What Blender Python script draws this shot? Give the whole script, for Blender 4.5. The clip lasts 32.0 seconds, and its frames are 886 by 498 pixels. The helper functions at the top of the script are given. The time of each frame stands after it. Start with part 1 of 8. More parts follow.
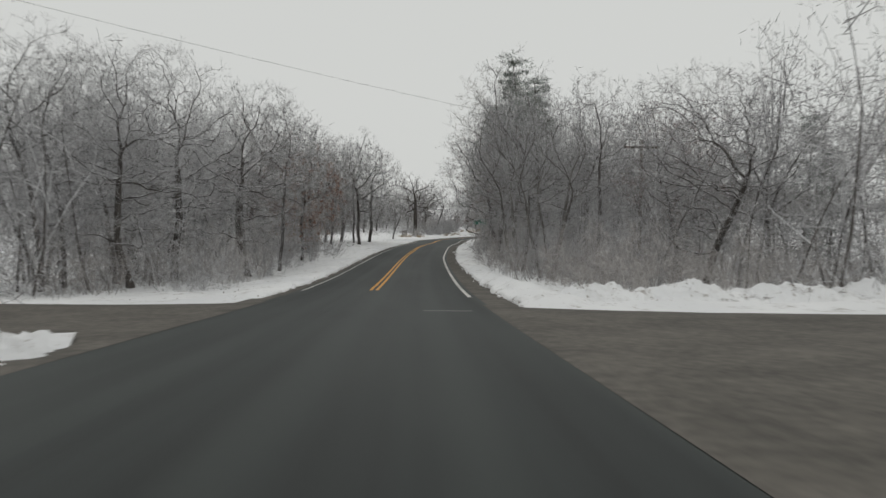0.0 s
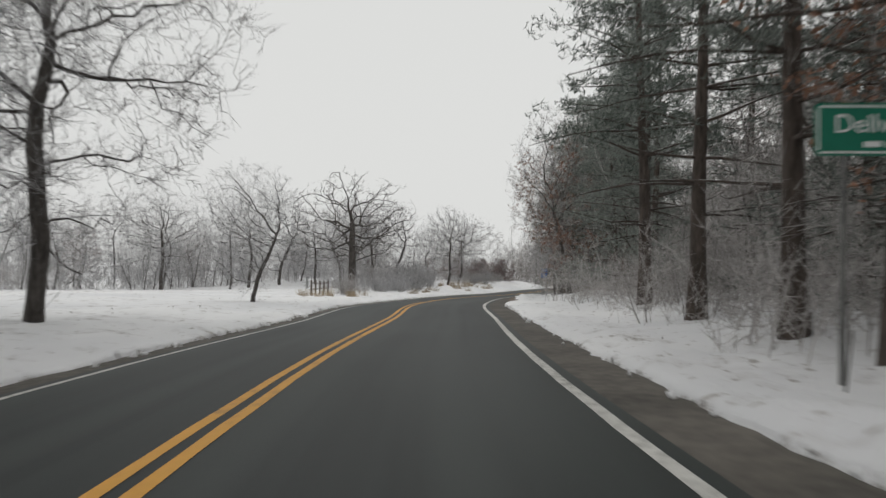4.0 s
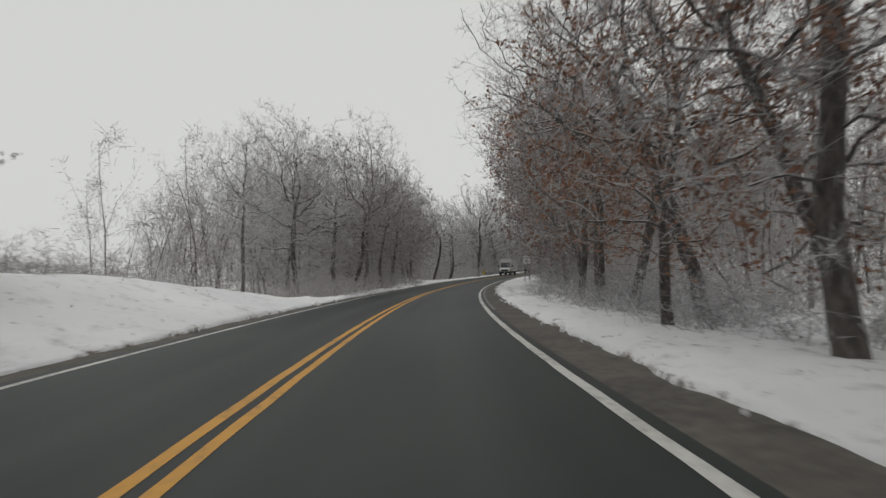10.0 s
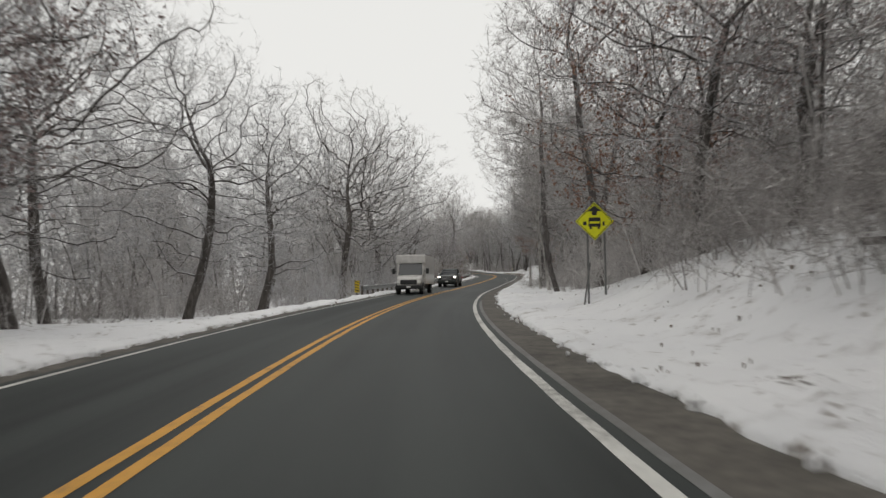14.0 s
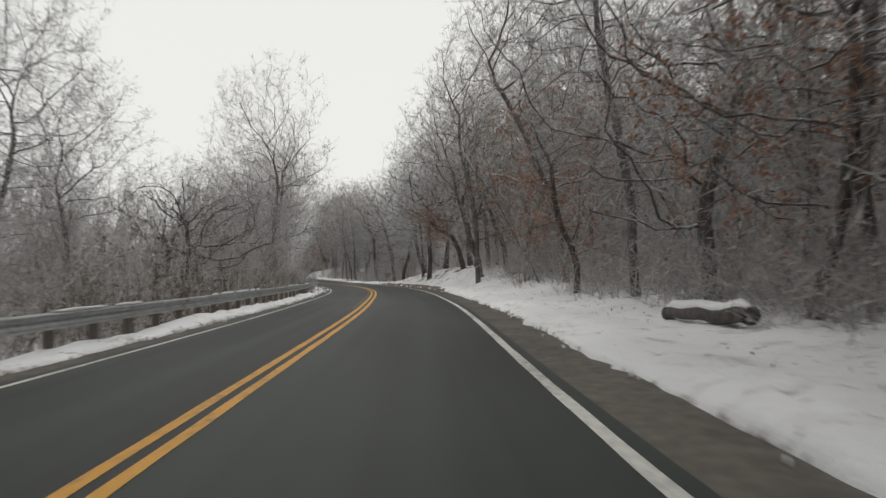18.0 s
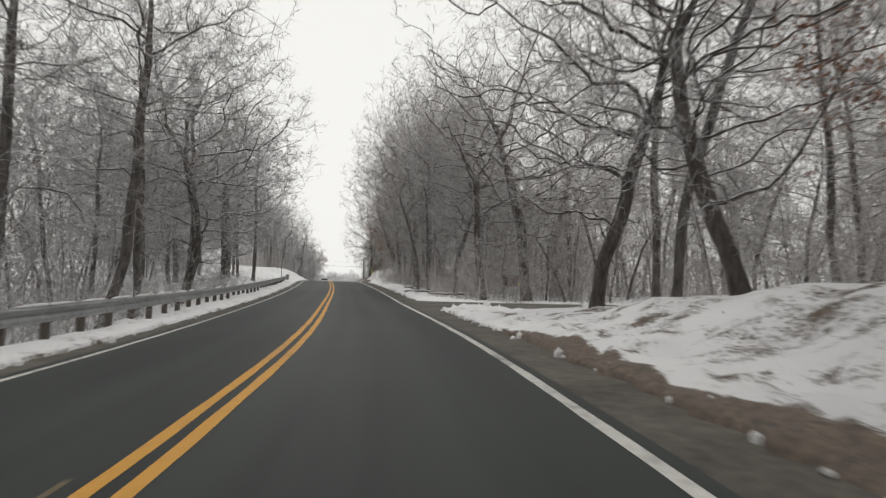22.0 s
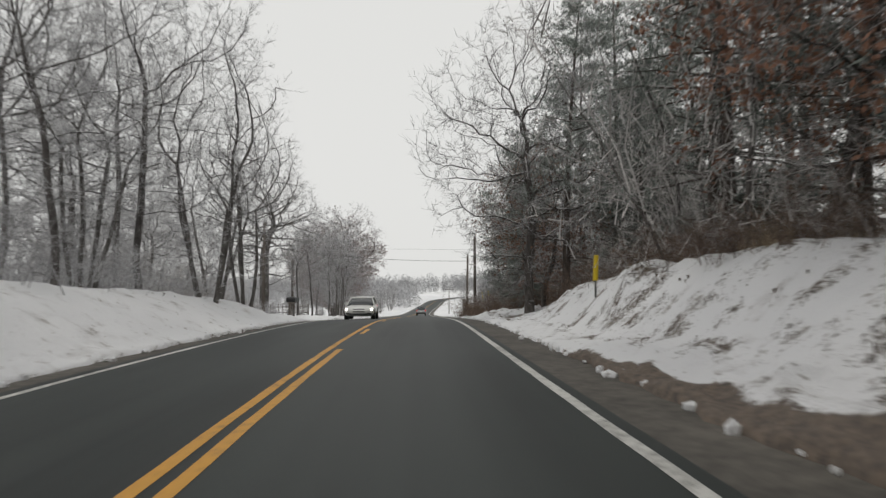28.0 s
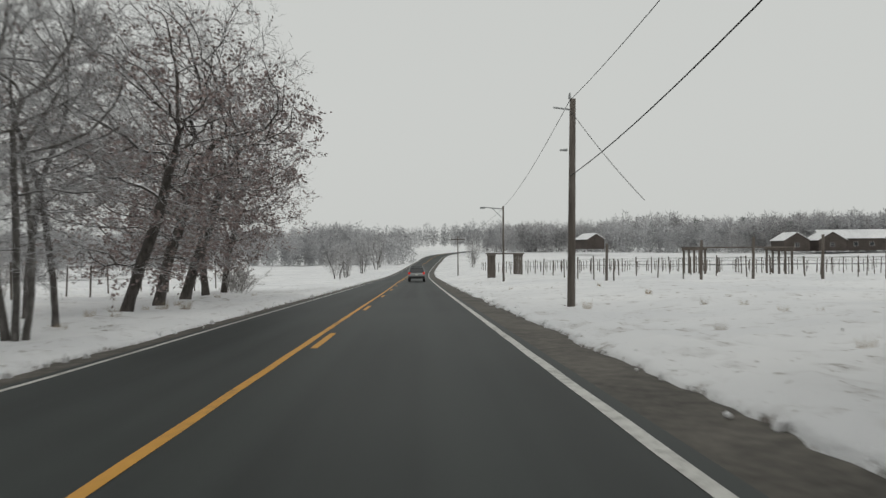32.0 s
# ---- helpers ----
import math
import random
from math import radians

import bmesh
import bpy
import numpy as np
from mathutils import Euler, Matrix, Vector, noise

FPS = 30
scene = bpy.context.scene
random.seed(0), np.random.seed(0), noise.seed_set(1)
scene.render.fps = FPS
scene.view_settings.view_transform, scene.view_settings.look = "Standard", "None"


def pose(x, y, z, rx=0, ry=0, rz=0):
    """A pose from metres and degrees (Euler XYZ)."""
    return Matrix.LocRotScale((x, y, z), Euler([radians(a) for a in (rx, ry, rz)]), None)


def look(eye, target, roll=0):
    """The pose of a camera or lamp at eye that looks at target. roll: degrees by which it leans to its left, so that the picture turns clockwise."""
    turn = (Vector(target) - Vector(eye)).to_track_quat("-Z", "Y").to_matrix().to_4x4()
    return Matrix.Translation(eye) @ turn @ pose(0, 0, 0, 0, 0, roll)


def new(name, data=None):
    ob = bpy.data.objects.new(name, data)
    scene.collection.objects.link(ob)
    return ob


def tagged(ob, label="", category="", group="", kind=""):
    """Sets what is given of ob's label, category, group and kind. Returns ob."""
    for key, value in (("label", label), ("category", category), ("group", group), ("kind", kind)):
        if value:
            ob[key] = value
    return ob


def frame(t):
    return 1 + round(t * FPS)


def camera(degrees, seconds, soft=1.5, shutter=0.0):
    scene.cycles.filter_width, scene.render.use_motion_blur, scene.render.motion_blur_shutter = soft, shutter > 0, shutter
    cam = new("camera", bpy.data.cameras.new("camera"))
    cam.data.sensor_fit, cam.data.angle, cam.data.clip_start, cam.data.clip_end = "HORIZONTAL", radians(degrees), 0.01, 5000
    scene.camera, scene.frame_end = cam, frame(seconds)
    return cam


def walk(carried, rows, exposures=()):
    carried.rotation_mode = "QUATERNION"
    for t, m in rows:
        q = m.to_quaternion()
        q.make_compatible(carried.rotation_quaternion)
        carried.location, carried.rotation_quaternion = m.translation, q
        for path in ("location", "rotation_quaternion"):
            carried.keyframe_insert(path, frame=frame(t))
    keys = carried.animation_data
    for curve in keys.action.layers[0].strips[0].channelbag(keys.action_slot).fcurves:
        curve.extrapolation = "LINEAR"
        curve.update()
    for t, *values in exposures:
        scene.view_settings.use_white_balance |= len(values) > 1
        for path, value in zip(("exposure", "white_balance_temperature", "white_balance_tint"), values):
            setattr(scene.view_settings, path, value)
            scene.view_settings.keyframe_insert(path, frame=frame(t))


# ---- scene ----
EXPOSURES = [(0.0, -0.1, 6500, 8), (1.0, 0.05, 6500, 9), (3.0, 0.12, 6500, 10), (6.0, 0.02, 6500, 9), (9.0, 0.06, 6500, 9), (9.8, -0.02, 6500, 9), (10.5, -0.14, 6500, 9), (11.2, 0.06, 6550, 9), (12.0, 0.36, 6600, 10), (14.0, 0.28, 6600, 10), (17.0, 0.28, 6600, 9), (20.0, 0.44, 6650, 10), (24.0, 0.38, 6600, 10), (28.0, 0.16, 6550, 10), (30.0, -0.03, 6500, 8), (32.0, -0.18, 6500, 7)]

cam = camera(61.8, 32.0, 1.4, 0.24)
PATH = [
    (0, (0.000, -0.000, 0.017), (0.002, 19.969, -1.095), 0.67),
    (0.5, (-0.402, 10.764, -0.817), (-0.326, 30.742, -1.749), 0.56),
    (1, (-0.766, 21.515, -1.529), (-0.617, 41.501, -2.271), 0.29),
    (1.5, (-1.132, 32.197, -2.170), (-0.947, 52.187, -2.760), 0.20),
    (2, (-1.440, 42.854, -2.678), (-1.169, 62.849, -2.997), 0.44),
    (2.5, (-1.667, 53.575, -3.010), (-1.223, 73.571, -2.999), 0.38),
    (3, (-1.742, 64.270, -3.242), (-1.022, 84.256, -2.995), 0.40),
    (3.5, (-1.682, 74.801, -3.384), (-0.718, 94.774, -2.961), 0.57),
    (4, (-1.337, 85.254, -3.489), (-0.071, 105.206, -2.969), 0.57),
    (4.5, (-0.856, 95.633, -3.605), (0.890, 115.551, -3.119), 0.60),
    (5, (-0.024, 105.963, -3.733), (2.283, 125.826, -3.376), 0.64),
    (5.5, (0.897, 116.281, -3.832), (3.734, 136.077, -3.617), 0.72),
    (6, (2.104, 126.603, -4.083), (5.499, 146.312, -3.938), 0.83),
    (6.5, (3.722, 136.938, -4.388), (7.692, 156.539, -4.291), 0.82),
    (7, (5.709, 147.229, -4.638), (10.261, 166.703, -4.511), 0.23),
    (7.5, (8.005, 157.446, -4.930), (13.150, 176.772, -4.784), 0.08),
    (8, (10.554, 167.538, -5.236), (16.280, 186.699, -5.053), -0.57),
    (8.5, (13.426, 177.511, -5.518), (19.727, 196.491, -5.278), -0.79),
    (9, (16.582, 187.400, -5.744), (23.506, 206.160, -5.396), -1.12),
    (9.5, (19.990, 197.241, -5.893), (27.483, 215.778, -5.416), -1.19),
    (10, (23.653, 206.965, -5.957), (31.687, 225.271, -5.387), -1.24),
    (10.5, (27.599, 216.611, -5.995), (36.161, 234.675, -5.354), -1.24),
    (11, (31.806, 226.191, -6.038), (40.814, 244.036, -5.402), -1.18),
    (11.5, (36.124, 235.647, -6.066), (45.460, 253.324, -5.461), -1.35),
    (12, (40.667, 245.002, -6.162), (50.352, 262.491, -5.562), -1.11),
    (12.5, (45.334, 254.196, -6.191), (55.339, 271.500, -5.500), -0.88),
    (13, (50.161, 263.221, -6.181), (60.543, 280.299, -5.405), -0.83),
    (13.5, (55.156, 272.012, -6.229), (65.942, 288.835, -5.421), -0.87),
    (14, (60.283, 280.600, -6.221), (71.458, 297.164, -5.357), -0.87),
    (14.5, (65.517, 289.017, -6.186), (77.045, 305.333, -5.250), -0.80),
    (15, (71.035, 297.298, -6.091), (83.035, 313.273, -5.175), -0.87),
    (15.5, (76.816, 305.438, -6.011), (89.311, 321.032, -5.164), -0.98),
    (16, (82.855, 313.424, -5.959), (95.806, 328.645, -5.175), -1.12),
    (16.5, (89.121, 321.266, -5.916), (102.449, 336.158, -5.134), -1.31),
    (17, (95.545, 329.015, -5.814), (109.155, 343.640, -4.904), -1.27),
    (17.5, (102.094, 336.648, -5.691), (115.931, 351.053, -4.689), -1.24),
    (18, (108.735, 344.245, -5.498), (122.756, 358.467, -4.399), -0.82),
    (18.5, (115.468, 351.859, -5.242), (129.623, 365.945, -4.141), -0.58),
    (19, (122.229, 359.468, -4.992), (136.437, 373.503, -3.926), -0.08),
    (19.5, (128.927, 367.055, -4.751), (143.036, 381.193, -3.689), 0.56),
    (20, (135.400, 374.633, -4.487), (149.283, 388.988, -3.381), 1.11),
    (20.5, (141.636, 382.219, -4.264), (155.205, 396.871, -3.173), 1.47),
    (21, (147.609, 389.899, -4.088), (160.727, 404.954, -2.964), 1.69),
    (21.5, (153.330, 397.640, -3.941), (165.931, 413.128, -2.802), 1.24),
    (22, (158.731, 405.512, -3.724), (170.699, 421.493, -2.542), 1.30),
    (22.5, (163.785, 413.608, -3.506), (175.173, 430.005, -2.314), 1.32),
    (23, (168.561, 421.854, -3.314), (179.465, 438.581, -2.158), 1.28),
    (23.5, (173.204, 430.102, -3.143), (183.807, 447.021, -2.007), 1.05),
    (24, (177.715, 438.357, -2.921), (188.178, 455.360, -1.734), 0.93),
    (24.5, (182.176, 446.491, -2.697), (192.597, 463.516, -1.439), 0.22),
    (25, (186.593, 454.489, -2.398), (196.982, 471.523, -1.018), -0.21),
    (25.5, (190.871, 462.297, -2.133), (201.222, 479.351, -0.715), -0.11),
    (26, (195.027, 469.939, -1.832), (205.274, 487.059, -0.447), -0.14),
    (26.5, (199.071, 477.458, -1.571), (209.270, 494.609, -0.228), -0.18),
    (27, (203.054, 484.872, -1.345), (213.298, 501.999, -0.028), -0.22),
    (27.5, (207.027, 492.203, -1.148), (217.352, 509.283, 0.142), -0.27),
    (28, (211.029, 499.481, -1.025), (221.334, 516.579, 0.189), -0.05),
    (28.5, (215.061, 506.649, -0.949), (225.350, 523.764, 0.168), 0.28),
    (29, (219.030, 513.623, -0.860), (229.328, 530.742, 0.103), 0.07),
    (29.5, (222.868, 520.364, -0.870), (233.166, 537.495, -0.168), -0.40),
    (30, (226.478, 526.793, -0.892), (236.772, 543.935, -0.426), -0.05),
    (30.5, (229.976, 532.921, -0.975), (240.288, 550.055, -0.676), 0.18),
    (31, (233.324, 538.847, -1.136), (243.653, 555.973, -0.986), 0.12),
    (31.5, (236.561, 544.665, -1.362), (246.926, 561.769, -1.332), -0.10),
    (32, (239.776, 550.489, -1.567), (250.203, 567.557, -1.552), -0.33),
]
walk(cam, [(t, look(eye, target, roll)) for t, eye, target, roll in PATH], EXPOSURES)


# ---- world and light: a bright overcast winter sky ----
world = bpy.data.worlds.new("overcast_sky")
world.use_nodes = True
scene.world = world
wn = world.node_tree.nodes
wl = world.node_tree.links
sky = wn.new("ShaderNodeTexSky")
sky.sky_type, sky.sun_disc = "NISHITA", False
sky.sun_elevation, sky.sun_rotation = radians(35), radians(200)
sky.dust_density, sky.air_density = 4.0, 1.0
grey = wn.new("ShaderNodeHueSaturation")
grey.inputs["Saturation"].default_value = 0.10
grey.inputs["Value"].default_value = 0.05
wl.new(sky.outputs[0], grey.inputs["Color"])
cloud = wn.new("ShaderNodeMixRGB")
cloud.blend_type = "MIX"
cloud.inputs[0].default_value = 0.88
cloud.inputs[2].default_value = (0.805, 0.81, 0.795, 1)
wl.new(grey.outputs[0], cloud.inputs[1])
wl.new(cloud.outputs[0], wn["Background"].inputs["Color"])
wn["Background"].inputs["Strength"].default_value = 0.92

sun_data = bpy.data.lights.new("sun", "SUN")
sun_data.energy, sun_data.angle, sun_data.color = 0.3, radians(40), (1.0, 0.97, 0.93)
sun = new("sun", sun_data)
sun.matrix_world = look((0, 0, 60), (12, 20, 0))


# ---- materials ----
def nodes_of(name, rough=0.8, metal=0.0):
    m = bpy.data.materials.new(name)
    m.use_nodes = True
    b = m.node_tree.nodes["Principled BSDF"]
    b.inputs["Roughness"].default_value = rough
    b.inputs["Metallic"].default_value = metal
    return m, m.node_tree, b


def ramp_of(tree, source, stops):
    r = tree.nodes.new("ShaderNodeValToRGB")
    e = r.color_ramp.elements
    while len(e) < len(stops):
        e.new(0.5)
    for el, (p, c) in zip(e, stops):
        el.position, el.color = p, (*c, 1)
    tree.links.new(source, r.inputs[0])
    return r.outputs[0]


def noise_of(tree, scale, detail=4.0, rough=0.55, coords="Object", stretch=None):
    co = tree.nodes.new("ShaderNodeTexCoord")
    n = tree.nodes.new("ShaderNodeTexNoise")
    n.inputs["Scale"].default_value, n.inputs["Detail"].default_value, n.inputs["Roughness"].default_value = scale, detail, rough
    out = co.outputs[coords]
    if stretch:
        mp = tree.nodes.new("ShaderNodeMapping")
        mp.inputs["Scale"].default_value = stretch
        tree.links.new(out, mp.inputs[0])
        out = mp.outputs[0]
    tree.links.new(out, n.inputs[0])
    return n.outputs[0]


def mix_of(tree, a, b, fac):
    m = tree.nodes.new("ShaderNodeMixRGB")
    for k, v in ((0, fac), (1, a), (2, b)):
        if isinstance(v, (int, float)):
            m.inputs[k].default_value = v
        elif isinstance(v, tuple):
            m.inputs[k].default_value = (*v, 1)
        else:
            tree.links.new(v, m.inputs[k])
    return m.outputs[0]


def bump_of(tree, bsdf, height, strength=0.3, distance=0.05):
    b = tree.nodes.new("ShaderNodeBump")
    b.inputs["Strength"].default_value, b.inputs["Distance"].default_value = strength, distance
    tree.links.new(height, b.inputs["Height"])
    tree.links.new(b.outputs[0], bsdf.inputs["Normal"])


def mottled(name, dark, light, scale=3.0, rough=0.8, metal=0.0, bump=0.2, distance=0.02, low=0.35, high=0.65, detail=5.0, stretch=None):
    """A surface whose colour wanders between two tones at two scales."""
    m, t, b = nodes_of(name, rough, metal)
    fine = noise_of(t, scale, detail, 0.6, "Object", stretch)
    broad = noise_of(t, scale * 0.13, 2.0, 0.5, "Object", stretch)
    both = mix_of(t, fine, broad, 0.4)
    t.links.new(ramp_of(t, both, [(low, dark), (high, light)]), b.inputs["Base Color"])
    if bump:
        bump_of(t, b, fine, bump, distance)
    return m


def asphalt_material():
    """Dark paving in road coordinates: wheel tracks, salt film, patches and fine grain."""
    m, t, b = nodes_of("asphalt", 0.62)
    b.inputs["Specular IOR Level"].default_value = 0.35
    uv = t.nodes.new("ShaderNodeUVMap")
    uv.uv_map = "UVMap"
    sep = t.nodes.new("ShaderNodeSeparateXYZ")
    t.links.new(uv.outputs[0], sep.inputs[0])
    wave = t.nodes.new("ShaderNodeMath")
    wave.operation = "SINE"
    scale = t.nodes.new("ShaderNodeMath")
    scale.operation = "MULTIPLY"
    scale.inputs[1].default_value = 2 * math.pi / 1.75
    t.links.new(sep.outputs[0], scale.inputs[0])
    t.links.new(scale.outputs[0], wave.inputs[0])
    def uvnoise(sx, sy, detail):
        mp = t.nodes.new("ShaderNodeMapping")
        mp.inputs["Scale"].default_value = (sx, sy, 1)
        n = t.nodes.new("ShaderNodeTexNoise")
        n.inputs["Scale"].default_value, n.inputs["Detail"].default_value = 1.0, detail
        t.links.new(uv.outputs[0], mp.inputs[0])
        t.links.new(mp.outputs[0], n.inputs[0])
        return n.outputs[0]
    streak, patch, grain = uvnoise(2.2, 0.03, 4), uvnoise(0.25, 0.06, 3), uvnoise(40, 40, 3)
    base = ramp_of(t, streak, [(0.3, (0.0052, 0.0080, 0.0080)), (0.7, (0.0215, 0.0282, 0.0272))])
    base = mix_of(t, base, (0.043, 0.051, 0.048), ramp_of(t, patch, [(0.42, (0, 0, 0)), (0.68, (0.75, 0.75, 0.75))]))
    base = mix_of(t, base, (0.036, 0.044, 0.0415), ramp_of(t, wave.outputs[0], [(0.35, (0, 0, 0)), (1.0, (0.62, 0.62, 0.62))]))
    base = mix_of(t, base, (0.02, 0.02, 0.02), ramp_of(t, grain, [(0.35, (0.4, 0.4, 0.4)), (0.6, (0, 0, 0))]))
    t.links.new(base, b.inputs["Base Color"])
    bump_of(t, b, grain, 0.35, 0.004)
    return m


def paint_material(name, colour, worn):
    """Road paint, rubbed through to the paving in places."""
    m, t, b = nodes_of(name, 0.65)
    n = noise_of(t, 7.0, 6.0, 0.7)
    big = noise_of(t, 0.35, 2.0)
    both = mix_of(t, n, big, 0.35)
    t.links.new(ramp_of(t, both, [(0.30, (0.09, 0.085, 0.075)), (0.30 + worn, tuple(c * 0.8 for c in colour)), (0.75, colour)]), b.inputs["Base Color"])
    return m


def snow_material():
    """Old roadside snow: bright, crusted and lumpy, with leaf litter here and there; grit lies where the mesh's "grit" attribute says."""
    m, t, b = nodes_of("snow", 0.85)
    fine, lumps, broad, specks = noise_of(t, 9.0, 6.0, 0.65), noise_of(t, 1.3, 5.0, 0.6), noise_of(t, 0.12, 3.0), noise_of(t, 17.0, 5.0, 0.75)
    base = ramp_of(t, broad, [(0.35, (0.78, 0.785, 0.80)), (0.65, (0.90, 0.90, 0.905))])
    base = mix_of(t, base, (0.64, 0.63, 0.625), ramp_of(t, lumps, [(0.30, (0.7, 0.7, 0.7)), (0.46, (0, 0, 0))]))
    grit = ramp_of(t, mix_of(t, specks, lumps, 0.45), [(0.335, (1, 1, 1)), (0.385, (0, 0, 0))])
    base = mix_of(t, base, (0.16, 0.13, 0.105), mix_of(t, (0, 0, 0), grit, 0.8))
    pits = noise_of(t, 4.2, 4.0, 0.6)
    base = mix_of(t, base, (0.40, 0.375, 0.35), ramp_of(t, mix_of(t, pits, lumps, 0.3), [(0.35, (0.85, 0.85, 0.85)), (0.41, (0, 0, 0))]))
    soil = t.nodes.new("ShaderNodeAttribute")
    soil.attribute_name = "grit"
    over = t.nodes.new("ShaderNodeMath")
    over.operation = "SUBTRACT"
    t.links.new(soil.outputs["Fac"], over.inputs[0])
    t.links.new(mix_of(t, mix_of(t, specks, fine, 0.5), lumps, 0.4), over.inputs[1])
    base = mix_of(t, base, ramp_of(t, fine, [(0.35, (0.050, 0.036, 0.026)), (0.65, (0.195, 0.140, 0.098))]), ramp_of(t, over.outputs[0], [(0.0, (0, 0, 0)), (0.07, (0.95, 0.95, 0.95))]))
    t.links.new(base, b.inputs["Base Color"])
    bump_of(t, b, mix_of(t, mix_of(t, fine, specks, 0.4), lumps, 0.55), 0.9, 0.16)
    return m


def bark_material(name, dark, light, snow=0.0):
    """Bark with furrows along the stem; rime and a little snow lie on what faces up."""
    m, t, b = nodes_of(name, 0.9)
    fur = noise_of(t, 9.0, 5.0, 0.65, "Object", (1, 1, 0.22))
    base = ramp_of(t, fur, [(0.35, dark), (0.7, light)])
    if snow:
        geo = t.nodes.new("ShaderNodeNewGeometry")
        sep = t.nodes.new("ShaderNodeSeparateXYZ")
        t.links.new(geo.outputs["Normal"], sep.inputs[0])
        patch = noise_of(t, 1.7, 3.0)
        up = t.nodes.new("ShaderNodeMath")
        up.operation = "MULTIPLY"
        t.links.new(sep.outputs[2], up.inputs[0])
        t.links.new(patch, up.inputs[1])
        base = mix_of(t, base, (0.78, 0.78, 0.80), ramp_of(t, up.outputs[0], [(0.40, (0, 0, 0)), (0.47, (snow, snow, snow))]))
    t.links.new(base, b.inputs["Base Color"])
    bump_of(t, b, fur, 0.6, 0.03)
    return m


def twig_material(name, low, high):
    """Twigs with rime, each a little different."""
    m, t, b = nodes_of(name, 0.85)
    geo = t.nodes.new("ShaderNodeNewGeometry")
    info = t.nodes.new("ShaderNodeObjectInfo")
    mixv = mix_of(t, geo.outputs["Random Per Island"], info.outputs["Random"], 0.35)
    t.links.new(ramp_of(t, mixv, [(0.1, low), (0.9, high)]), b.inputs["Base Color"])
    return m


ASPHALT = asphalt_material()
SHOULDER = mottled("gravel_shoulder", (0.056, 0.051, 0.044), (0.145, 0.131, 0.113), 5.0, 0.9, 0, 0.4, 0.01)
DIRT = mottled("brown_dirt", (0.045, 0.030, 0.020), (0.15, 0.098, 0.060), 6.0, 0.95, 0, 0.7, 0.04)
WHITE_PAINT = paint_material("white_road_paint", (0.74, 0.73, 0.69), 0.22)
FAINT_PAINT = paint_material("faint_road_paint", (0.22, 0.22, 0.215), 0.3)
OLD_YELLOW = paint_material("old_yellow_road_paint", (0.20, 0.14, 0.06), 0.34)
YELLOW_PAINT = paint_material("yellow_road_paint", (0.72, 0.36, 0.05), 0.16)
SNOW = snow_material()
BARK = bark_material("bark_dark", (0.034, 0.029, 0.026), (0.13, 0.116, 0.105), 0.9)
BARK_LIMB = bark_material("bark_limb", (0.045, 0.039, 0.036), (0.18, 0.166, 0.157), 0.9)
BARK_GREY = bark_material("bark_grey", (0.07, 0.064, 0.058), (0.20, 0.187, 0.175), 0.7)
BARK_BIRCH = bark_material("bark_birch", (0.10, 0.09, 0.08), (0.62, 0.60, 0.57), 0.0)
BARK_PINE = bark_material("bark_pine", (0.035, 0.027, 0.022), (0.12, 0.095, 0.080), 0.6)
RIME = twig_material("rimed_twigs", (0.185, 0.176, 0.176), (0.62, 0.62, 0.63))
# rime on far hill twigs, lightened: distance haze is put into this colour
HAZED_RIME = twig_material("hazed_rime_twigs", (0.28, 0.28, 0.29), (0.66, 0.66, 0.67))
BROWN_TWIG = twig_material("brown_twigs", (0.19, 0.172, 0.165), (0.58, 0.56, 0.545))
DARK_TWIG = twig_material("dark_twigs", (0.045, 0.038, 0.034), (0.15, 0.135, 0.125))
RUST_LEAF = twig_material("rust_oak_leaves", (0.13, 0.058, 0.036), (0.38, 0.21, 0.14))
MAUVE_LEAF = twig_material("mauve_brown_leaves", (0.12, 0.088, 0.082), (0.38, 0.30, 0.285))
NEEDLE = twig_material("pine_needles", (0.046, 0.062, 0.050), (0.33, 0.36, 0.33))
WEED = twig_material("dead_weed_stems", (0.050, 0.034, 0.026), (0.26, 0.185, 0.140))
GRASS = twig_material("dry_grass_blades", (0.20, 0.15, 0.095), (0.50, 0.41, 0.28))
WOOD = mottled("weathered_wood", (0.075, 0.062, 0.052), (0.19, 0.165, 0.145), 8.0, 0.9, 0, 0.5, 0.01, stretch=(1, 1, 0.1))
GALV = mottled("galvanized_steel", (0.23, 0.24, 0.24), (0.40, 0.41, 0.41), 4.0, 0.5, 0.75, 0.1, 0.005)
POST_STEEL = mottled("sign_post_steel", (0.10, 0.10, 0.10), (0.22, 0.22, 0.21), 9.0, 0.6, 0.5, 0.1, 0.004)
SIGN_WHITE = mottled("sign_white", (0.70, 0.70, 0.69), (0.80, 0.80, 0.79), 6.0, 0.45, 0, 0)
SIGN_BLACK = mottled("sign_black", (0.012, 0.012, 0.012), (0.025, 0.025, 0.025), 6.0, 0.5, 0, 0)
SIGN_GREEN = mottled("sign_green", (0.004, 0.14, 0.085), (0.008, 0.19, 0.12), 4.0, 0.45, 0, 0)
SIGN_BLUE = mottled("sign_blue", (0.008, 0.09, 0.36), (0.015, 0.13, 0.46), 4.0, 0.45, 0, 0)
SIGN_YELLOW = mottled("sign_fluorescent_yellow", (0.72, 0.72, 0.01), (0.85, 0.85, 0.02), 4.0, 0.45, 0, 0)
MARKER_YELLOW = mottled("marker_yellow", (0.55, 0.38, 0.01), (0.75, 0.55, 0.02), 8.0, 0.5, 0, 0)


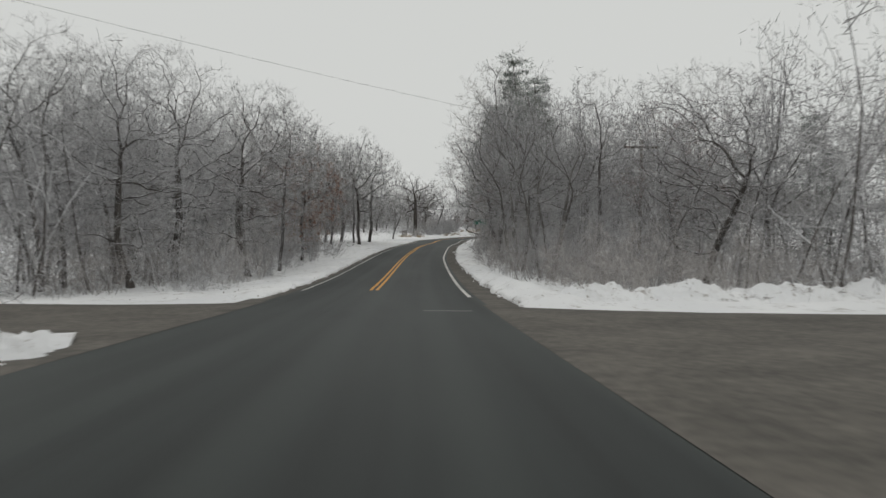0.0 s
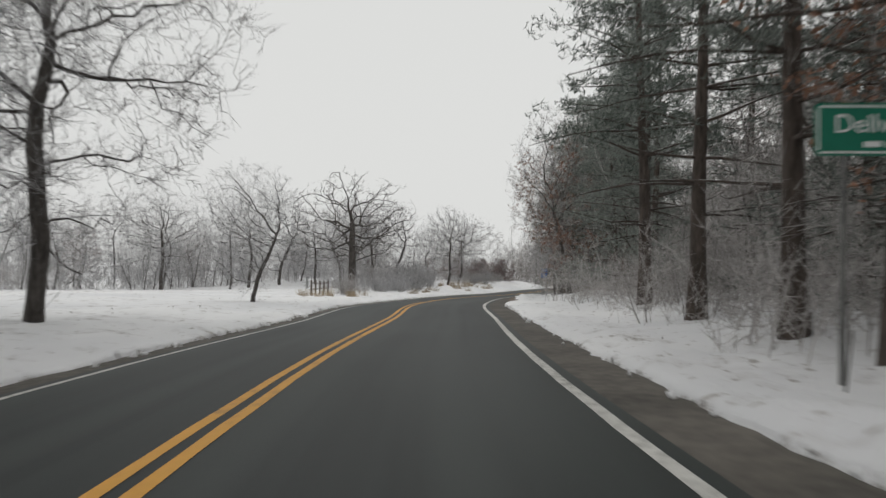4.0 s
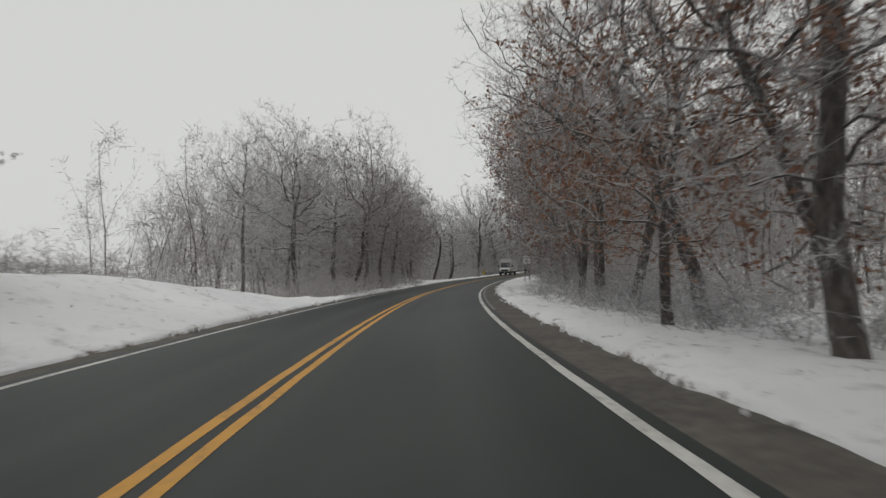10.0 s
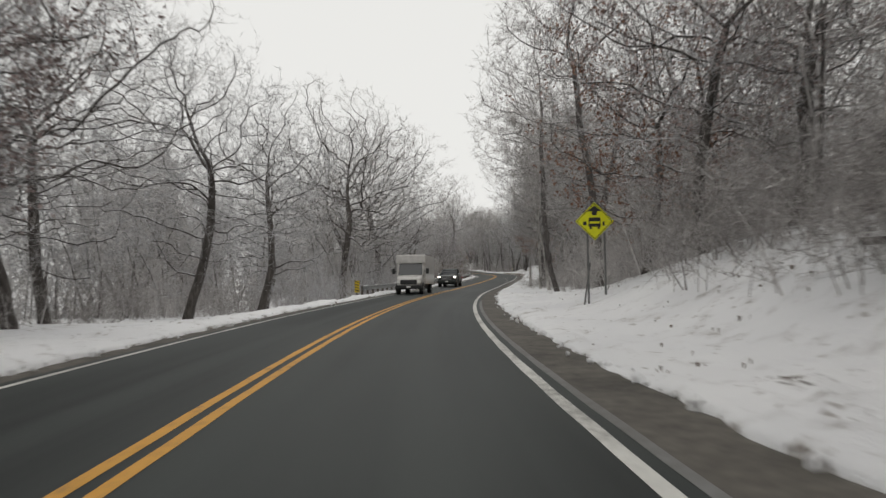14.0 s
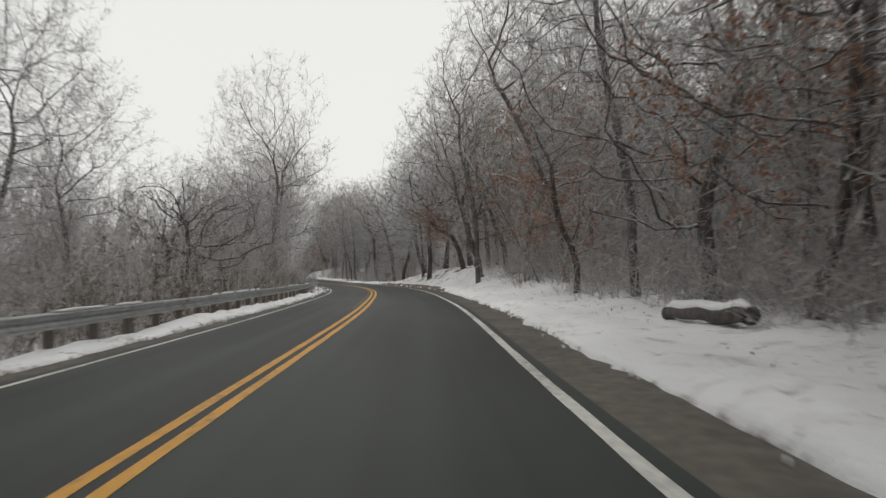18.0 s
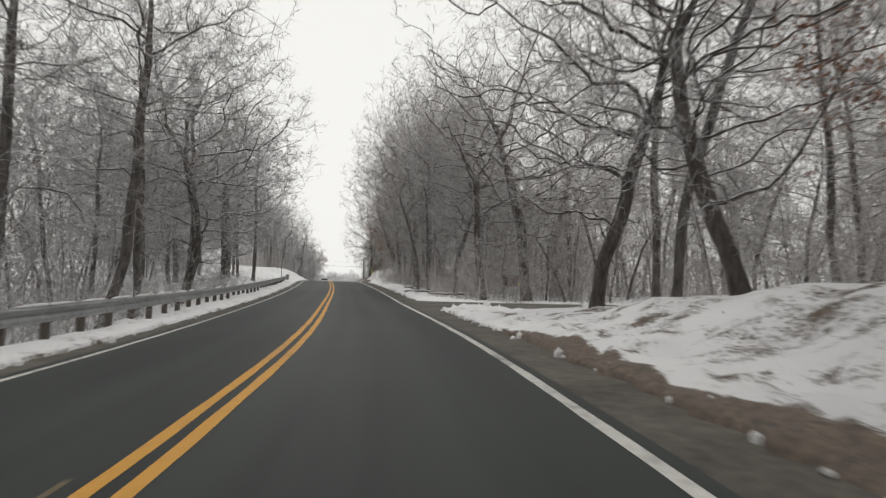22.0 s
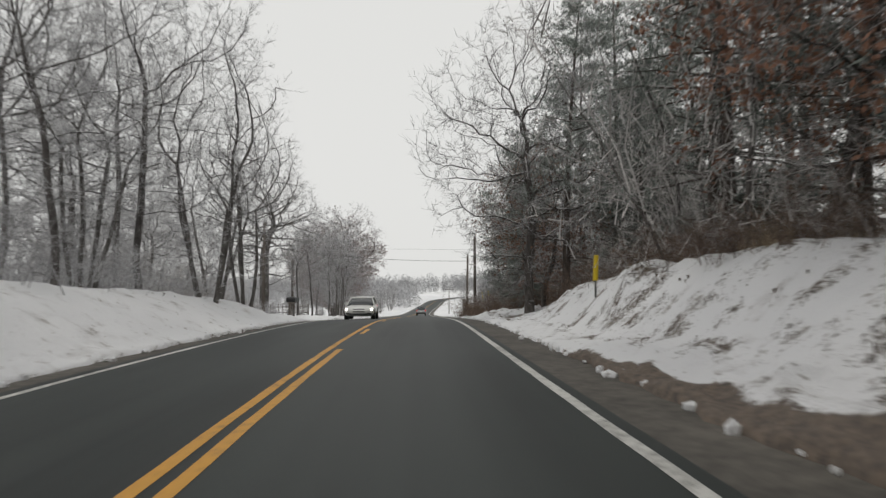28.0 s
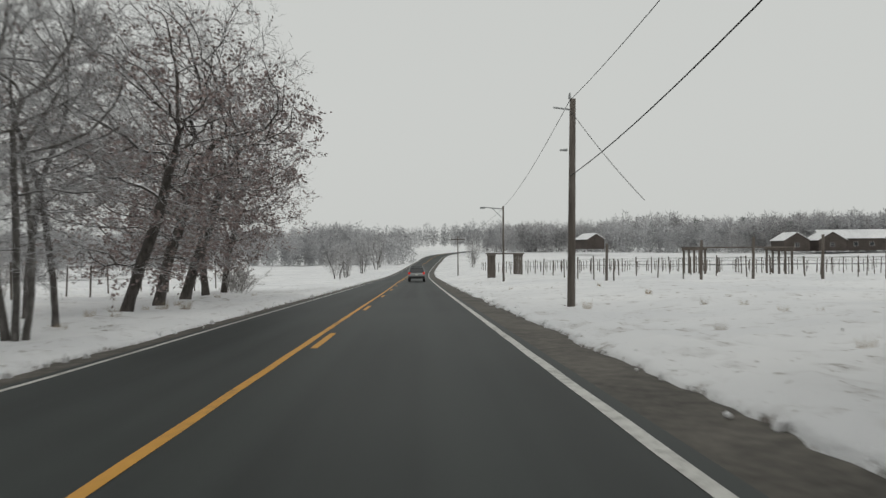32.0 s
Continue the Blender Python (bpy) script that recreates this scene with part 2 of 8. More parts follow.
# ---- mesh helpers ----
def mesh_object(name, verts, faces, material, parent=None, label="", smooth=False):
    me = bpy.data.meshes.new(name)
    me.from_pydata([tuple(v) for v in verts], [], [tuple(f) for f in faces])
    me.materials.append(material)
    if smooth:
        me.polygons.foreach_set("use_smooth", [True] * len(me.polygons))
    me.update()
    ob = new(name, me)
    if parent is not None:
        ob.parent = parent
    if label:
        tagged(ob, label)
    return ob


def part(name, bm, material, parent, label="", smooth=False):
    me = bpy.data.meshes.new(name)
    bm.to_mesh(me)
    bm.free()
    me.materials.append(material)
    if smooth:
        me.polygons.foreach_set("use_smooth", [True] * len(me.polygons))
    ob = new(name, me)
    ob.parent = parent
    if label:
        tagged(ob, label)
    return ob


def thing(name, m, label, category, group="", kind=""):
    ob = new(name)
    ob.empty_display_size = 0.2
    ob.matrix_world = m
    return tagged(ob, label, category, group, kind)


def box(bm, x0, x1, y0, y1, z0, z1, bevel=0.0):
    r = bmesh.ops.create_cube(bm, size=1.0, matrix=Matrix.LocRotScale(((x0 + x1) / 2, (y0 + y1) / 2, (z0 + z1) / 2), None, (x1 - x0, y1 - y0, z1 - z0)))
    if bevel:
        vs = set(r["verts"])
        es = [e for e in bm.edges if e.verts[0] in vs and e.verts[1] in vs]
        bmesh.ops.bevel(bm, geom=es, offset=bevel, segments=2, affect="EDGES", profile=0.6)
    return bm


def boxed(x0, x1, y0, y1, z0, z1, bevel=0.0):
    return box(bmesh.new(), x0, x1, y0, y1, z0, z1, bevel)


def rod(bm, a, b, r0, r1=None, sides=8):
    a, b = Vector(a), Vector(b)
    r1 = r0 if r1 is None else r1
    d = b - a
    m = Matrix.Translation((a + b) / 2) @ d.to_track_quat("Z", "Y").to_matrix().to_4x4()
    bmesh.ops.create_cone(bm, cap_ends=True, segments=sides, radius1=r0, radius2=r1, depth=d.length, matrix=m)
    return bm


def rodded(a, b, r0, r1=None, sides=8):
    return rod(bmesh.new(), a, b, r0, r1, sides)


def plate(bm, points, thick, y=0.0):
    """A flat plate in the x, z plane, facing -y."""
    vs = [bm.verts.new((x, y, z)) for x, z in points]
    f = bm.faces.new(vs)
    r = bmesh.ops.extrude_face_region(bm, geom=[f])
    bmesh.ops.translate(bm, vec=(0, thick, 0), verts=[v for v in r["geom"] if isinstance(v, bmesh.types.BMVert)])
    bmesh.ops.recalc_face_normals(bm, faces=bm.faces[:])
    return bm


def plated(points, thick, y=0.0):
    return plate(bmesh.new(), points, thick, y)


def rounded(w, h, r=0.04, cx=0.0, cz=0.0, n=4):
    out = []
    for k, (sx, sz) in enumerate(((1, 1), (-1, 1), (-1, -1), (1, -1))):
        for i in range(n + 1):
            a = math.pi / 2 * (k + i / n)
            out.append((cx + sx * (w / 2 - r) + r * math.cos(a), cz + sz * (h / 2 - r) + r * math.sin(a)))
    return out


def lettering(text, size, place, material, parent, label=""):
    """Flat letters facing -y, as one mesh."""
    cu = bpy.data.curves.new("lettering", "FONT")
    cu.body, cu.size, cu.align_x, cu.align_y, cu.extrude = text, size, "CENTER", "CENTER", 0.002
    tmp = bpy.data.objects.new("lettering", cu)
    scene.collection.objects.link(tmp)
    me = bpy.data.meshes.new_from_object(tmp.evaluated_get(bpy.context.evaluated_depsgraph_get()))
    bpy.data.objects.remove(tmp)
    bpy.data.curves.remove(cu)
    me.materials.clear()
    me.materials.append(material)
    ob = new("lettering", me)
    ob.parent = parent
    ob.matrix_basis = Matrix.Translation(place) @ pose(0, 0, 0, 90, 0, 0)
    if label:
        tagged(ob, label)
    return ob


# ---- plan: the road's centre line (x, y, z), seen from the south end ----
ROAD = [
    (0.87, -70.02, 1.18),
    (-0.57, -31.04, 0.88),
    (-1.71, -0.06, -1.32),
    (-2.87, 32.14, -3.48),
    (-3.54, 64.23, -4.56),
    (-3.34, 79.53, -4.74),
    (-2.75, 95.73, -4.96),
    (-1.50, 110.84, -5.24),
    (0.09, 126.90, -5.44),
    (6.00, 157.89, -6.28),
    (14.76, 188.00, -7.07),
    (25.92, 217.32, -7.34),
    (38.92, 245.83, -7.49),
    (53.39, 273.00, -7.56),
    (69.25, 298.53, -7.45),
    (87.29, 322.75, -7.25),
    (107.18, 345.62, -6.84),
    (127.70, 368.06, -6.09),
    (146.41, 390.76, -5.44),
    (162.44, 414.41, -4.86),
    (176.53, 438.96, -4.26),
    (189.72, 462.86, -3.47),
    (201.72, 485.55, -2.70),
    (213.43, 507.50, -2.30),
    (224.72, 527.69, -2.25),
    (234.86, 545.59, -2.71),
    (246.45, 566.21, -3.36),
    (262.65, 594.95, -4.29),
    (279.35, 624.56, -5.14),
    (302.19, 664.48, -6.23),
    (327.78, 707.45, -6.65),
    (360.29, 758.01, -5.75),
    (405.66, 824.29, -4.00),
    (495.30, 934.50, -2.70),
]


def catmull(rows, step=1.0):
    """Points along a smooth line through the rows, about a metre apart."""
    p = np.array(rows, float)
    p = np.vstack([2 * p[0] - p[1], p, 2 * p[-1] - p[-2]])
    out = []
    for k in range(1, len(p) - 2):
        n = max(2, int(np.linalg.norm(p[k + 1] - p[k]) / step))
        u = np.linspace(0, 1, n, endpoint=False)[:, None]
        a, b, c, d = p[k - 1], p[k], p[k + 1], p[k + 2]
        out.append(0.5 * (2 * b + (c - a) * u + (2 * a - 5 * b + 4 * c - d) * u**2 + (3 * b - a - 3 * c + d) * u**3))
    return np.vstack(out + [p[-2:-1]])


LINE = catmull(ROAD)
STEP = np.hypot(*np.diff(LINE[:, :2], axis=0).T)
START = int(np.argmin(np.hypot(LINE[:, 0] - ROAD[2][0], LINE[:, 1] - ROAD[2][1])))
RUN = np.concatenate([[0], np.cumsum(STEP)])
RUN = RUN - RUN[START]
TANGENT = np.gradient(LINE[:, :2], axis=0)
TANGENT = TANGENT / np.linalg.norm(TANGENT, axis=1)[:, None]
S_END = float(RUN[-1])

LEFT_LINE, RIGHT_LINE = -3.2, 3.65      # edge lines, from the centre
LEFT_EDGE, RIGHT_EDGE = -3.85, 4.8     # where the snow begins


def centre(s):
    """x, y, z and the unit tangent of the centre line at station s (metres)."""
    x, y, z = (np.interp(s, RUN, LINE[:, k]) for k in range(3))
    tx, ty = (np.interp(s, RUN, TANGENT[:, k]) for k in range(2))
    n = np.hypot(tx, ty)
    return x, y, z, tx / n, ty / n


# height of the verge over the road at its crest, by station, and how far out that crest lies
RIGHT_RISE = np.array([(-80, 0.1), (5, 0.1), (30, 0.1), (45, -0.5), (62, -0.5), (75, 0.2), (100, 0.5), (120, 0.7), (150, 0.8), (165, 0.1), (180, -0.3),
                       (235, -0.4), (250, 0.1), (268, 1.2), (290, 2.5), (315, 2.6), (335, 0.6), (350, 0.1), (402, 0.3), (420, 1.0), (438, 1.8),
                       (454, 1.9), (464, 1.5), (474, 0.8), (482, 0.2), (495, -0.2), (535, -0.3), (546, 0.8), (558, 2.2), (574, 2.1), (580, 1.75), (586, 1.5), (590, 1.0), (594, 0.6), (599, 0.5), (604, 0.45)])
RIGHT_RISE = np.vstack([RIGHT_RISE, [(615, 0.0), (640, 0.25), (700, 0.6), (1100, 0.5)]])
LEFT_RISE = np.array([(-80, 0.1), (25, -0.2), (50, -0.4), (70, 0.3), (100, 0.3), (150, 0.2), (170, 0.4), (185, 1.0), (205, 1.4), (234, 1.4), (246, 0.6), (255, -0.7),
                      (268, -0.6), (285, 0.5), (302, 0.5), (318, -0.2), (340, -0.9), (470, -1.1), (500, -0.3), (520, 0.4), (538, 0.5), (556, 1.5), (576, 1.4),
                      (592, 1.0), (599, 0.2), (640, 0.05), (740, -0.3), (1100, 0.0)])


# the left lane's fall (or rise, in the bend) from the centre line to its edge
BANK = np.array([(-80, -0.05), (20, -0.12), (45, -0.20), (70, -0.14), (84, -0.17), (138, -0.15), (158, -0.08), (178, 0.03), (222, 0.09), (245, 0.05), (266, 0.0), (312, 0.0),
                 (366, 0.0), (396, -0.06), (425, -0.09), (465, -0.12), (500, -0.09), (525, -0.05), (572, 0.02), (603, -0.03), (630, -0.13), (660, -0.08), (1100, -0.05)])


def crown(s, d):
    """Height of the paving over the centre line's at offset d."""
    return np.interp(s, BANK[:, 0], BANK[:, 1]) * (np.asarray(d, float) / LEFT_LINE).clip(0, 1.15)


def verge(s, d):
    """Height of the ground at station s and offset d (right is positive) over the road's centre line."""
    s, d = np.asarray(s, float), np.asarray(d, float)
    right = d > 0
    out = np.where(right, d - RIGHT_EDGE, LEFT_EDGE - d).clip(0, None)
    rise = np.where(right, np.interp(s, RIGHT_RISE[:, 0], RIGHT_RISE[:, 1]), np.interp(s, LEFT_RISE[:, 0], LEFT_RISE[:, 1]))
    far = np.where(right, np.interp(s, (430, 442, 470, 482, 540, 552, 570, 579, 588, 596, 612), (8.0, 5.8, 5.8, 8.0, 8.0, 4.8, 4.6, 2.8, 3.0, 4.2, 8.0)), np.interp(s, (545, 556, 594, 600), (5.0, 2.8, 2.8, 5.0)))
    u = ((out - np.where(right, 0.9, 0.0)) / (far - np.where(right, 0.9, 0.0))).clip(0, 1)
    h = rise * (u * u * (3 - 2 * u))
    h = h + np.where(rise > 0, 0.35, 0.2) * rise * ((out - far).clip(0, 12) / 12)
    return h + crown(s, d)


def at(s, d, dz=0.0):
    """The place at station s, d metres right of the centre line and dz over the ground."""
    x, y, z, tx, ty = centre(s)
    return Vector((float(x + ty * d), float(y - tx * d), float(z + verge(s, d) + dz)))


def heading(s):
    """Degrees about z that turn the y axis along the road."""
    x, y, z, tx, ty = centre(s)
    return math.degrees(math.atan2(-tx, ty))


def station(x, y):
    """Station and offset of places in the plan."""
    x, y = np.atleast_1d(x), np.atleast_1d(y)
    s, d = np.zeros(len(x)), np.zeros(len(x))
    for i in range(0, len(x), 2000):
        dx, dy = x[i:i + 2000, None] - LINE[None, :, 0], y[i:i + 2000, None] - LINE[None, :, 1]
        k = np.argmin(dx * dx + dy * dy, axis=1)
        n = np.arange(len(k))
        s[i:i + 2000] = RUN[k] + dx[n, k] * TANGENT[k, 0] + dy[n, k] * TANGENT[k, 1]
        d[i:i + 2000] = dx[n, k] * TANGENT[k, 1] - dy[n, k] * TANGENT[k, 0]
    return s, d


# ---- the road and the ground ----
def strip(name, s0, s1, d_of, material, lift=0.0, step=1.0, parent=None, kind="structure", label="", category=""):
    """A ribbon along the road between offsets d_of(s) -> list of offsets, laid on the road's plane."""
    n = max(2, int((s1 - s0) / step) + 1)
    ss = np.linspace(s0, s1, n)
    verts, uvs, cols = [], [], None
    for s in ss:
        x, y, z, tx, ty = (float(v) for v in centre(s))
        ds = d_of(s)
        cols = len(ds)
        for d in ds:
            verts.append((x + ty * d, y - tx * d, z + lift + float(crown(s, d))))
            uvs.append((d, s))
    faces = [(i * cols + j, i * cols + j + 1, (i + 1) * cols + j + 1, (i + 1) * cols + j) for i in range(n - 1) for j in range(cols - 1)]
    ob = mesh_object(name, verts, faces, material, parent)
    layer = ob.data.uv_layers.new(name="UVMap")
    idx = np.zeros(len(ob.data.loops), int)
    ob.data.loops.foreach_get("vertex_index", idx)
    layer.data.foreach_set("uv", np.array(uvs)[idx].ravel())
    if parent is None:
        tagged(ob, label, category, "", kind)
    return ob


S0, S1 = -68.0, S_END - 2
road = strip("road", S0, S1, lambda s: [LEFT_LINE - 0.25, LEFT_LINE, -1.6, 0, 1.8, RIGHT_LINE + 0.25], ASPHALT, label="dark worn asphalt two-lane road with faint salt streaks", category="road")
strip("shoulder_right", S0, S1, lambda s: [RIGHT_LINE + 0.22, RIGHT_EDGE + 0.5], SHOULDER, -0.006, label="narrow brownish gravel and asphalt road shoulder", category="shoulder")
strip("shoulder_left", S0, S1, lambda s: [LEFT_EDGE - 0.4, LEFT_LINE - 0.22], SHOULDER, -0.006, label="narrow brownish gravel and asphalt road shoulder", category="shoulder")

# paint on the road
def line(name, s0, s1, d, width, material, label):
    ob = strip(name, s0, s1, lambda s: [d - width / 2 + 0.006 * math.sin(s * 2.1), d + width / 2 + 0.006 * math.sin(s * 1.7)], material, 0.004, 1.0, road)
    tagged(ob, label)
    return ob


MOUTH = 24.0                # the crossing at the south end lies before this station
line("edge_line", MOUTH + 2, S1, RIGHT_LINE, 0.15, WHITE_PAINT, "worn white edge line")
line("edge_line", MOUTH + 8, S1, LEFT_LINE, 0.11, WHITE_PAINT, "worn white edge line")
line("centre_line", MOUTH + 6, S1, -0.12, 0.13, YELLOW_PAINT, "solid yellow centre line")
line("centre_line", MOUTH + 6, 577, 0.13, 0.13, YELLOW_PAINT, "solid yellow centre line")
for k in range(28):
    a = 583.0 + 12.2 * k
    line("centre_dash", a, a + 3.05, 0.13, 0.13, YELLOW_PAINT, "yellow centre dash")
line("ghost_line", 238, 334, RIGHT_LINE + 0.27, 0.12, FAINT_PAINT, "faint older edge line beside the new one")
line("ghost_line", 402, 458, -0.34, 0.06, OLD_YELLOW, "worn older yellow line beside the centre lines")
line("stop_line", 19.3, 19.6, 2.6, 1.3, FAINT_PAINT, "faint worn white line across the lane")


def ripple(x, y, k=1.0):
    return noise.noise((x * 0.8 * k, y * 0.8 * k, 3.1)) * 0.5 + noise.noise((x * 2.3 * k, y * 2.3 * k, 7.7)) * 0.3 + noise.noise((x * 0.21, y * 0.21, 1.3)) * 0.9


# where the snow is broken: the crossing, the two drives and the turn-in on the west side
def cleared(s, d):
    """1 where a side road or a drive crosses the verge, else 0."""
    if d > 0:
        gaps = ((-14.0, 21.0), (484.0, 494.0))
    else:
        gaps = ((-10.0, 27.0), (599.0, 605.0))
    best = 0.0
    for a, b in gaps:
        best = max(best, min(1.0, max(0.0, min(s - a, b - s) / 1.6 + 0.5)))
    return best


BERM_RIGHT = np.array([(-80, 0.2), (22, 0.55), (34, 0.35), (60, 0.2), (125, 0.15), (138, 0.34), (166, 0.32), (176, 0.14), (200, 0.16), (330, 0.12), (420, 0.2), (540, 0.25), (560, 0.35), (584, 0.3), (589, 0.10), (598, 0.12), (602, 0.45), (607, 0.15), (720, 0.15), (1100, 0.15)])


def verge_sheet(name, side):
    """The snow beside the road, with the plough's ridge, lumps, and clean breaks at the drives."""
    outs = [0, 0.04, 0.14, 0.28, 0.45, 0.65, 0.9, 1.2, 1.6, 2.1, 2.6, 3.1, 3.7, 4.4, 5.2, 6.2, 7.5, 9.5, 12, 15, 19, 24, 30, 37]
    ss = np.concatenate([np.arange(S0, 690, 0.4), np.arange(690, S1, 2.0)])
    verts, soiled = [], []
    for s in ss:
        a, b = next(((p, q) for p, q in ((126, 168), (424, 472), (545, 576)) if p <= s <= q), (0, 0))
        bank_a, bank_b = next(((p, q) for p, q in ((290, 306), (438, 482), (540, 616)) if side > 0 and p <= s <= q), (0, 0))
        x, y, z, tx, ty = (float(v) for v in centre(s))
        wig = 0.20 * noise.noise((s * 0.33, side * 9.0, 0)) + 0.14 * noise.noise((s * 1.3, side * 5.0, 2)) + 0.10 * noise.noise((s * 2.9, side * 4.0, 6))
        band = 0.16 + 0.40 * max(0.0, noise.noise((s * 0.13, side * 3.0, 4)) + 0.05)
        bare = max(0.0, min(1.0, min((s - a) / 4, (b - s) / 4))) if side > 0 else 0.0
        for o in outs:
            d = (RIGHT_EDGE + o + wig) if side > 0 else (LEFT_EDGE - o - wig * 0.7)
            px, py = x + ty * d, y - tx * d
            berm = float(np.interp(s, BERM_RIGHT[:, 0], BERM_RIGHT[:, 1])) if side > 0 else 0.16
            ridge = berm * math.exp(-((o - 0.9) / 0.8) ** 2) * (0.7 + 0.7 * noise.noise((px * 0.5, py * 0.5, 0)))
            lump = (ripple(px, py) * 0.13 + 0.12 * noise.noise((px * 3.1, py * 3.1, 2.0)) + 0.06 * noise.noise((px * 6.3, py * 6.3, 5.0))) * min(1.0, 0.25 + o / 0.6)
            heap = max(0.0, min(1.0, min((s - bank_a) / 5, (bank_b - s) / 5))) * min(1.0, o / 1.2) * (1.0 if o < 8 else 0.0)
            lump += heap * (0.20 * noise.noise((px * 0.9, py * 0.9, 8.0)) + 0.16 * abs(noise.noise((px * 1.9, py * 1.9, 6.0))) + 0.10 * noise.noise((px * 4.3, py * 4.3, 3.0)))
            c = cleared(s, d)
            h = float(verge(s, d)) + (0.05 * min(1.0, o / 0.14) + ridge + lump) * (1 - c) - 0.012 * (o == 0)
            if c > 0 and o < 26:
                h = h * (1 - c) + (float(crown(s, d)) - 0.04) * c
            if o == 0:
                h = -0.06 + float(crown(s, d))
            verts.append((px, py, z + h - (0.5 if o >= 37 else 0)))
            reach = band + 0.85 * bare * (0.6 + noise.noise((s * 0.35, 2.0, 1.0)))
            bank = max(0.0, min(1.0, min((s - bank_a) / 5, (bank_b - s) / 5))) * min(1.0, o / 0.8) * (1.0 if o < 7 else 0.0)
            soiled.append(max((0.54 + 0.46 * bare) * max(0.0, 1.0 - o / reach / 1.6), bank * (0.475 + (0.06 if 589 < s < 603 else 0.0) + 0.12 * noise.noise((px * 0.4, py * 0.4, 9.0)) + 0.16 * noise.noise((px * 1.6, py * 1.6, 4.0)))))
    w = len(outs)
    faces = []
    for i in range(len(ss) - 1):
        for j in range(w - 1):
            q = (i * w + j, i * w + j + 1, (i + 1) * w + j + 1, (i + 1) * w + j)
            faces.append(q if side > 0 else q[::-1])
    ob = mesh_object(name, verts, faces, SNOW, None, "", True)
    ob.data.attributes.new("grit", "FLOAT", "POINT").data.foreach_set("value", soiled)
    return tagged(ob, "uneven old snow along the road, gritty at its edge", "snow", "", "structure")


verge_sheet("verge_east", 1)
verge_sheet("verge_west", -1)


def ground_sheet():
    """One sheet of snowy land out to the horizon, under and beyond the verges."""
    fine = np.arange(-160, 560, 10.0)
    xs = np.concatenate([[-3500, -2000, -1200, -700, -450, -300, -220], fine, [570, 610, 680, 780, 950, 1300, 2000, 3500]])
    ys = np.concatenate([[-3000, -1800, -900, -500, -300, -200], np.arange(-150, 1000, 10.0), [1020, 1060, 1140, 1260, 1450, 1800, 2500, 3800]])
    gx, gy = np.meshgrid(xs, ys, indexing="ij")
    s, d = station(gx.ravel(), gy.ravel())
    s = s.clip(S0, S1)
    z = centre(s)[2] + verge(s, d)
    z = z - np.where(np.abs(d) < 34, 2.4, 0.12)
    z = z + np.where(np.abs(d) > 45, 0.6 * np.sin(gx.ravel() * 0.021) * np.cos(gy.ravel() * 0.017) * ((np.abs(d) - 45) / 60).clip(0, 1), 0)
    z = np.where((np.abs(gx.ravel()) > 600) | (gy.ravel() > 1000) | (gy.ravel() < -250), z.clip(-4, 6), z)
    verts = np.stack([gx.ravel(), gy.ravel(), z], 1)
    n = len(ys)
    faces = [(i * n + j, (i + 1) * n + j, (i + 1) * n + j + 1, i * n + j + 1) for i in range(len(xs) - 1) for j in range(n - 1)]
    ob = mesh_object("ground", verts, faces, SNOW, None, "", True)
    return tagged(ob, "snow-covered ground reaching to the horizon", "ground", "", "structure")


ground_sheet()


def side_road(name, s0, s1, d0, d1, material, label, lift=0.012, bend=0.0, flare=0.0):
    """A paved or gravel way that leaves the road sideways."""
    n = 24
    verts = []
    for i in range(n + 1):
        d = d0 + (d1 - d0) * i / n
        grow = flare * math.exp(-abs(d - d0) / 3.0)
        for k in range(7):
            s = s0 - grow + (s1 - s0 + 2 * grow) * k / 6 + bend * abs(d - d0)
            x, y, z, tx, ty = (float(v) for v in centre(s))
            verts.append((x + ty * d, y - tx * d, z + lift + float(crown(s, d)) + 0.01 * noise.noise((s, d, 0))))
    faces = [(i * 7 + k, i * 7 + k + 1, (i + 1) * 7 + k + 1, (i + 1) * 7 + k) for i in range(n) for k in range(6)]
    if d1 > d0:
        faces = [f[::-1] for f in faces]
    ob = mesh_object(name, verts, faces, material)
    if material is SNOW:
        ob.data.attributes.new("grit", "FLOAT", "POINT").data.foreach_set("value", [0.36 + 0.14 * max(0.0, 1 - (i // 7) / 7) for i in range(len(verts))])
    return tagged(ob, label, "side road", "", "structure")


side_road("side_road_east", -9, 19, RIGHT_LINE + 0.1, 32, SHOULDER, "brownish wet gravel side road meeting the paved road", 0.004, 0.0, 3.0)
side_road("side_road_west", -6, 22, LEFT_LINE - 0.1, -34, SHOULDER, "brownish wet gravel side road meeting the paved road", 0.004, 0.12, 3.0)
side_road("driveway_east", 486, 492, RIGHT_LINE + 0.25, 30, SHOULDER, "narrow wet asphalt driveway into the woods", 0.0, 0.10, 2.0)
side_road("farm_drive_west", 599.5, 604.5, LEFT_LINE - 0.25, -24, SNOW, "packed dirty snow on a farm driveway", 0.0, 0.0, 2.0)


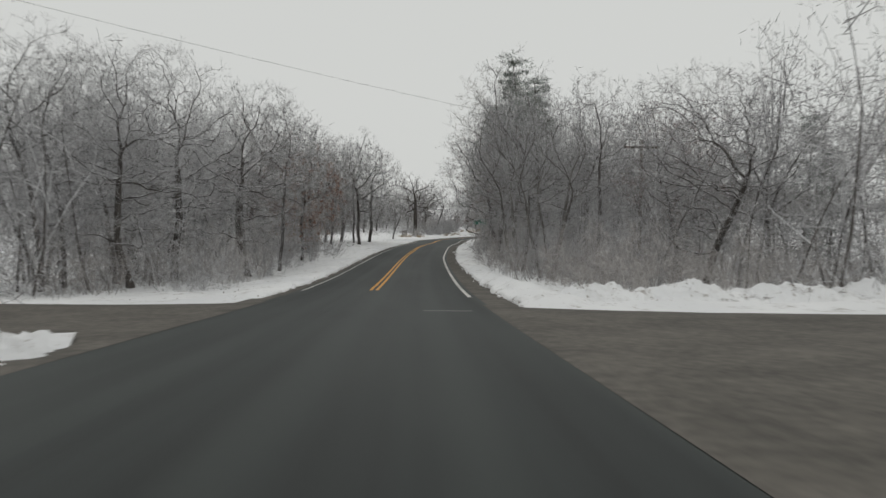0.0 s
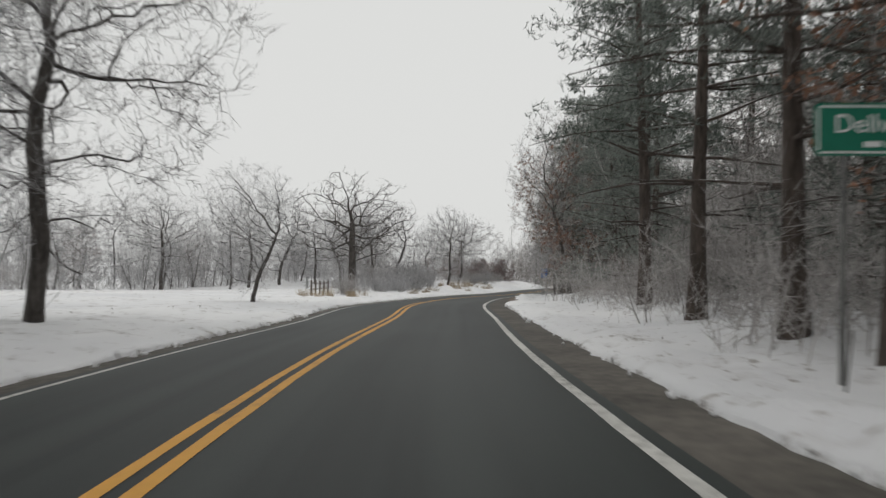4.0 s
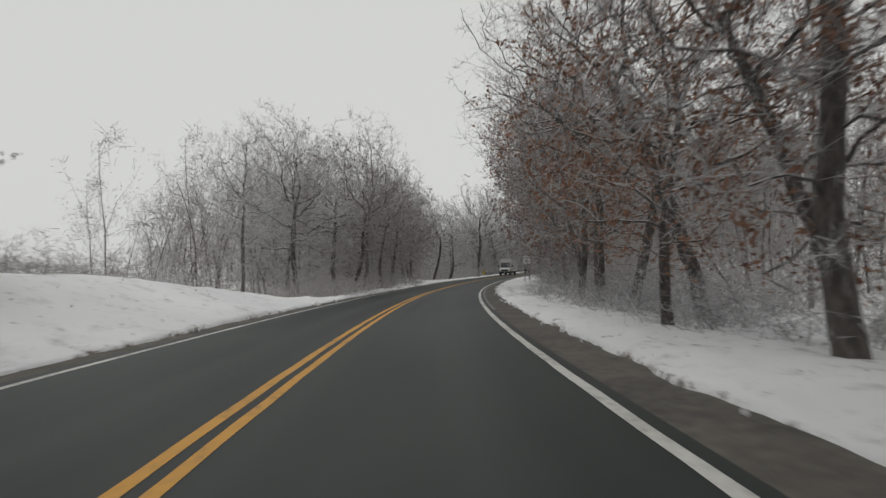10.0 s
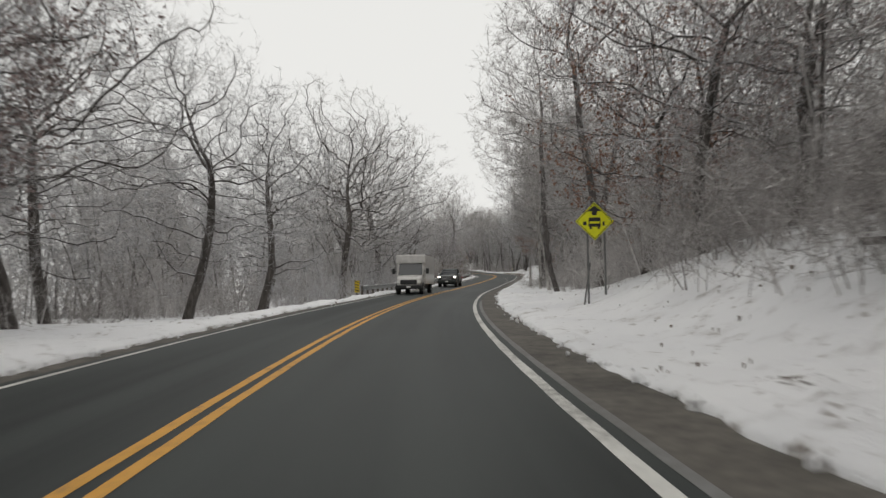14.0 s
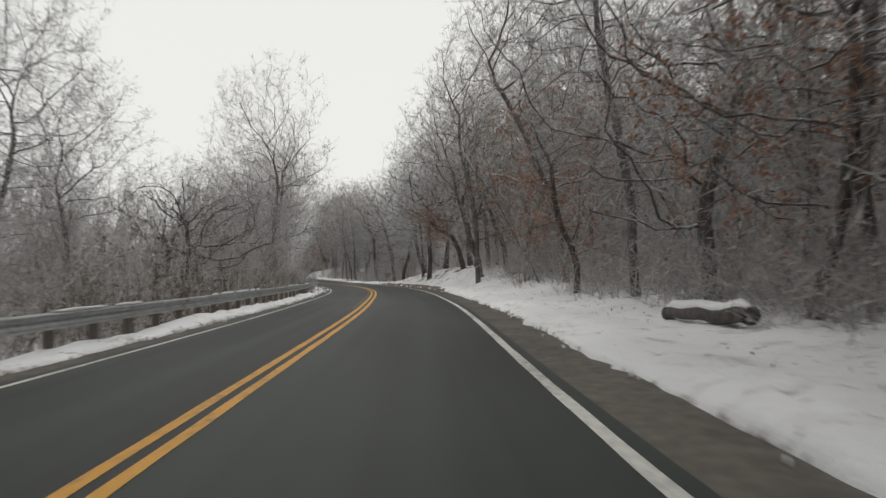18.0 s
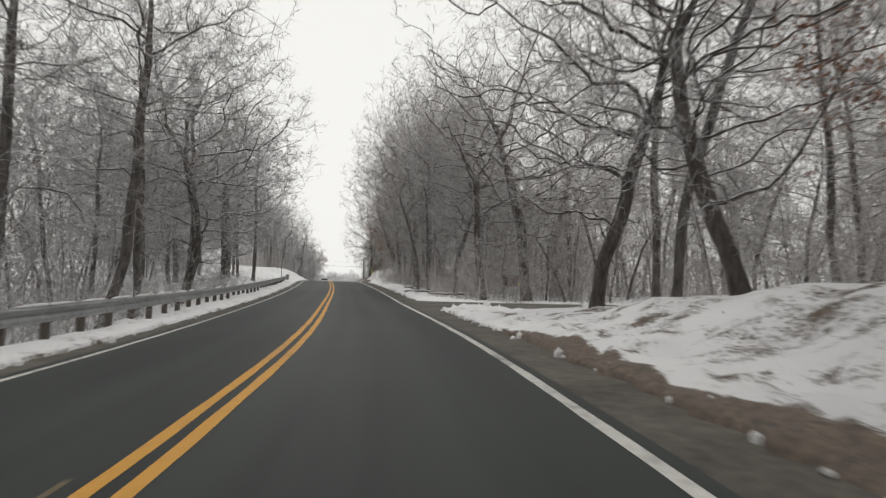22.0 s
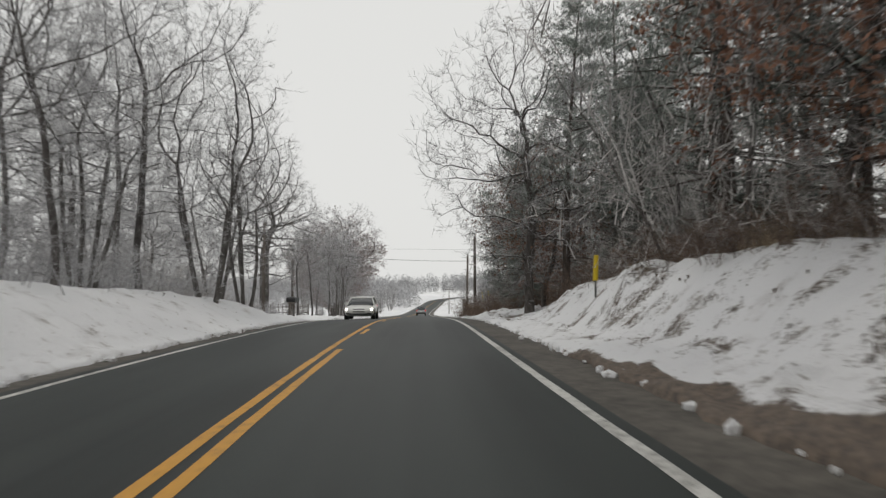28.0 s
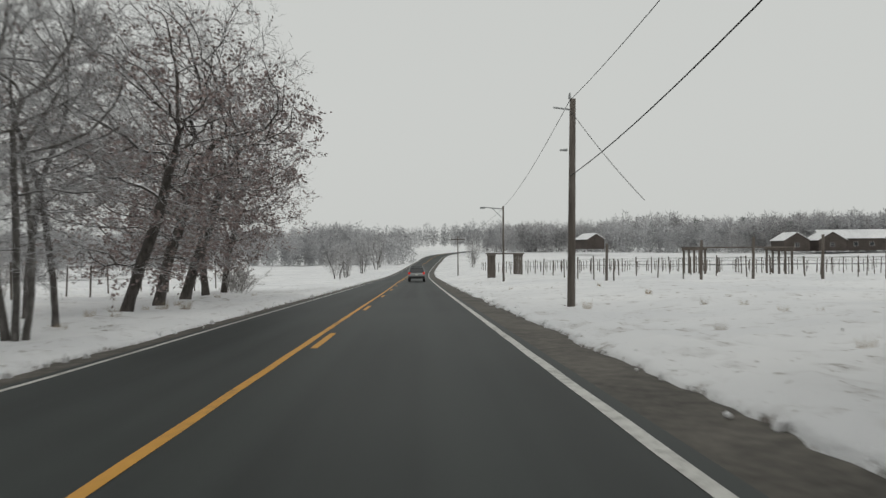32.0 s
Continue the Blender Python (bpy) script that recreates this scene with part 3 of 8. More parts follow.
def leaf_litter(name, s0, s1, side, count, seed):
    """Fallen leaves, bark and twig bits strewn over the snow, joined."""
    rng = np.random.default_rng(seed)
    verts, faces = [], []
    for k in range(count):
        s, o = rng.uniform(s0, s1), 0.3 + 6.5 * rng.uniform() ** 1.6
        d = RIGHT_EDGE + o if side > 0 else LEFT_EDGE - o
        if cleared(s, d) > 0.2:
            continue
        p = at(s, d, 0.075)
        r, a, e = rng.uniform(0.012, 0.034), rng.uniform(0, 2 * math.pi), rng.uniform(0.25, 0.8)
        n = len(verts)
        c, q = math.cos(a) * r, math.sin(a) * r
        verts += [(p.x + c, p.y + q, p.z), (p.x - q * e, p.y + c * e, p.z + 0.008), (p.x - c, p.y - q, p.z), (p.x + q * e, p.y - c * e, p.z + 0.006), (p.x, p.y, p.z + 0.012), (p.x, p.y, p.z - 0.12)]
        for i in range(4):
            faces.append((n + i, n + (i + 1) % 4, n + 4))
            faces.append((n + (i + 1) % 4, n + i, n + 5))
    ob = mesh_object(name, verts, faces, DIRT)
    return tagged(ob, "brown leaves and bark bits strewn over the snow", "leaf litter", "", "stuff")


def snow_clods(name, side, count, seed):
    """Lumps of ploughed snow and ice lying along the edge of the paving, joined."""
    rng = np.random.default_rng(seed)
    ball = bmesh.new()
    bmesh.ops.create_icosphere(ball, subdivisions=1, radius=1.0)
    pts, tri = np.array([v.co[:] for v in ball.verts]), np.array([[v.index for v in f.verts] for f in ball.faces])
    ball.free()
    verts, faces = [], []
    for k in range(count):
        s, o = rng.uniform(26, 690), rng.normal() * 0.16 + 0.12
        d = RIGHT_EDGE + o if side > 0 else LEFT_EDGE - o
        if cleared(s, d) > 0.2 or 124 < s < 170 and side > 0:
            continue
        p = at(s, d, 0.03)
        r = 0.03 + 0.09 * rng.random() ** 3
        n = 12 * len(verts)
        verts.append(pts * (r * rng.uniform(0.6, 1.4, 3)) * rng.uniform(0.8, 1.2, (12, 1)) + np.array(p))
        faces.extend((tri + n).tolist())
    ob = mesh_object(name, np.vstack(verts), faces, SNOW)
    return tagged(ob, "clods of ploughed snow and ice along the road's edge", "snow", "", "stuff")


snow_clods("snow_clods", 1, 1500, 301)
snow_clods("snow_clods", -1, 1500, 302)
for n, (a, b, e, w) in enumerate(((26, 130, 260, 160), (130, 260, 420, 300), (260, 350, 420, 150), (350, 480, 480, 120), (480, 600, 700, 200), (600, 690, 100, 80))):
    leaf_litter("leaf_litter", a, b, 1, e, 200 + n)
    leaf_litter("leaf_litter", a, b, -1, w, 220 + n)


# ---- trees ----
def tube(path, radii, sides):
    """Rings round a path, closed at the tip: vertices and faces."""
    path = np.asarray(path)
    n = len(path)
    t = np.gradient(path, axis=0)
    t = t / np.maximum(np.linalg.norm(t, axis=1), 1e-9)[:, None]
    ref = np.array([0.31, 0.95, 0.12]) if abs(t[0][2]) > 0.8 else np.array([0.0, 0.0, 1.0])
    a = np.cross(t, ref)
    a = a / np.maximum(np.linalg.norm(a, axis=1), 1e-9)[:, None]
    b = np.cross(t, a)
    ang = np.arange(sides) * 2 * math.pi / sides
    ring = path[:, None] + np.asarray(radii)[:, None, None] * (np.cos(ang)[None, :, None] * a[:, None] + np.sin(ang)[None, :, None] * b[:, None])
    i, k = np.meshgrid(np.arange(n - 1), np.arange(sides), indexing="ij")
    k2 = (k + 1) % sides
    f = np.stack([i * sides + k, i * sides + k2, (i + 1) * sides + k2, (i + 1) * sides + k], -1).reshape(-1, 4)
    return ring.reshape(-1, 3), f


class Shape:
    """Collects quads and triangles for one mesh."""
    def __init__(self):
        self.v, self.f, self.n, self.woody = [], [], 0, []

    def add(self, v, f, woody=0):
        self.v.append(np.asarray(v, float))
        self.f.extend((np.asarray(f) + self.n).tolist())
        self.woody.extend([woody] * len(f))
        self.n += len(v)

    def slivers(self, roots, tips, width, rng):
        """Fine twigs: thin three-cornered blades with a bend in the middle."""
        roots, tips = np.asarray(roots), np.asarray(tips)
        if not len(roots):
            return
        d = tips - roots
        side = np.cross(d, rng.normal(size=d.shape))
        side = side / np.maximum(np.linalg.norm(side, axis=1), 1e-9)[:, None] * width
        v = np.stack([roots - side / 2, roots + side / 2, tips], 1).reshape(-1, 3)
        self.add(v, np.arange(len(v)).reshape(-1, 3))

    def ribbon(self, path, width, rng, woody=0):
        """A fine branch: a narrow tapering band along a path."""
        side = np.cross(path[-1] - path[0], rng.normal(size=3))
        side = side / max(1e-9, np.linalg.norm(side))
        w = width * (1 - 0.8 * np.linspace(0, 1, len(path)))[:, None]
        v = np.stack([path - side * w / 2, path + side * w / 2], 1).reshape(-1, 3)
        k = np.arange(len(path) - 1)[:, None] * 2
        self.add(v, np.concatenate([k, k + 1, k + 3, k + 2], 1), woody)

    def leaves(self, places, size, rng):
        places = np.asarray(places)
        if not len(places):
            return
        a = rng.normal(size=places.shape)
        b = np.cross(a, rng.normal(size=places.shape))
        a = a / np.linalg.norm(a, axis=1)[:, None] * (size * rng.uniform(0.6, 1.3, (len(places), 1)))
        b = b / np.linalg.norm(b, axis=1)[:, None] * (size * rng.uniform(0.35, 0.6, (len(places), 1)))
        v = np.stack([places - a, places + b, places + a, places - b], 1).reshape(-1, 3)
        self.add(v, np.arange(len(v)).reshape(-1, 4))

    def mesh(self, name, material, smooth=False):
        me = bpy.data.meshes.new(name)
        v = np.vstack(self.v) if self.v else np.zeros((3, 3))
        me.from_pydata(v.tolist(), [], self.f)
        me.materials.append(material)
        if any(self.woody):
            me.materials.append(BARK_LIMB)
            me.polygons.foreach_set("material_index", self.woody)
        if smooth:
            me.polygons.foreach_set("use_smooth", [True] * len(me.polygons))
        me.update()
        return me


def unit(v):
    return v / max(1e-9, float(np.linalg.norm(v)))


def branch_path(rng, start, way, length, steps, crook, lift):
    pts, d = [np.array(start, float)], unit(np.array(way, float))
    for _ in range(steps):
        d = unit(d + rng.normal(size=3) * crook + np.array([0, 0, lift]))
        pts.append(pts[-1] + d * length / steps)
    return np.array(pts)


def along(path, u):
    k = min(len(path) - 2, int(u * (len(path) - 1)))
    w = u * (len(path) - 1) - k
    return path[k] * (1 - w) + path[k + 1] * w, unit(path[k + 1] - path[k])


def aside(rng, way, angle):
    """A direction that leaves way by about that many degrees, to any side."""
    side = unit(np.cross(way, rng.normal(size=3)))
    a = radians(angle)
    return unit(way * math.cos(a) + side * math.sin(a))


def bare_tree(seed, height=14.0, radius=0.22, fork=0.35, limbs=9, spread=48, crook=0.16, lift=0.10, limb_len=0.42, twigs=2600, width=0.026, lean=0.05,
              subs=6, droop=0.0, leaf_share=0.0, leaf_size=0.10, stems=1):
    """Trunk, limb and twig shapes of one leafless (or half leafless) broadleaf tree, standing at the origin."""
    rng = np.random.default_rng(seed)
    trunk, crown, leaf = Shape(), Shape(), Shape()
    ends = []
    for stem in range(stems):
        off = rng.normal(size=3) * (0.0 if stems == 1 else 0.25) * np.array([1, 1, 0])
        tip = 1.0 if stems == 1 else rng.uniform(0.75, 1.0)
        path = branch_path(rng, off - np.array([0, 0, 0.3]), (rng.normal() * lean * (1 + stems * 1.2), rng.normal() * lean * (1 + stems * 1.2), 1), height * tip * 0.93, 9, crook * 0.42, 0.03)
        u = np.linspace(0, 1, len(path))
        rad = radius * (1 - 0.93 * u ** 0.85) * (1 + 0.5 * np.exp(-u * 22))
        trunk.add(*tube(path, rad, 8))
        for k in range(max(3, limbs // stems)):
            uu = fork + (0.97 - fork) * (k + rng.uniform(0, 0.8)) / max(3, limbs // stems)
            p, w = along(path, uu)
            length = height * limb_len * rng.uniform(0.75, 1.15) * (1.0 - 0.62 * (uu - fork) / (1 - fork)) / (1 if stems == 1 else 1.2)
            r = radius * (1 - 0.9 * uu) * 0.62 + 0.012
            lp = branch_path(rng, p, aside(rng, w, spread * rng.uniform(0.7, 1.25)), length, 7, crook, lift)
            trunk.add(*tube(lp, r * (1 - 0.85 * np.linspace(0, 1, len(lp))), 5))
            for j in range(subs):
                u2 = 0.22 + 0.78 * (j + rng.uniform(0, 0.9)) / subs
                q, w2 = along(lp, min(0.99, u2))
                sl = length * 0.52 * rng.uniform(0.6, 1.2) * (1.15 - 0.6 * u2)
                sp = branch_path(rng, q, aside(rng, w2, 46 * rng.uniform(0.7, 1.3)), sl, 4, crook * 1.25, lift * 0.8 - droop)
                sr = max(0.009, r * (1 - 0.8 * u2) * 0.5)
                crown.add(*tube(sp, sr * (1 - 0.75 * np.linspace(0, 1, len(sp))), 3))
                for i in range(5):
                    u3 = 0.2 + 0.8 * (i + rng.uniform(0, 0.9)) / 5
                    q3, w3 = along(sp, min(0.99, u3))
                    tp = branch_path(rng, q3, aside(rng, w3, 44), sl * 0.5 * rng.uniform(0.6, 1.2) + 0.15, 3, crook * 1.3, lift * 0.7 - droop * 1.5)
                    crown.ribbon(tp, max(0.018, sr * 0.9), rng)
                    ends.append(tp)
    ends = np.array(ends)
    pick = rng.integers(0, len(ends), twigs)
    seg = rng.integers(0, ends.shape[1] - 1, twigs)
    w = rng.uniform(0, 1, (twigs, 1))
    roots = ends[pick, seg] * (1 - w) + ends[pick, seg + 1] * w
    ways = ends[pick, seg + 1] - ends[pick, seg]
    ways = ways / np.maximum(np.linalg.norm(ways, axis=1), 1e-9)[:, None]
    out = ways + rng.normal(size=ways.shape) * 0.55 + np.array([0, 0, lift * 1.2 - droop * 2.5])
    out = out / np.linalg.norm(out, axis=1)[:, None]
    tips = roots + out * rng.uniform(0.25, 0.8, (twigs, 1)) * (height / 14.0) ** 0.5
    crown.slivers(roots, tips, width, rng)
    if leaf_share:
        n = int(twigs * leaf_share)
        k = rng.integers(0, twigs, n)
        # leaves hang in clumps, mostly on the lower and inner branches
        clump = np.array([noise.noise((float(a) * 0.55 + seed, float(b) * 0.55, float(c) * 0.55)) for a, b, c in tips[k]])
        keep = clump > -0.08
        leaf.leaves((roots[k] + (tips[k] - roots[k]) * rng.uniform(0.3, 1.1, (n, 1)))[keep], leaf_size, rng)
    return trunk, crown, leaf


def lumpy_crown(rng, count, height, wide, base, lobes):
    """Places for twigs in a rounded, uneven crown, thicker towards its shell."""
    mid, half = height * (base + (1 - base) * 0.46), height * (1 - base) * 0.54
    bumps = [unit(rng.normal(size=3) + np.array([0, 0, 0.25])) for _ in range(lobes)]
    gain = rng.uniform(-0.12, 0.24, lobes)
    d = rng.normal(size=(count, 3))
    d = d / np.linalg.norm(d, axis=1)[:, None]
    swell = 0.95 + sum(g * np.clip(d @ v, 0, 1)[:, None] ** 3 for v, g in zip(bumps, gain))
    p = d * swell * rng.uniform(0.02, 1.0, (count, 1)) ** 0.36
    p = p * np.array([wide, wide, half])
    p[:, :2] *= np.where(p[:, 2:] < 0, 1 + 0.25 * p[:, 2:] / half, 1.0)
    return p + np.array([0, 0, mid])


def grown_tree(seed, height=14.0, radius=0.24, fork=0.2, wide=5.0, base=0.15, crook=0.13, goals=420, twigs=6000, width=0.016, stems=1, lean=0.05, step=0.5, lobes=7, leader=0.42,
               leaf_share=0.0, leaf_size=0.10, low_leaves=0.0, reach=0.72, trunk_thin=0.075, droop=0.0):
    """A broadleaf tree that grows its limbs towards places in its crown, forking as it goes; thick wood, fine branches and twigs, and dead leaves."""
    rng = np.random.default_rng(seed)
    trunk, crown, leaf = Shape(), Shape(), Shape()
    goal = lumpy_crown(rng, int(goals * 3.0), height, wide, base, lobes)
    nodes, parent = [], []
    for k in range(stems):
        a = 6.28 * k / stems + rng.uniform(0, 1)
        off = np.array([math.cos(a), math.sin(a), 0]) * (0.0 if stems == 1 else 0.3)
        way = np.array([rng.normal() * lean, rng.normal() * lean, 1]) + off * (0.0 if stems == 1 else 0.9)
        path = branch_path(rng, off - np.array([0, 0, 0.4]), way, height * (fork + leader * (1 - fork)) + 0.4, int(height * (fork + leader * (1 - fork)) / step), crook * 0.46, 0.045)
        for i, p in enumerate(path):
            parent.append(len(nodes) - 1 if i else -1)
            nodes.append(p)
    alive = np.ones(len(goal), bool)
    near, owner = np.full(len(goal), 1e9), np.zeros(len(goal), int)
    fresh = list(range(len(nodes)))
    first, floor, sight = len(nodes), height * fork * 0.8, 0.17 * height + 0.6
    for _ in range(140):
        if fresh:
            q = np.array([nodes[i] for i in fresh])
            dist = np.linalg.norm(goal[:, None] - q[None], axis=2)
            dist[:, [i for i, n in enumerate(fresh) if n < first and nodes[n][2] < floor]] += 50.0
            k = dist.argmin(1)
            better = dist[np.arange(len(goal)), k] < near
            near = np.where(better, dist[np.arange(len(goal)), k], near)
            owner = np.where(better, np.array(fresh)[k], owner)
        alive &= near > step * 1.25
        seen = alive & (near < sight)
        if not seen.any():
            break
        fresh = []
        for n in np.unique(owner[seen]):
            pull = goal[seen & (owner == n)] - nodes[n]
            pull = (pull / np.linalg.norm(pull, axis=1)[:, None]).sum(0)
            back = nodes[n] - nodes[parent[n]] if parent[n] >= 0 else np.array([0, 0, 1.0])
            way = unit(unit(pull) + 0.35 * unit(back) + rng.normal(size=3) * crook * 1.9 - np.array([0, 0, droop]))
            fresh.append(len(nodes))
            parent.append(int(n))
            nodes.append(nodes[n] + way * step)
        if len(nodes) > 3200:
            break
    pts, par = np.array(nodes), np.array(parent)
    kids = [[] for _ in pts]
    for i, p in enumerate(par):
        if p >= 0:
            kids[p].append(i)
    girth = np.zeros(len(pts))
    for i in range(len(pts) - 1, -1, -1):
        girth[i] = sum(girth[k] for k in kids[i]) if kids[i] else 1.0
    rad = radius * (girth / girth.max()) ** 0.52
    rad = np.maximum(rad, 0.007)
    rad[pts[:, 2] < 0.6] *= 1.18
    starts = [i for i in range(len(pts)) if par[i] < 0]
    while starts:
        i = starts.pop()
        chain = [par[i], i] if par[i] >= 0 else [i]
        while kids[i]:
            order = sorted(kids[i], key=lambda k: -girth[k])
            starts += order[1:]
            i = order[0]
            chain.append(i)
        path, r = pts[chain].copy(), rad[chain].copy()
        if par[chain[0]] >= 0 or len(chain) > 1 and par[chain[1]] == chain[0]:
            r[0] = min(r[0], r[1] * 1.15)
        thick = int((r > trunk_thin).sum())
        mid = int((r > 0.022).sum())
        if thick >= 2:
            trunk.add(*tube(path[:thick + 1], r[:thick + 1], 8))
        if mid - thick >= 2 or (thick < 2 <= mid):
            lo = max(0, thick - 1) if thick >= 2 else 0
            trunk.add(*tube(path[lo:mid + 1], r[lo:mid + 1], 4))
        if len(path) - mid >= 1:
            lo = max(0, mid - 1)
            if len(path) - lo >= 2:
                crown.ribbon(path[lo:], max(0.016, r[lo] * 1.9), rng, int(rng.random() < 0.65))
    fine = np.nonzero((rad < max(0.04, np.quantile(rad, 0.75))) & (par >= 0))[0]
    pick = fine[rng.integers(0, len(fine), twigs)]
    w = rng.uniform(0, 1, (twigs, 1))
    seg = pts[pick] - pts[par[pick]]
    side = rng.normal(size=(twigs, 3))
    out = seg / np.linalg.norm(seg, axis=1)[:, None] * 0.8 + side / np.linalg.norm(side, axis=1)[:, None] * 0.95 + np.array([0, 0, 0.22 - droop * 2])
    out = out / np.linalg.norm(out, axis=1)[:, None]
    roots = pts[par[pick]] + seg * w
    ends = roots + out * reach * rng.uniform(0.4, 1.25, (twigs, 1))
    half = twigs // 4
    crown.slivers(roots[:half], ends[:half], width * 1.15, rng)
    # finer twigs leave the first ones along their length
    up = rng.integers(0, half, twigs - half)
    u = rng.uniform(0.2, 1.0, (twigs - half, 1))
    r2 = roots[up] + (ends[up] - roots[up]) * u
    o2 = out[up] + rng.normal(size=(twigs - half, 3)) * 0.55 + np.array([0, 0, 0.1 - droop])
    o2 = o2 / np.linalg.norm(o2, axis=1)[:, None]
    e2 = r2 + o2 * reach * rng.uniform(0.25, 0.75, (twigs - half, 1))
    crown.slivers(r2, e2, width, rng)
    if leaf_share:
        n = int(twigs * leaf_share)
        k = rng.integers(0, len(e2), n)
        clump = np.array([noise.noise((float(x) * 0.5 + seed, float(y) * 0.5, float(z) * 0.5)) for x, y, z in e2[k]])
        keep = clump - low_leaves * (e2[k][:, 2] / height - 0.5) > -0.10
        leaf.leaves((r2[k] + (e2[k] - r2[k]) * rng.uniform(0.2, 1.1, (n, 1)) + rng.normal(size=(n, 3)) * 0.07)[keep], leaf_size, rng)
    return trunk, crown, leaf


def pine_tree(seed, height=18.0, radius=0.24, bare=0.35, reach=3.2, tufts=2600, layers=17):
    """A pine: a straight trunk, level limbs and flat clouds of needle tufts."""
    rng = np.random.default_rng(seed)
    trunk, crown, leaf = Shape(), Shape(), Shape()
    path = branch_path(rng, (0, 0, -0.3), (0.02 * rng.normal(), 0.02 * rng.normal(), 1), height, 10, 0.02, 0.02)
    u = np.linspace(0, 1, len(path))
    trunk.add(*tube(path, radius * (1 - 0.93 * u) * (1 + 0.4 * np.exp(-u * 25)), 9))
    places = []
    for k in range(layers):
        uu = bare * 0.6 + (0.99 - bare * 0.6) * (k + rng.uniform(0, 0.6)) / layers
        for j in range(4 if uu > bare else 2):
            p, w = along(path, min(0.99, uu))
            a = rng.uniform(0, 2 * math.pi)
            length = reach * (1.25 - uu) * rng.uniform(0.55, 1.15) * (1.0 if uu > bare else 0.7)
            lp = branch_path(rng, p, (math.cos(a), math.sin(a), 0.15 + 0.5 * (uu - 0.5)), length, 5, 0.10, 0.0)
            trunk.add(*tube(lp, (0.05 * (1.15 - uu) + 0.008) * (1 - 0.8 * np.linspace(0, 1, len(lp))), 5))
            if uu > bare:
                for i in range(6):
                    q, w2 = along(lp, rng.uniform(0.35, 1.0))
                    places.append(q + rng.normal(size=3) * np.array([0.40, 0.40, 0.14]))
    places = np.array(places)
    pick = rng.integers(0, len(places), tufts)
    roots = places[pick] + rng.normal(size=(tufts, 3)) * np.array([0.25, 0.25, 0.12])
    for _ in range(4):
        out = rng.normal(size=(tufts, 3)) + np.array([0, 0, 0.45])
        out = out / np.linalg.norm(out, axis=1)[:, None]
        crown.slivers(roots, roots + out * rng.uniform(0.12, 0.30, (tufts, 1)), 0.036, rng)
    return trunk, crown, leaf


def brush(seed, height=2.6, spread=1.3, stems=16, twigs=900, width=0.016):
    """A thicket of thin stems from one root."""
    rng = np.random.default_rng(seed)
    stem, crown, leaf = Shape(), Shape(), Shape()
    ends = []
    for k in range(stems):
        a, r = rng.uniform(0, 2 * math.pi), spread * 0.35 * math.sqrt(rng.uniform())
        lp = branch_path(rng, (r * math.cos(a), r * math.sin(a), -0.15), (0.55 * math.cos(a) * rng.uniform(), 0.55 * math.sin(a) * rng.uniform(), 1), height * rng.uniform(0.6, 1.05), 5, 0.16, 0.04)
        stem.add(*tube(lp, 0.018 * rng.uniform(0.6, 1.2) * (1 - 0.8 * np.linspace(0, 1, len(lp))), 4))
        for j in range(6):
            q, w = along(lp, rng.uniform(0.15, 0.98))
            sp = branch_path(rng, q, aside(rng, w, 42), height * 0.28 * rng.uniform(0.6, 1.3), 3, 0.2, 0.05)
            crown.add(*tube(sp, 0.007 * (1 - 0.7 * np.linspace(0, 1, len(sp))), 3))
            ends.append(sp)
    ends = np.array(ends)
    pick, seg, w = rng.integers(0, len(ends), twigs), rng.integers(0, ends.shape[1] - 1, twigs), rng.uniform(0, 1, (twigs, 1))
    roots = ends[pick, seg] * (1 - w) + ends[pick, seg + 1] * w
    out = (ends[pick, seg + 1] - ends[pick, seg]) / np.maximum(np.linalg.norm(ends[pick, seg + 1] - ends[pick, seg], axis=1), 1e-9)[:, None]
    out = out + rng.normal(size=out.shape) * 0.6
    out = out / np.linalg.norm(out, axis=1)[:, None]
    crown.slivers(roots, roots + out * rng.uniform(0.15, 0.5, (twigs, 1)), width, rng)
    return stem, crown, leaf


KINDS = {}


def kind_of(key, name, shapes, bark, twig, leaf, label, category="tree", trunk_name="trunk"):
    """Keeps the meshes of one kind of tree for later planting."""
    trunk, crown, leaves = shapes
    made = [(trunk_name, trunk.mesh(trunk_name, bark, True)), ("crown", crown.mesh("crown", twig))]
    if leaves.n:
        made.append(("dry_leaves", leaves.mesh("dry_leaves", leaf)))
    KINDS.setdefault(key, []).append((name, made, label, category))


def plant(key, s, d, scale=1.0, turn=None, which=None, lean=0.0, label="", tall=1.0, group=""):
    if s > 400 and abs(d) < 32 and cleared(s, d) > 0.3 or d > 0 and 588.5 < s < 595:
        return None
    rng = random.Random(int(s * 131 + d * 977 + 5))
    name, made, text, category = KINDS[key][rng.randrange(len(KINDS[key])) if which is None else which]
    p = at(s, d)
    turn = rng.uniform(0, 360) if turn is None else turn
    ob = thing(name, Matrix.Translation(p) @ pose(0, 0, 0, 0, lean, turn) @ Matrix.Diagonal((scale, scale, scale * tall, 1)), label or text, category, group)
    for part_name, me in made:
        c = new(part_name, me)
        c.parent = ob
    return ob


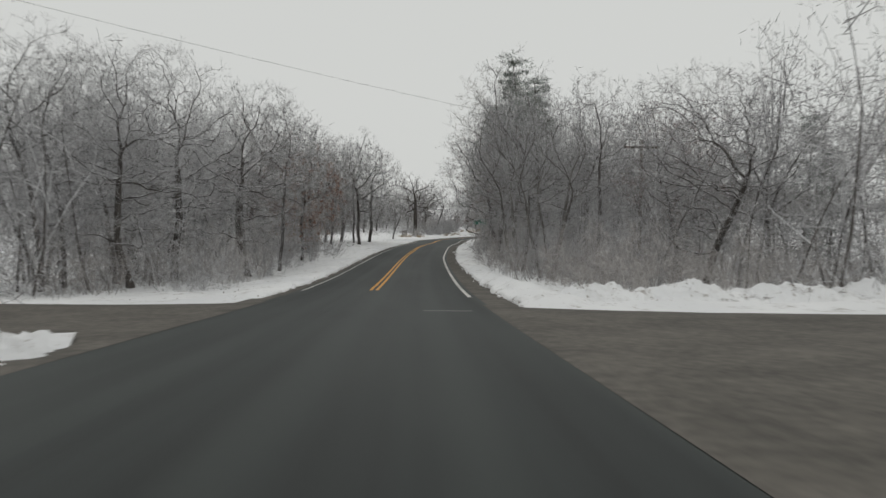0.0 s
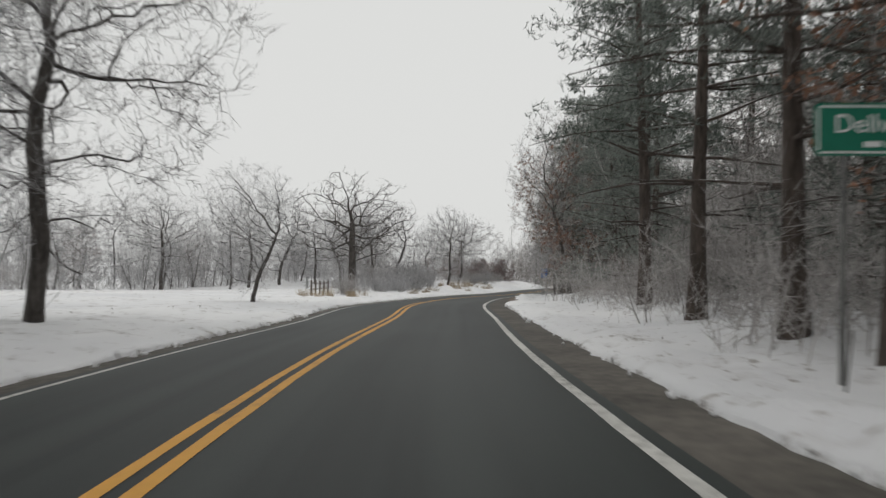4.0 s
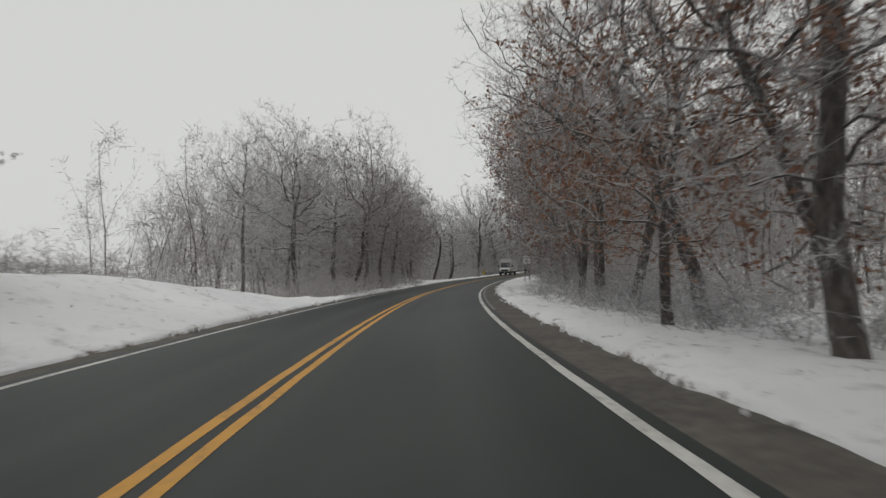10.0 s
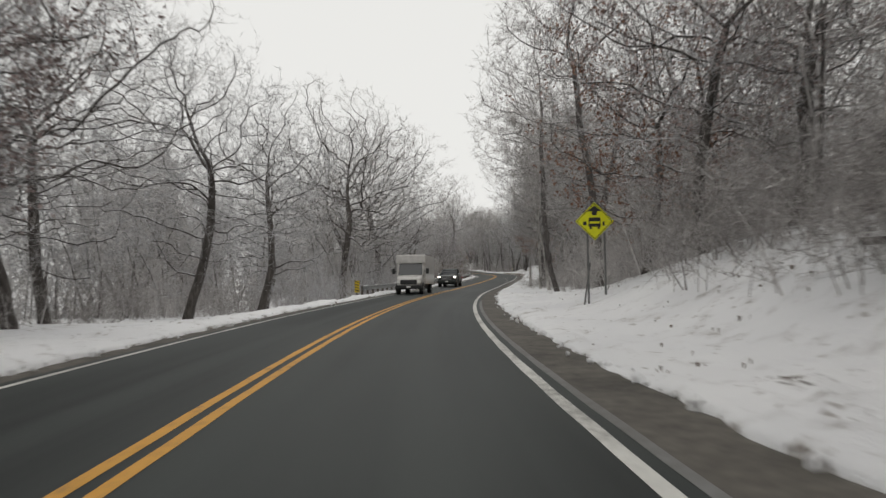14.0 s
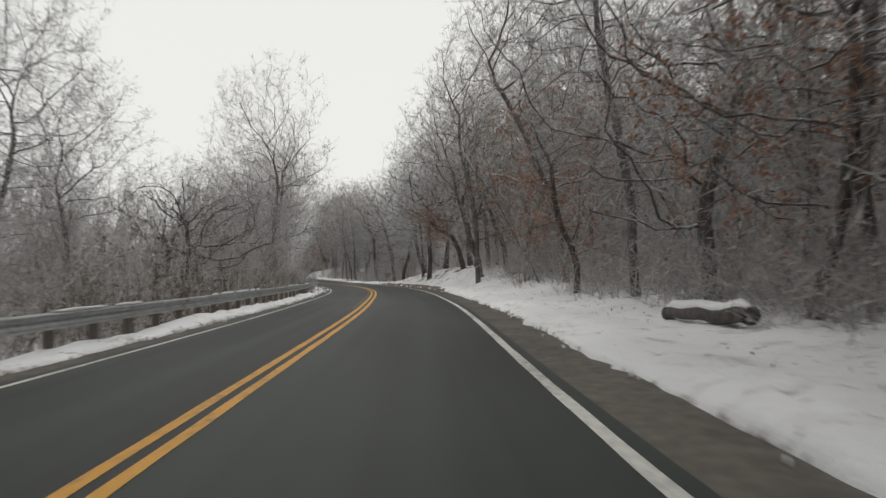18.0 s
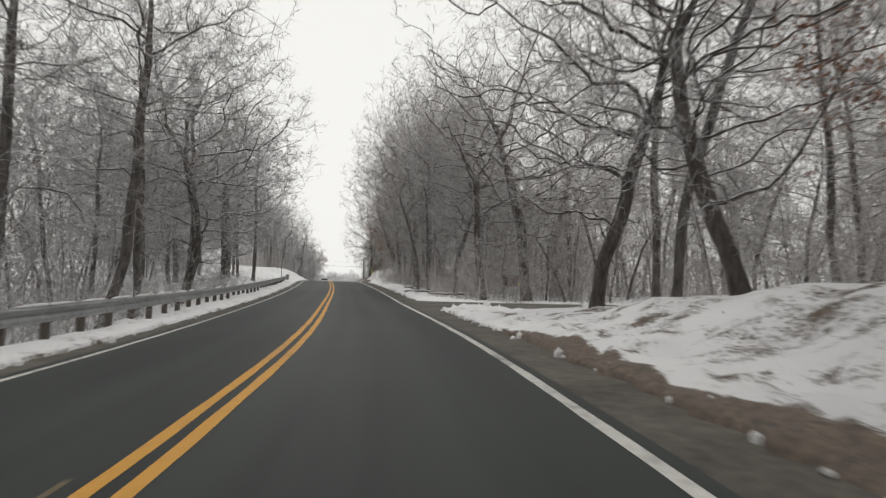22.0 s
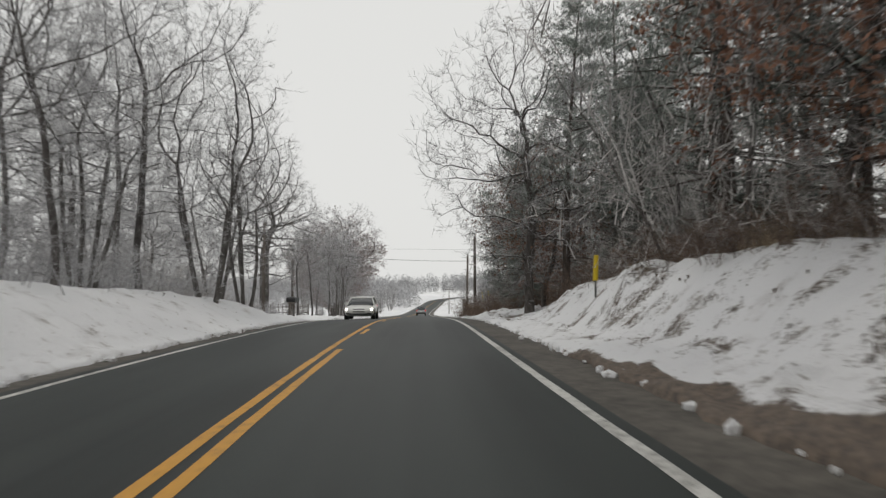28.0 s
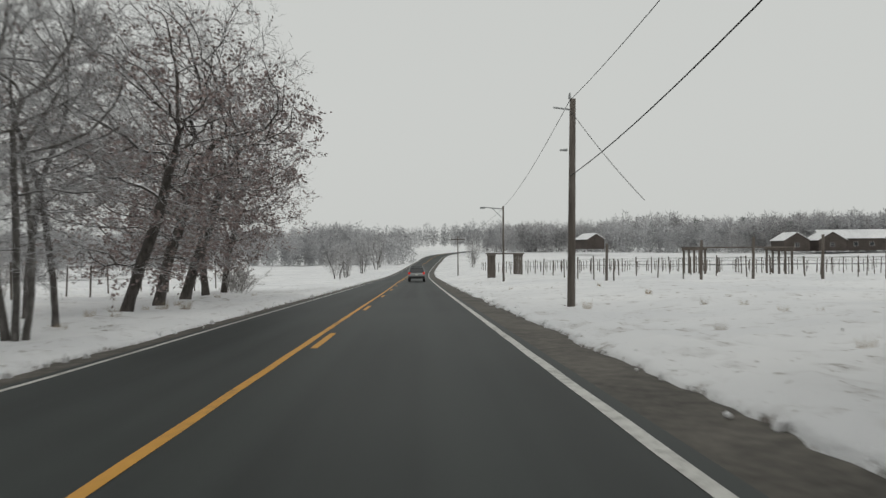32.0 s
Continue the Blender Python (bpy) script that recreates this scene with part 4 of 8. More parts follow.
for k in range(3):
    kind_of("bare", "bare_tree", grown_tree(10 + k, 16, 0.145, 0.20, 4.3, 0.16, 0.10, 420, 11500, 0.0165), BARK_LIMB, RIME, None, "tall leafless tree with pale rime on its fine twigs")
for k in range(3):
    kind_of("oak", "oak_tree", grown_tree(20 + k, 14, 0.215, 0.17, 5.9, 0.13, 0.19, 640, 14500, 0.0165), BARK, RIME, None, "crooked leafless oak with rime on its spreading branches")
for k in range(4):
    kind_of("dark", "bare_tree", grown_tree(30 + k, 18, 0.155, 0.24, 4.9, 0.18, 0.13, 430, 11500, 0.0175, lean=0.10), BARK_LIMB, BROWN_TWIG, None, "leafless grey-brown woodland tree with snow on its limbs")
for k in range(2):
    kind_of("rust", "oak_tree", grown_tree(40 + k, 12, 0.16, 0.17, 4.6, 0.12, 0.16, 300, 5200, 0.0165, leaf_share=1.4, leaf_size=0.085, low_leaves=0.5), BARK, BROWN_TWIG, RUST_LEAF, "oak still holding rust-brown dead leaves")
for k in range(2):
    kind_of("mauve", "oak_tree", grown_tree(45 + k, 13, 0.17, 0.15, 4.9, 0.12, 0.16, 360, 9000, 0.0165, leaf_share=0.75, leaf_size=0.075, low_leaves=0.3), BARK, RIME, MAUVE_LEAF, "rimed oak with dull mauve-brown dead leaves")
for k in range(2):
    kind_of("leafy", "oak_tree", grown_tree(147 + k, 14, 0.20, 0.17, 5.6, 0.15, 0.15, 420, 11000, 0.0165, leaf_share=1.05, leaf_size=0.095, low_leaves=0.9), BARK, RIME, MAUVE_LEAF, "broad rimed oak thick with mauve-brown dead leaves")
for k in range(3):
    kind_of("pine", "pine_tree", pine_tree(50 + k, 18, 0.24, 0.28, 4.6, 5200, 18), BARK_PINE, NEEDLE, None, "tall dark green pine with a bare lower trunk")
for k in range(2):
    kind_of("spruce", "pine_tree", pine_tree(55 + k, 14, 0.20, 0.06, 3.8, 5600, 21), BARK_PINE, NEEDLE, None, "dark green pine with limbs down to the ground")
for k in range(3):
    kind_of("sapling", "sapling", bare_tree(60 + k, 7, 0.055, 0.15, 8, 36, 0.14, 0.16, 0.32, 1500, 0.014, 0.12, 4), BARK_GREY, BROWN_TWIG, None, "thin leafless sapling with snow-dusted twigs")
for k in range(2):
    kind_of("clump", "tree_clump", grown_tree(64 + k, 12, 0.10, 0.10, 3.5, 0.10, 0.10, 380, 7000, 0.0165, stems=4), BARK_GREY, RIME, None, "clump of slender leafless stems with rimed twigs")
for k in range(3):
    kind_of("brush", "shrub", brush(70 + k, 2.6, 1.8, 18, 2200, 0.014), BARK_GREY, RIME, None, "leafless shrub thicket grey with rime", "shrub", "stem_clump")
for k in range(2):
    kind_of("brown_brush", "shrub", brush(75 + k, 2.2, 1.8, 18, 2200, 0.014), BARK_GREY, BROWN_TWIG, None, "brownish leafless shrub thicket", "shrub", "stem_clump")
for k in range(2):
    kind_of("birch", "birch_tree", bare_tree(80 + k, 14, 0.10, 0.36, 10, 34, 0.08, 0.16, 0.26, 2600, 0.015, 0.02, 5), BARK_BIRCH, BROWN_TWIG, None, "slender birch with a pale peeling trunk")
for k in range(2):
    kind_of("thin_spruce", "pine_tree", pine_tree(58 + k, 12, 0.15, 0.10, 1.8, 3400, 22), BARK_PINE, NEEDLE, None, "thin dark pine with drooping half-bare limbs")
kind_of("dead_oak", "oak_tree", grown_tree(84, 12, 0.36, 0.20, 6.9, 0.20, 0.20, 340, 5200, 0.0175, reach=0.5), BARK, DARK_TWIG, None, "old dark oak with bare contorted limbs in the snowy field")
for k in range(2):
    kind_of("big_oak", "oak_tree", grown_tree(86 + 5 * k, 18, 0.28, 0.20, 8.2, 0.20, 0.20, 520, 13000, 0.0165, step=0.6), BARK, BROWN_TWIG, None, "massive dark oak with long snow-lined limbs over the road")
kind_of("field_oak", "oak_tree", grown_tree(97, 12, 0.33, 0.17, 7.8, 0.12, 0.22, 820, 15500, 0.0165), BARK, RIME, None, "broad old oak with rimed spreading branches beside the road")
for k in range(2):
    kind_of("scrub", "oak_tree", grown_tree(150 + k, 5.2, 0.075, 0.10, 2.2, 0.05, 0.15, 200, 2600, 0.016, leaf_share=2.2, leaf_size=0.10, low_leaves=1.0), BARK_LIMB, RIME, MAUVE_LEAF, "low scrubby oak thick with mauve-brown dead leaves")
kind_of("willow", "willow_tree", grown_tree(88, 14, 0.42, 0.22, 5.4, 0.20, 0.16, 900, 15000, 0.015, droop=0.05), BARK_GREY, RIME, None, "old thick-trunked willow with fine rimed twigs")


def stand(mix, s0, s1, d0, d1, count, seed, scale=(0.8, 1.15)):
    """Plants a mixed strip of woodland between two stations and two offsets."""
    rng = random.Random(seed)
    keys = [k for k, n in mix for _ in range(n)]
    for i in range(count):
        s = s0 + (s1 - s0) * (i + rng.uniform(0.05, 0.95)) / count
        d = d0 + (d1 - d0) * rng.random() ** 1.15
        plant(rng.choice(keys), s, d, rng.uniform(*scale), lean=rng.uniform(-4, 4))


def far_woods_mesh(seed, length=24.0, depth=9.0, trees=15):
    """A patch of woodland behind the first trees, joined: crooked stems, boughs, a haze of twigs and brush between the stems."""
    rng = np.random.default_rng(seed)
    sh = Shape()
    for k in range(trees):
        x, y, h = -length / 2 + length * (k + rng.uniform()) / trees, rng.uniform(-depth / 2, depth / 2), rng.uniform(9.0, 15)
        path = branch_path(rng, (x, y, -0.5), (rng.normal() * 0.12, rng.normal() * 0.12, 1), h * 0.9, 6, 0.13, 0.03)
        sh.add(*tube(path, rng.uniform(0.05, 0.11) * (1 - 0.9 * np.linspace(0, 1, 7)), 5), 1)
        wide = rng.uniform(2.4, 3.8)
        middle = np.array([path[4][0], path[4][1], h * 0.56])
        ends = []
        for j in range(14):
            p, w = along(path, rng.uniform(0.25, 0.95))
            dirs = unit(rng.normal(size=3) + np.array([0, 0, 0.2]))
            goal = middle + dirs * np.array([wide, wide, h * 0.44])
            lp = np.stack([p, p * 0.62 + goal * 0.38 + np.array([0, 0, 0.3]), p * 0.3 + goal * 0.7, goal]) + rng.normal(size=(4, 3)) * 0.16
            sh.ribbon(lp, 0.065, rng)
            ends.append(lp)
        ends = np.array(ends)
        n = 560
        pick, seg, w = rng.integers(0, len(ends), n), rng.integers(0, 3, n), rng.uniform(0, 1, (n, 1)) ** 0.7
        roots = ends[pick, seg] * (1 - w) + ends[pick, seg + 1] * w + rng.normal(size=(n, 3)) * 0.32
        out = rng.normal(size=(n, 3)) + np.array([0, 0, 0.25])
        sh.slivers(roots, roots + out * rng.uniform(0.18, 0.42, (n, 1)), 0.043, rng)
        m = 230
        low = np.stack([x + rng.normal(size=m) * 1.5, y + rng.normal(size=m) * 1.6, 4.6 * rng.uniform(0, 1, m) ** 1.4 - 0.2], 1)
        sh.slivers(low, low + rng.normal(size=(m, 3)) * 0.45 + np.array([0, 0, 0.45]), 0.045, rng)
    return sh.mesh("far_woods", BROWN_TWIG)


def hill_woods_mesh(seed, length=26.0, depth=10.0, trees=13):
    """A patch of far hillside woods, joined: rounded crowns of wide-set twigs."""
    rng = np.random.default_rng(seed)
    sh = Shape()
    for k in range(trees):
        x, y, h = -length / 2 + length * (k + rng.uniform()) / trees, rng.uniform(-depth / 2, depth / 2), rng.uniform(8, 14)
        sh.add(*tube(np.array([(x, y, -0.5), (x, y, h * 0.5), (x + rng.normal() * 0.4, y, h * 0.85)]), [0.13, 0.10, 0.03], 4))
        n = 400
        dirs = rng.normal(size=(n, 3))
        dirs = dirs / np.linalg.norm(dirs, axis=1)[:, None] * (rng.uniform(0.15, 1.0, (n, 1)) ** 0.6)
        roots = np.array([x, y, h * 0.47]) + dirs * np.array([2.6, 2.6, h * 0.50]) * rng.uniform(0.85, 1.15)
        out = dirs + rng.normal(size=(n, 3)) * 0.5
        sh.slivers(roots, roots + out * rng.uniform(0.4, 1.1, (n, 1)), 0.34, rng)
    return sh.mesh("far_woods", HAZED_RIME)


def undergrowth_mesh(seed, length=9.0, depth=3.5, stems=46, twigs=2400, height=2.6):
    """A patch of tangled undergrowth, joined."""
    rng = np.random.default_rng(seed)
    sh = Shape()
    ends = []
    for k in range(stems):
        x, y = rng.uniform(-length / 2, length / 2), rng.uniform(-depth / 2, depth / 2)
        lp = branch_path(rng, (x, y, -0.3), (rng.normal() * 0.22, rng.normal() * 0.22, 1), height * rng.uniform(0.55, 1.35), 3, 0.16, 0.04)
        sh.ribbon(lp, 0.04 * rng.uniform(0.5, 1.2), rng)
        for j in range(4):
            q, w = along(lp, rng.uniform(0.12, 0.98))
            sp = branch_path(rng, q, aside(rng, w, 45), rng.uniform(0.4, 1.1), 2, 0.2, 0.05)
            sh.ribbon(sp, 0.02, rng)
            ends.append(sp)
    ends = np.array(ends)
    pick, seg, w = rng.integers(0, len(ends), twigs), rng.integers(0, 2, twigs), rng.uniform(0, 1, (twigs, 1))
    roots = ends[pick, seg] * (1 - w) + ends[pick, seg + 1] * w
    out = rng.normal(size=(twigs, 3)) + np.array([0, 0, 0.35])
    sh.slivers(roots, roots + out * rng.uniform(0.12, 0.4, (twigs, 1)), 0.019, rng)
    return sh.mesh("undergrowth", BROWN_TWIG)


UNDER = [undergrowth_mesh(120 + k) for k in range(3)]
UNDER_PALE = []
for me in UNDER:
    pale = me.copy()
    pale.materials.clear()
    pale.materials.append(RIME)
    UNDER_PALE.append(pale)
UNDER_BROWN = []
for me in UNDER:
    brown = me.copy()
    brown.materials[0] = WEED
    UNDER_BROWN.append(brown)


def dry_weeds(s0, s1, d, seed=1, scale=1.0, step=4.0):
    """A belt of dead brown weeds and suckers, patch by patch."""
    rng = random.Random(seed * 11 + 1)
    s = s0
    while s < s1:
        ob = new("dry_weeds", UNDER_BROWN[rng.randrange(3)])
        k = scale * rng.uniform(0.8, 1.2)
        ob.matrix_world = Matrix.Translation(at(s, d + rng.uniform(-0.4, 0.4), -0.05)) @ pose(0, 0, 0, 0, 0, heading(s) + 90 + rng.uniform(-10, 10) + 180 * rng.randrange(2)) @ Matrix.Diagonal((0.6, 0.6, k, 1))
        tagged(ob, "thick belt of dead reddish-brown weeds and suckers", "weeds", "", "stuff")
        s += step


def undergrowth(s0, s1, d, pale=False, seed=1, scale=1.0, step=7.0):
    rng = random.Random(seed * 7 + 3)
    s = s0 + 3.5
    while s < s1:
        if s > 400 and max(cleared(s - 4, d), cleared(s, d), cleared(s + 4, d)) > 0.2:
            s += step
            continue
        ob = new("undergrowth", (UNDER_PALE if pale and rng.random() < 0.7 else UNDER)[rng.randrange(3)])
        k = scale * rng.uniform(0.8, 1.2)
        ob.matrix_world = Matrix.Translation(at(s, d + rng.uniform(-0.8, 0.8), -0.05)) @ pose(0, 0, 0, 0, 0, heading(s) + 90 + rng.uniform(-14, 14) + 180 * rng.randrange(2)) @ Matrix.Diagonal((1.0, 1.0, k, 1))
        tagged(ob, "tangled leafless undergrowth, pale with rime" if pale else "tangled grey-brown leafless undergrowth", "undergrowth", "", "stuff")
        s += step


HILL = [hill_woods_mesh(190 + k) for k in range(3)]
# mid-grey hill copies: rime, with the hazy distance painted in by colour
HILL_DARK = []
for me in HILL:
    dark = me.copy()
    dark.materials[0] = RIME
    HILL_DARK.append(dark)
FAR = [far_woods_mesh(90 + k) for k in range(3)]
# rimed copies; the paler twig colour also stands in for mist over distance
FAR_PALE = []
for me in FAR:
    pale = me.copy()
    pale.materials[0] = RIME
    FAR_PALE.append(pale)


def far_woods(s0, s1, d, step=21.0, pale=False, seed=1, scale=1.0, stray=5.0):
    rng = random.Random(seed)
    s = s0
    while s < s1:
        if 0 < d < 32 and abs(s - 490) < 15:
            s += 6.0
            continue
        ob = new("far_woods", (FAR_PALE if pale else FAR)[rng.randrange(3)])
        k = scale * rng.uniform(0.85, 1.15)
        dd = d + rng.uniform(-stray, stray)
        ob.matrix_world = Matrix.Translation(at(s, dd, -0.2)) @ pose(0, 0, 0, 0, 0, heading(s) + 90 + rng.uniform(-5, 5) ) @ Matrix.Diagonal((k, k, k * rng.uniform(0.9, 1.15), 1))
        tagged(ob, "distant leafless woods, grey with rime and painted-in haze" if pale else "distant grey-brown leafless woods", "woods", "", "stuff")
        s += step


# ---- woodland, stretch by stretch ----
# south end, both sides of the crossing
for key, s, d, k in (("oak", 49, -9.5, 0.92), ("bare", 54, -8.5, 0.85), ("rust", 63, -8.5, 0.85), ("oak", 72, -10, 0.9), ("oak", 84, -13, 0.9), ("mauve", 92, -11.0, 0.8), ("mauve", 97, -13, 1.05), ("oak", 102, -12, 1.0), ("oak", 95, -8.0, 0.95),
                     ("bare", 99, -9.5, 0.9), ("oak", 104, -8.4, 1.0), ("oak", 121, -7.5, 0.5), ("oak", 36, -12, 0.84), ("bare", 41, -15, 0.78), ("oak", 32, -19, 0.78), ("oak", 45, -13, 1.0), ("mauve", 58, -12, 0.95), ("oak", 66, -13, 1.0), ("oak", 78, -11, 0.95), ("dark", 30, -24, 0.55)):
    plant(key, s, d, k)
stand([("oak", 2), ("bare", 1), ("mauve", 1)], 32, 84, -14, -24, 13, 101, (0.72, 0.86))
undergrowth(34, 78, -8.5, True, 1)
undergrowth(30, 84, -12.5, False, 2, 1.1)
for key, s, d, k in (("clump", 44, 9.5, 0.9), ("clump", 52, 8.6, 1.05), ("bare", 47, 13, 0.85), ("bare", 60, 9.5, 1.0), ("oak", 64, 8.8, 1.0), ("oak", 57, 10.5, 1.0), ("oak", 36, 16, 0.8), ("oak", 40, 21, 0.66), ("mauve", 69, 9.0, 1.0),
                     ("bare", 76, 9.8, 0.95), ("bare", 79, 11.5, 1.05), ("pine", 84, 11.5, 1.0), ("pine", 81, 13.5, 1.05), ("dark", 87.5, 9.6, 1.2), ("pine", 96, 8.6, 1.0), ("bare", 84, 10.5, 0.95), ("bare", 30, 24, 0.5), ("spruce", 40, 34, 0.6), ("pine", 46, 40, 0.6), ("spruce", 45, 27, 0.62), ("pine", 52, 29, 0.66), ("spruce", 36, 29, 0.55), ("mauve", 44, 17, 0.9), ("oak", 56, 14, 0.9)):
    plant(key, s, d, k)
undergrowth(26, 82, 8.8, True, 3)
undergrowth(26, 46, 12.0, False, 31, 0.75)
undergrowth(26, 40, 16.5, False, 33, 0.9)
undergrowth(26, 40, 22.0, False, 32, 0.9)
undergrowth(32, 84, 12.0, True, 4, 1.3)
far_woods(20, 90, -30, pale=True, seed=3)
far_woods(26, 84, 24, pale=True, seed=4)
far_woods(36, 90, 17, pale=True, seed=41, step=18, stray=2.0)
far_woods(34, 100, -18, pale=True, seed=31, step=18, stray=2.0)
far_woods(0, 60, 60, seed=14)
# pines on the east side
for key, s, d, k in (("mauve", 89, 10.0, 1.1), ("pine", 93, 12.5, 1.3), ("pine", 100, 8.9, 1.05), ("pine", 107, 9.2, 1.05), ("rust", 96, 11, 0.9), ("pine", 115, 9.8, 1.1), ("spruce", 121, 11.5, 1.0),
                     ("pine", 128, 13, 1.0), ("spruce", 133, 11.5, 0.9), ("pine", 139, 12, 1.0), ("pine", 150, 9.8, 0.95), ("dark", 146, 9.2, 0.9), ("rust", 153, 10.4, 0.85), ("pine", 147, 12.5, 1.0), ("pine", 154, 11.5, 1.0), ("pine", 163.5, 12, 1.0),
                     ("bare", 170.5, 8.9, 0.9), ("bare", 165.6, 8.0, 0.9), ("dark", 159.5, 8.8, 0.85), ("pine", 174, 8.6, 1.0), ("pine", 162, 10.6, 0.9), ("pine", 166, 9.2, 1.0), ("pine", 169.5, 11, 1.05), ("rust", 174.5, 10.4, 0.7), ("spruce", 165, 14, 1.1), ("spruce", 170, 15, 1.1), ("spruce", 160, 12.5, 1.0), ("dark", 164, 8.4, 0.9), ("spruce", 137, 14, 1.0), ("spruce", 143, 13.5, 1.05), ("spruce", 149, 14.5, 1.1), ("spruce", 155, 14.0, 1.0), ("spruce", 160, 15, 1.1), ("rust", 145, 9.4, 0.95), ("bare", 151.5, 8.8, 0.95), ("spruce", 105, 14, 1.0), ("spruce", 111, 16, 1.0), ("spruce", 150, 16, 1.0), ("pine", 124, 17, 1.1)):
    plant(key, s, d, k)
undergrowth(86, 126, 9.6, False, 5)
undergrowth(128, 172, 12.0, False, 51, 0.4)
dry_weeds(150, 178, 11.2, 9, 0.45, 4.0)
dry_weeds(132, 182, 13.0, 10, 0.9, 4.0)
undergrowth(150, 184, 15.0, False, 52, 1.1, 5.0)
undergrowth(86, 180, 13.5, False, 6, 0.9)
far_woods(84, 185, 24, seed=25)
far_woods(90, 180, 18, seed=26, step=19, stray=2.0)
# fields with single oaks on the west side
for key, s, d, k, turn in (("dead_oak", 170, -16.0, 1.22, 150), ("oak", 181, -17, 0.78, 10), ("oak", 189, -8.9, 0.80, 80), ("oak", 202, -10.8, 0.70, 130), ("field_oak", 219, -16.5, 1.05, 20), ("oak", 178, -24, 0.7, 70), ("oak", 190, -21, 0.7, 30), ("oak", 200, -28, 0.8, 60),
                           ("bare", 168, -46, 0.7, 30), ("bare", 152, -52, 0.7, 90), ("oak", 160, -34, 0.7, 45), ("oak", 152, -40, 0.66, 15), ("scrub", 207, -11.5, 0.75, 15), ("scrub", 224.5, -8.6, 0.95, 5), ("scrub", 226, -10.8, 0.8, 95), ("scrub", 213, -10.5, 0.9, 35),
                           ("scrub", 217, -11.5, 0.85, 70), ("scrub", 215, -14, 1.0, 110), ("scrub", 221, -12.5, 0.9, 160), ("scrub", 210, -14.5, 1.0, 210), ("scrub", 203, -16, 0.95, 260), ("scrub", 230, -12.5, 0.8, 300), ("oak", 136, -54, 0.7, 60), ("spruce", 142, -50, 0.4, 0), ("spruce", 164, -19, 0.1, 0),
                           ("mauve", 166, -34, 0.55, 10), ("mauve", 172, -38, 0.6, 50), ("mauve", 178, -34, 0.58, 100), ("mauve", 158, -42, 0.55, 140), ("mauve", 164, -48, 0.6, 200), ("mauve", 184, -29, 0.62, 250), ("oak", 186, -24, 0.85, 300), ("mauve", 192, -26, 0.6, 20), ("oak", 186, -16, 0.85, 60), ("oak", 194, -13, 0.58, 200), ("oak", 176, -28, 0.9, 120), ("oak", 168, -28, 0.8, 220), ("bare", 160, -26, 0.7, 40), ("oak", 154, -30, 0.75, 100), ("oak", 183, -20, 0.85, 170), ("bare", 198, -17, 0.5, 250)):
    plant(key, s, d, k, turn)
for key, s, d, k in (("brown_brush", 146, -9.0, 0.75), ("brown_brush", 149, -10.0, 0.8), ("brush", 160, -9.4, 0.6), ("brush", 163, -10.5, 0.8), ("brush", 166, -9.2, 0.9), ("brush", 169, -10.4, 1.1), ("brush", 164, -8.6, 0.7), ("brush", 171.5, -9.0, 1.3), ("brush", 175, -10.2, 1.45), ("brush", 178, -11.0, 1.5), ("brush", 181, -10.0, 1.4), ("brush", 172, -11.5, 1.2), ("brush", 184, -11.5, 1.3),
                     ("brown_brush", 206, -9.0, 0.5), ("brown_brush", 212, -9.6, 0.55), ("brush", 218, -10.2, 0.6), ("brush", 224, -11, 0.6), ("brown_brush", 229, -10.4, 0.6), ("brush", 203, -8.2, 0.75), ("brush", 205, -7.4, 0.7), ("brown_brush", 207.5, -8.0, 0.8), ("brush", 210, -8.6, 0.8), ("brown_brush", 212.5, -7.8, 0.7), ("brush", 215, -8.8, 0.8), ("brush", 200.5, -7.8, 0.6), ("brown_brush", 198, -8.6, 0.55), ("brown_brush", 204, -9.6, 0.9), ("brown_brush", 209, -10.2, 0.9), ("brush", 213.5, -9.6, 0.9), ("brush", 217.5, -8.2, 0.7), ("brown_brush", 220, -8.6, 0.7)):
    plant(key, s, d, k)
undergrowth(172, 188, -13, True, 7, 1.3)
undergrowth(157, 178, -10.8, True, 73, 0.8, 4.0)
undergrowth(166, 184, -18.0, True, 74, 1.3, 4.0)
undergrowth(198, 246, -10.5, True, 8, 0.45)
undergrowth(200, 250, -15.0, False, 81, 0.6)
undergrowth(140, 200, -36, True, 71, 1.2)
undergrowth(200, 250, -26, True, 72, 1.1)
far_woods(142, 205, -36, pale=True, seed=51, scale=0.62, step=15)
far_woods(100, 290, -62, pale=True, seed=5, scale=0.6, step=17)
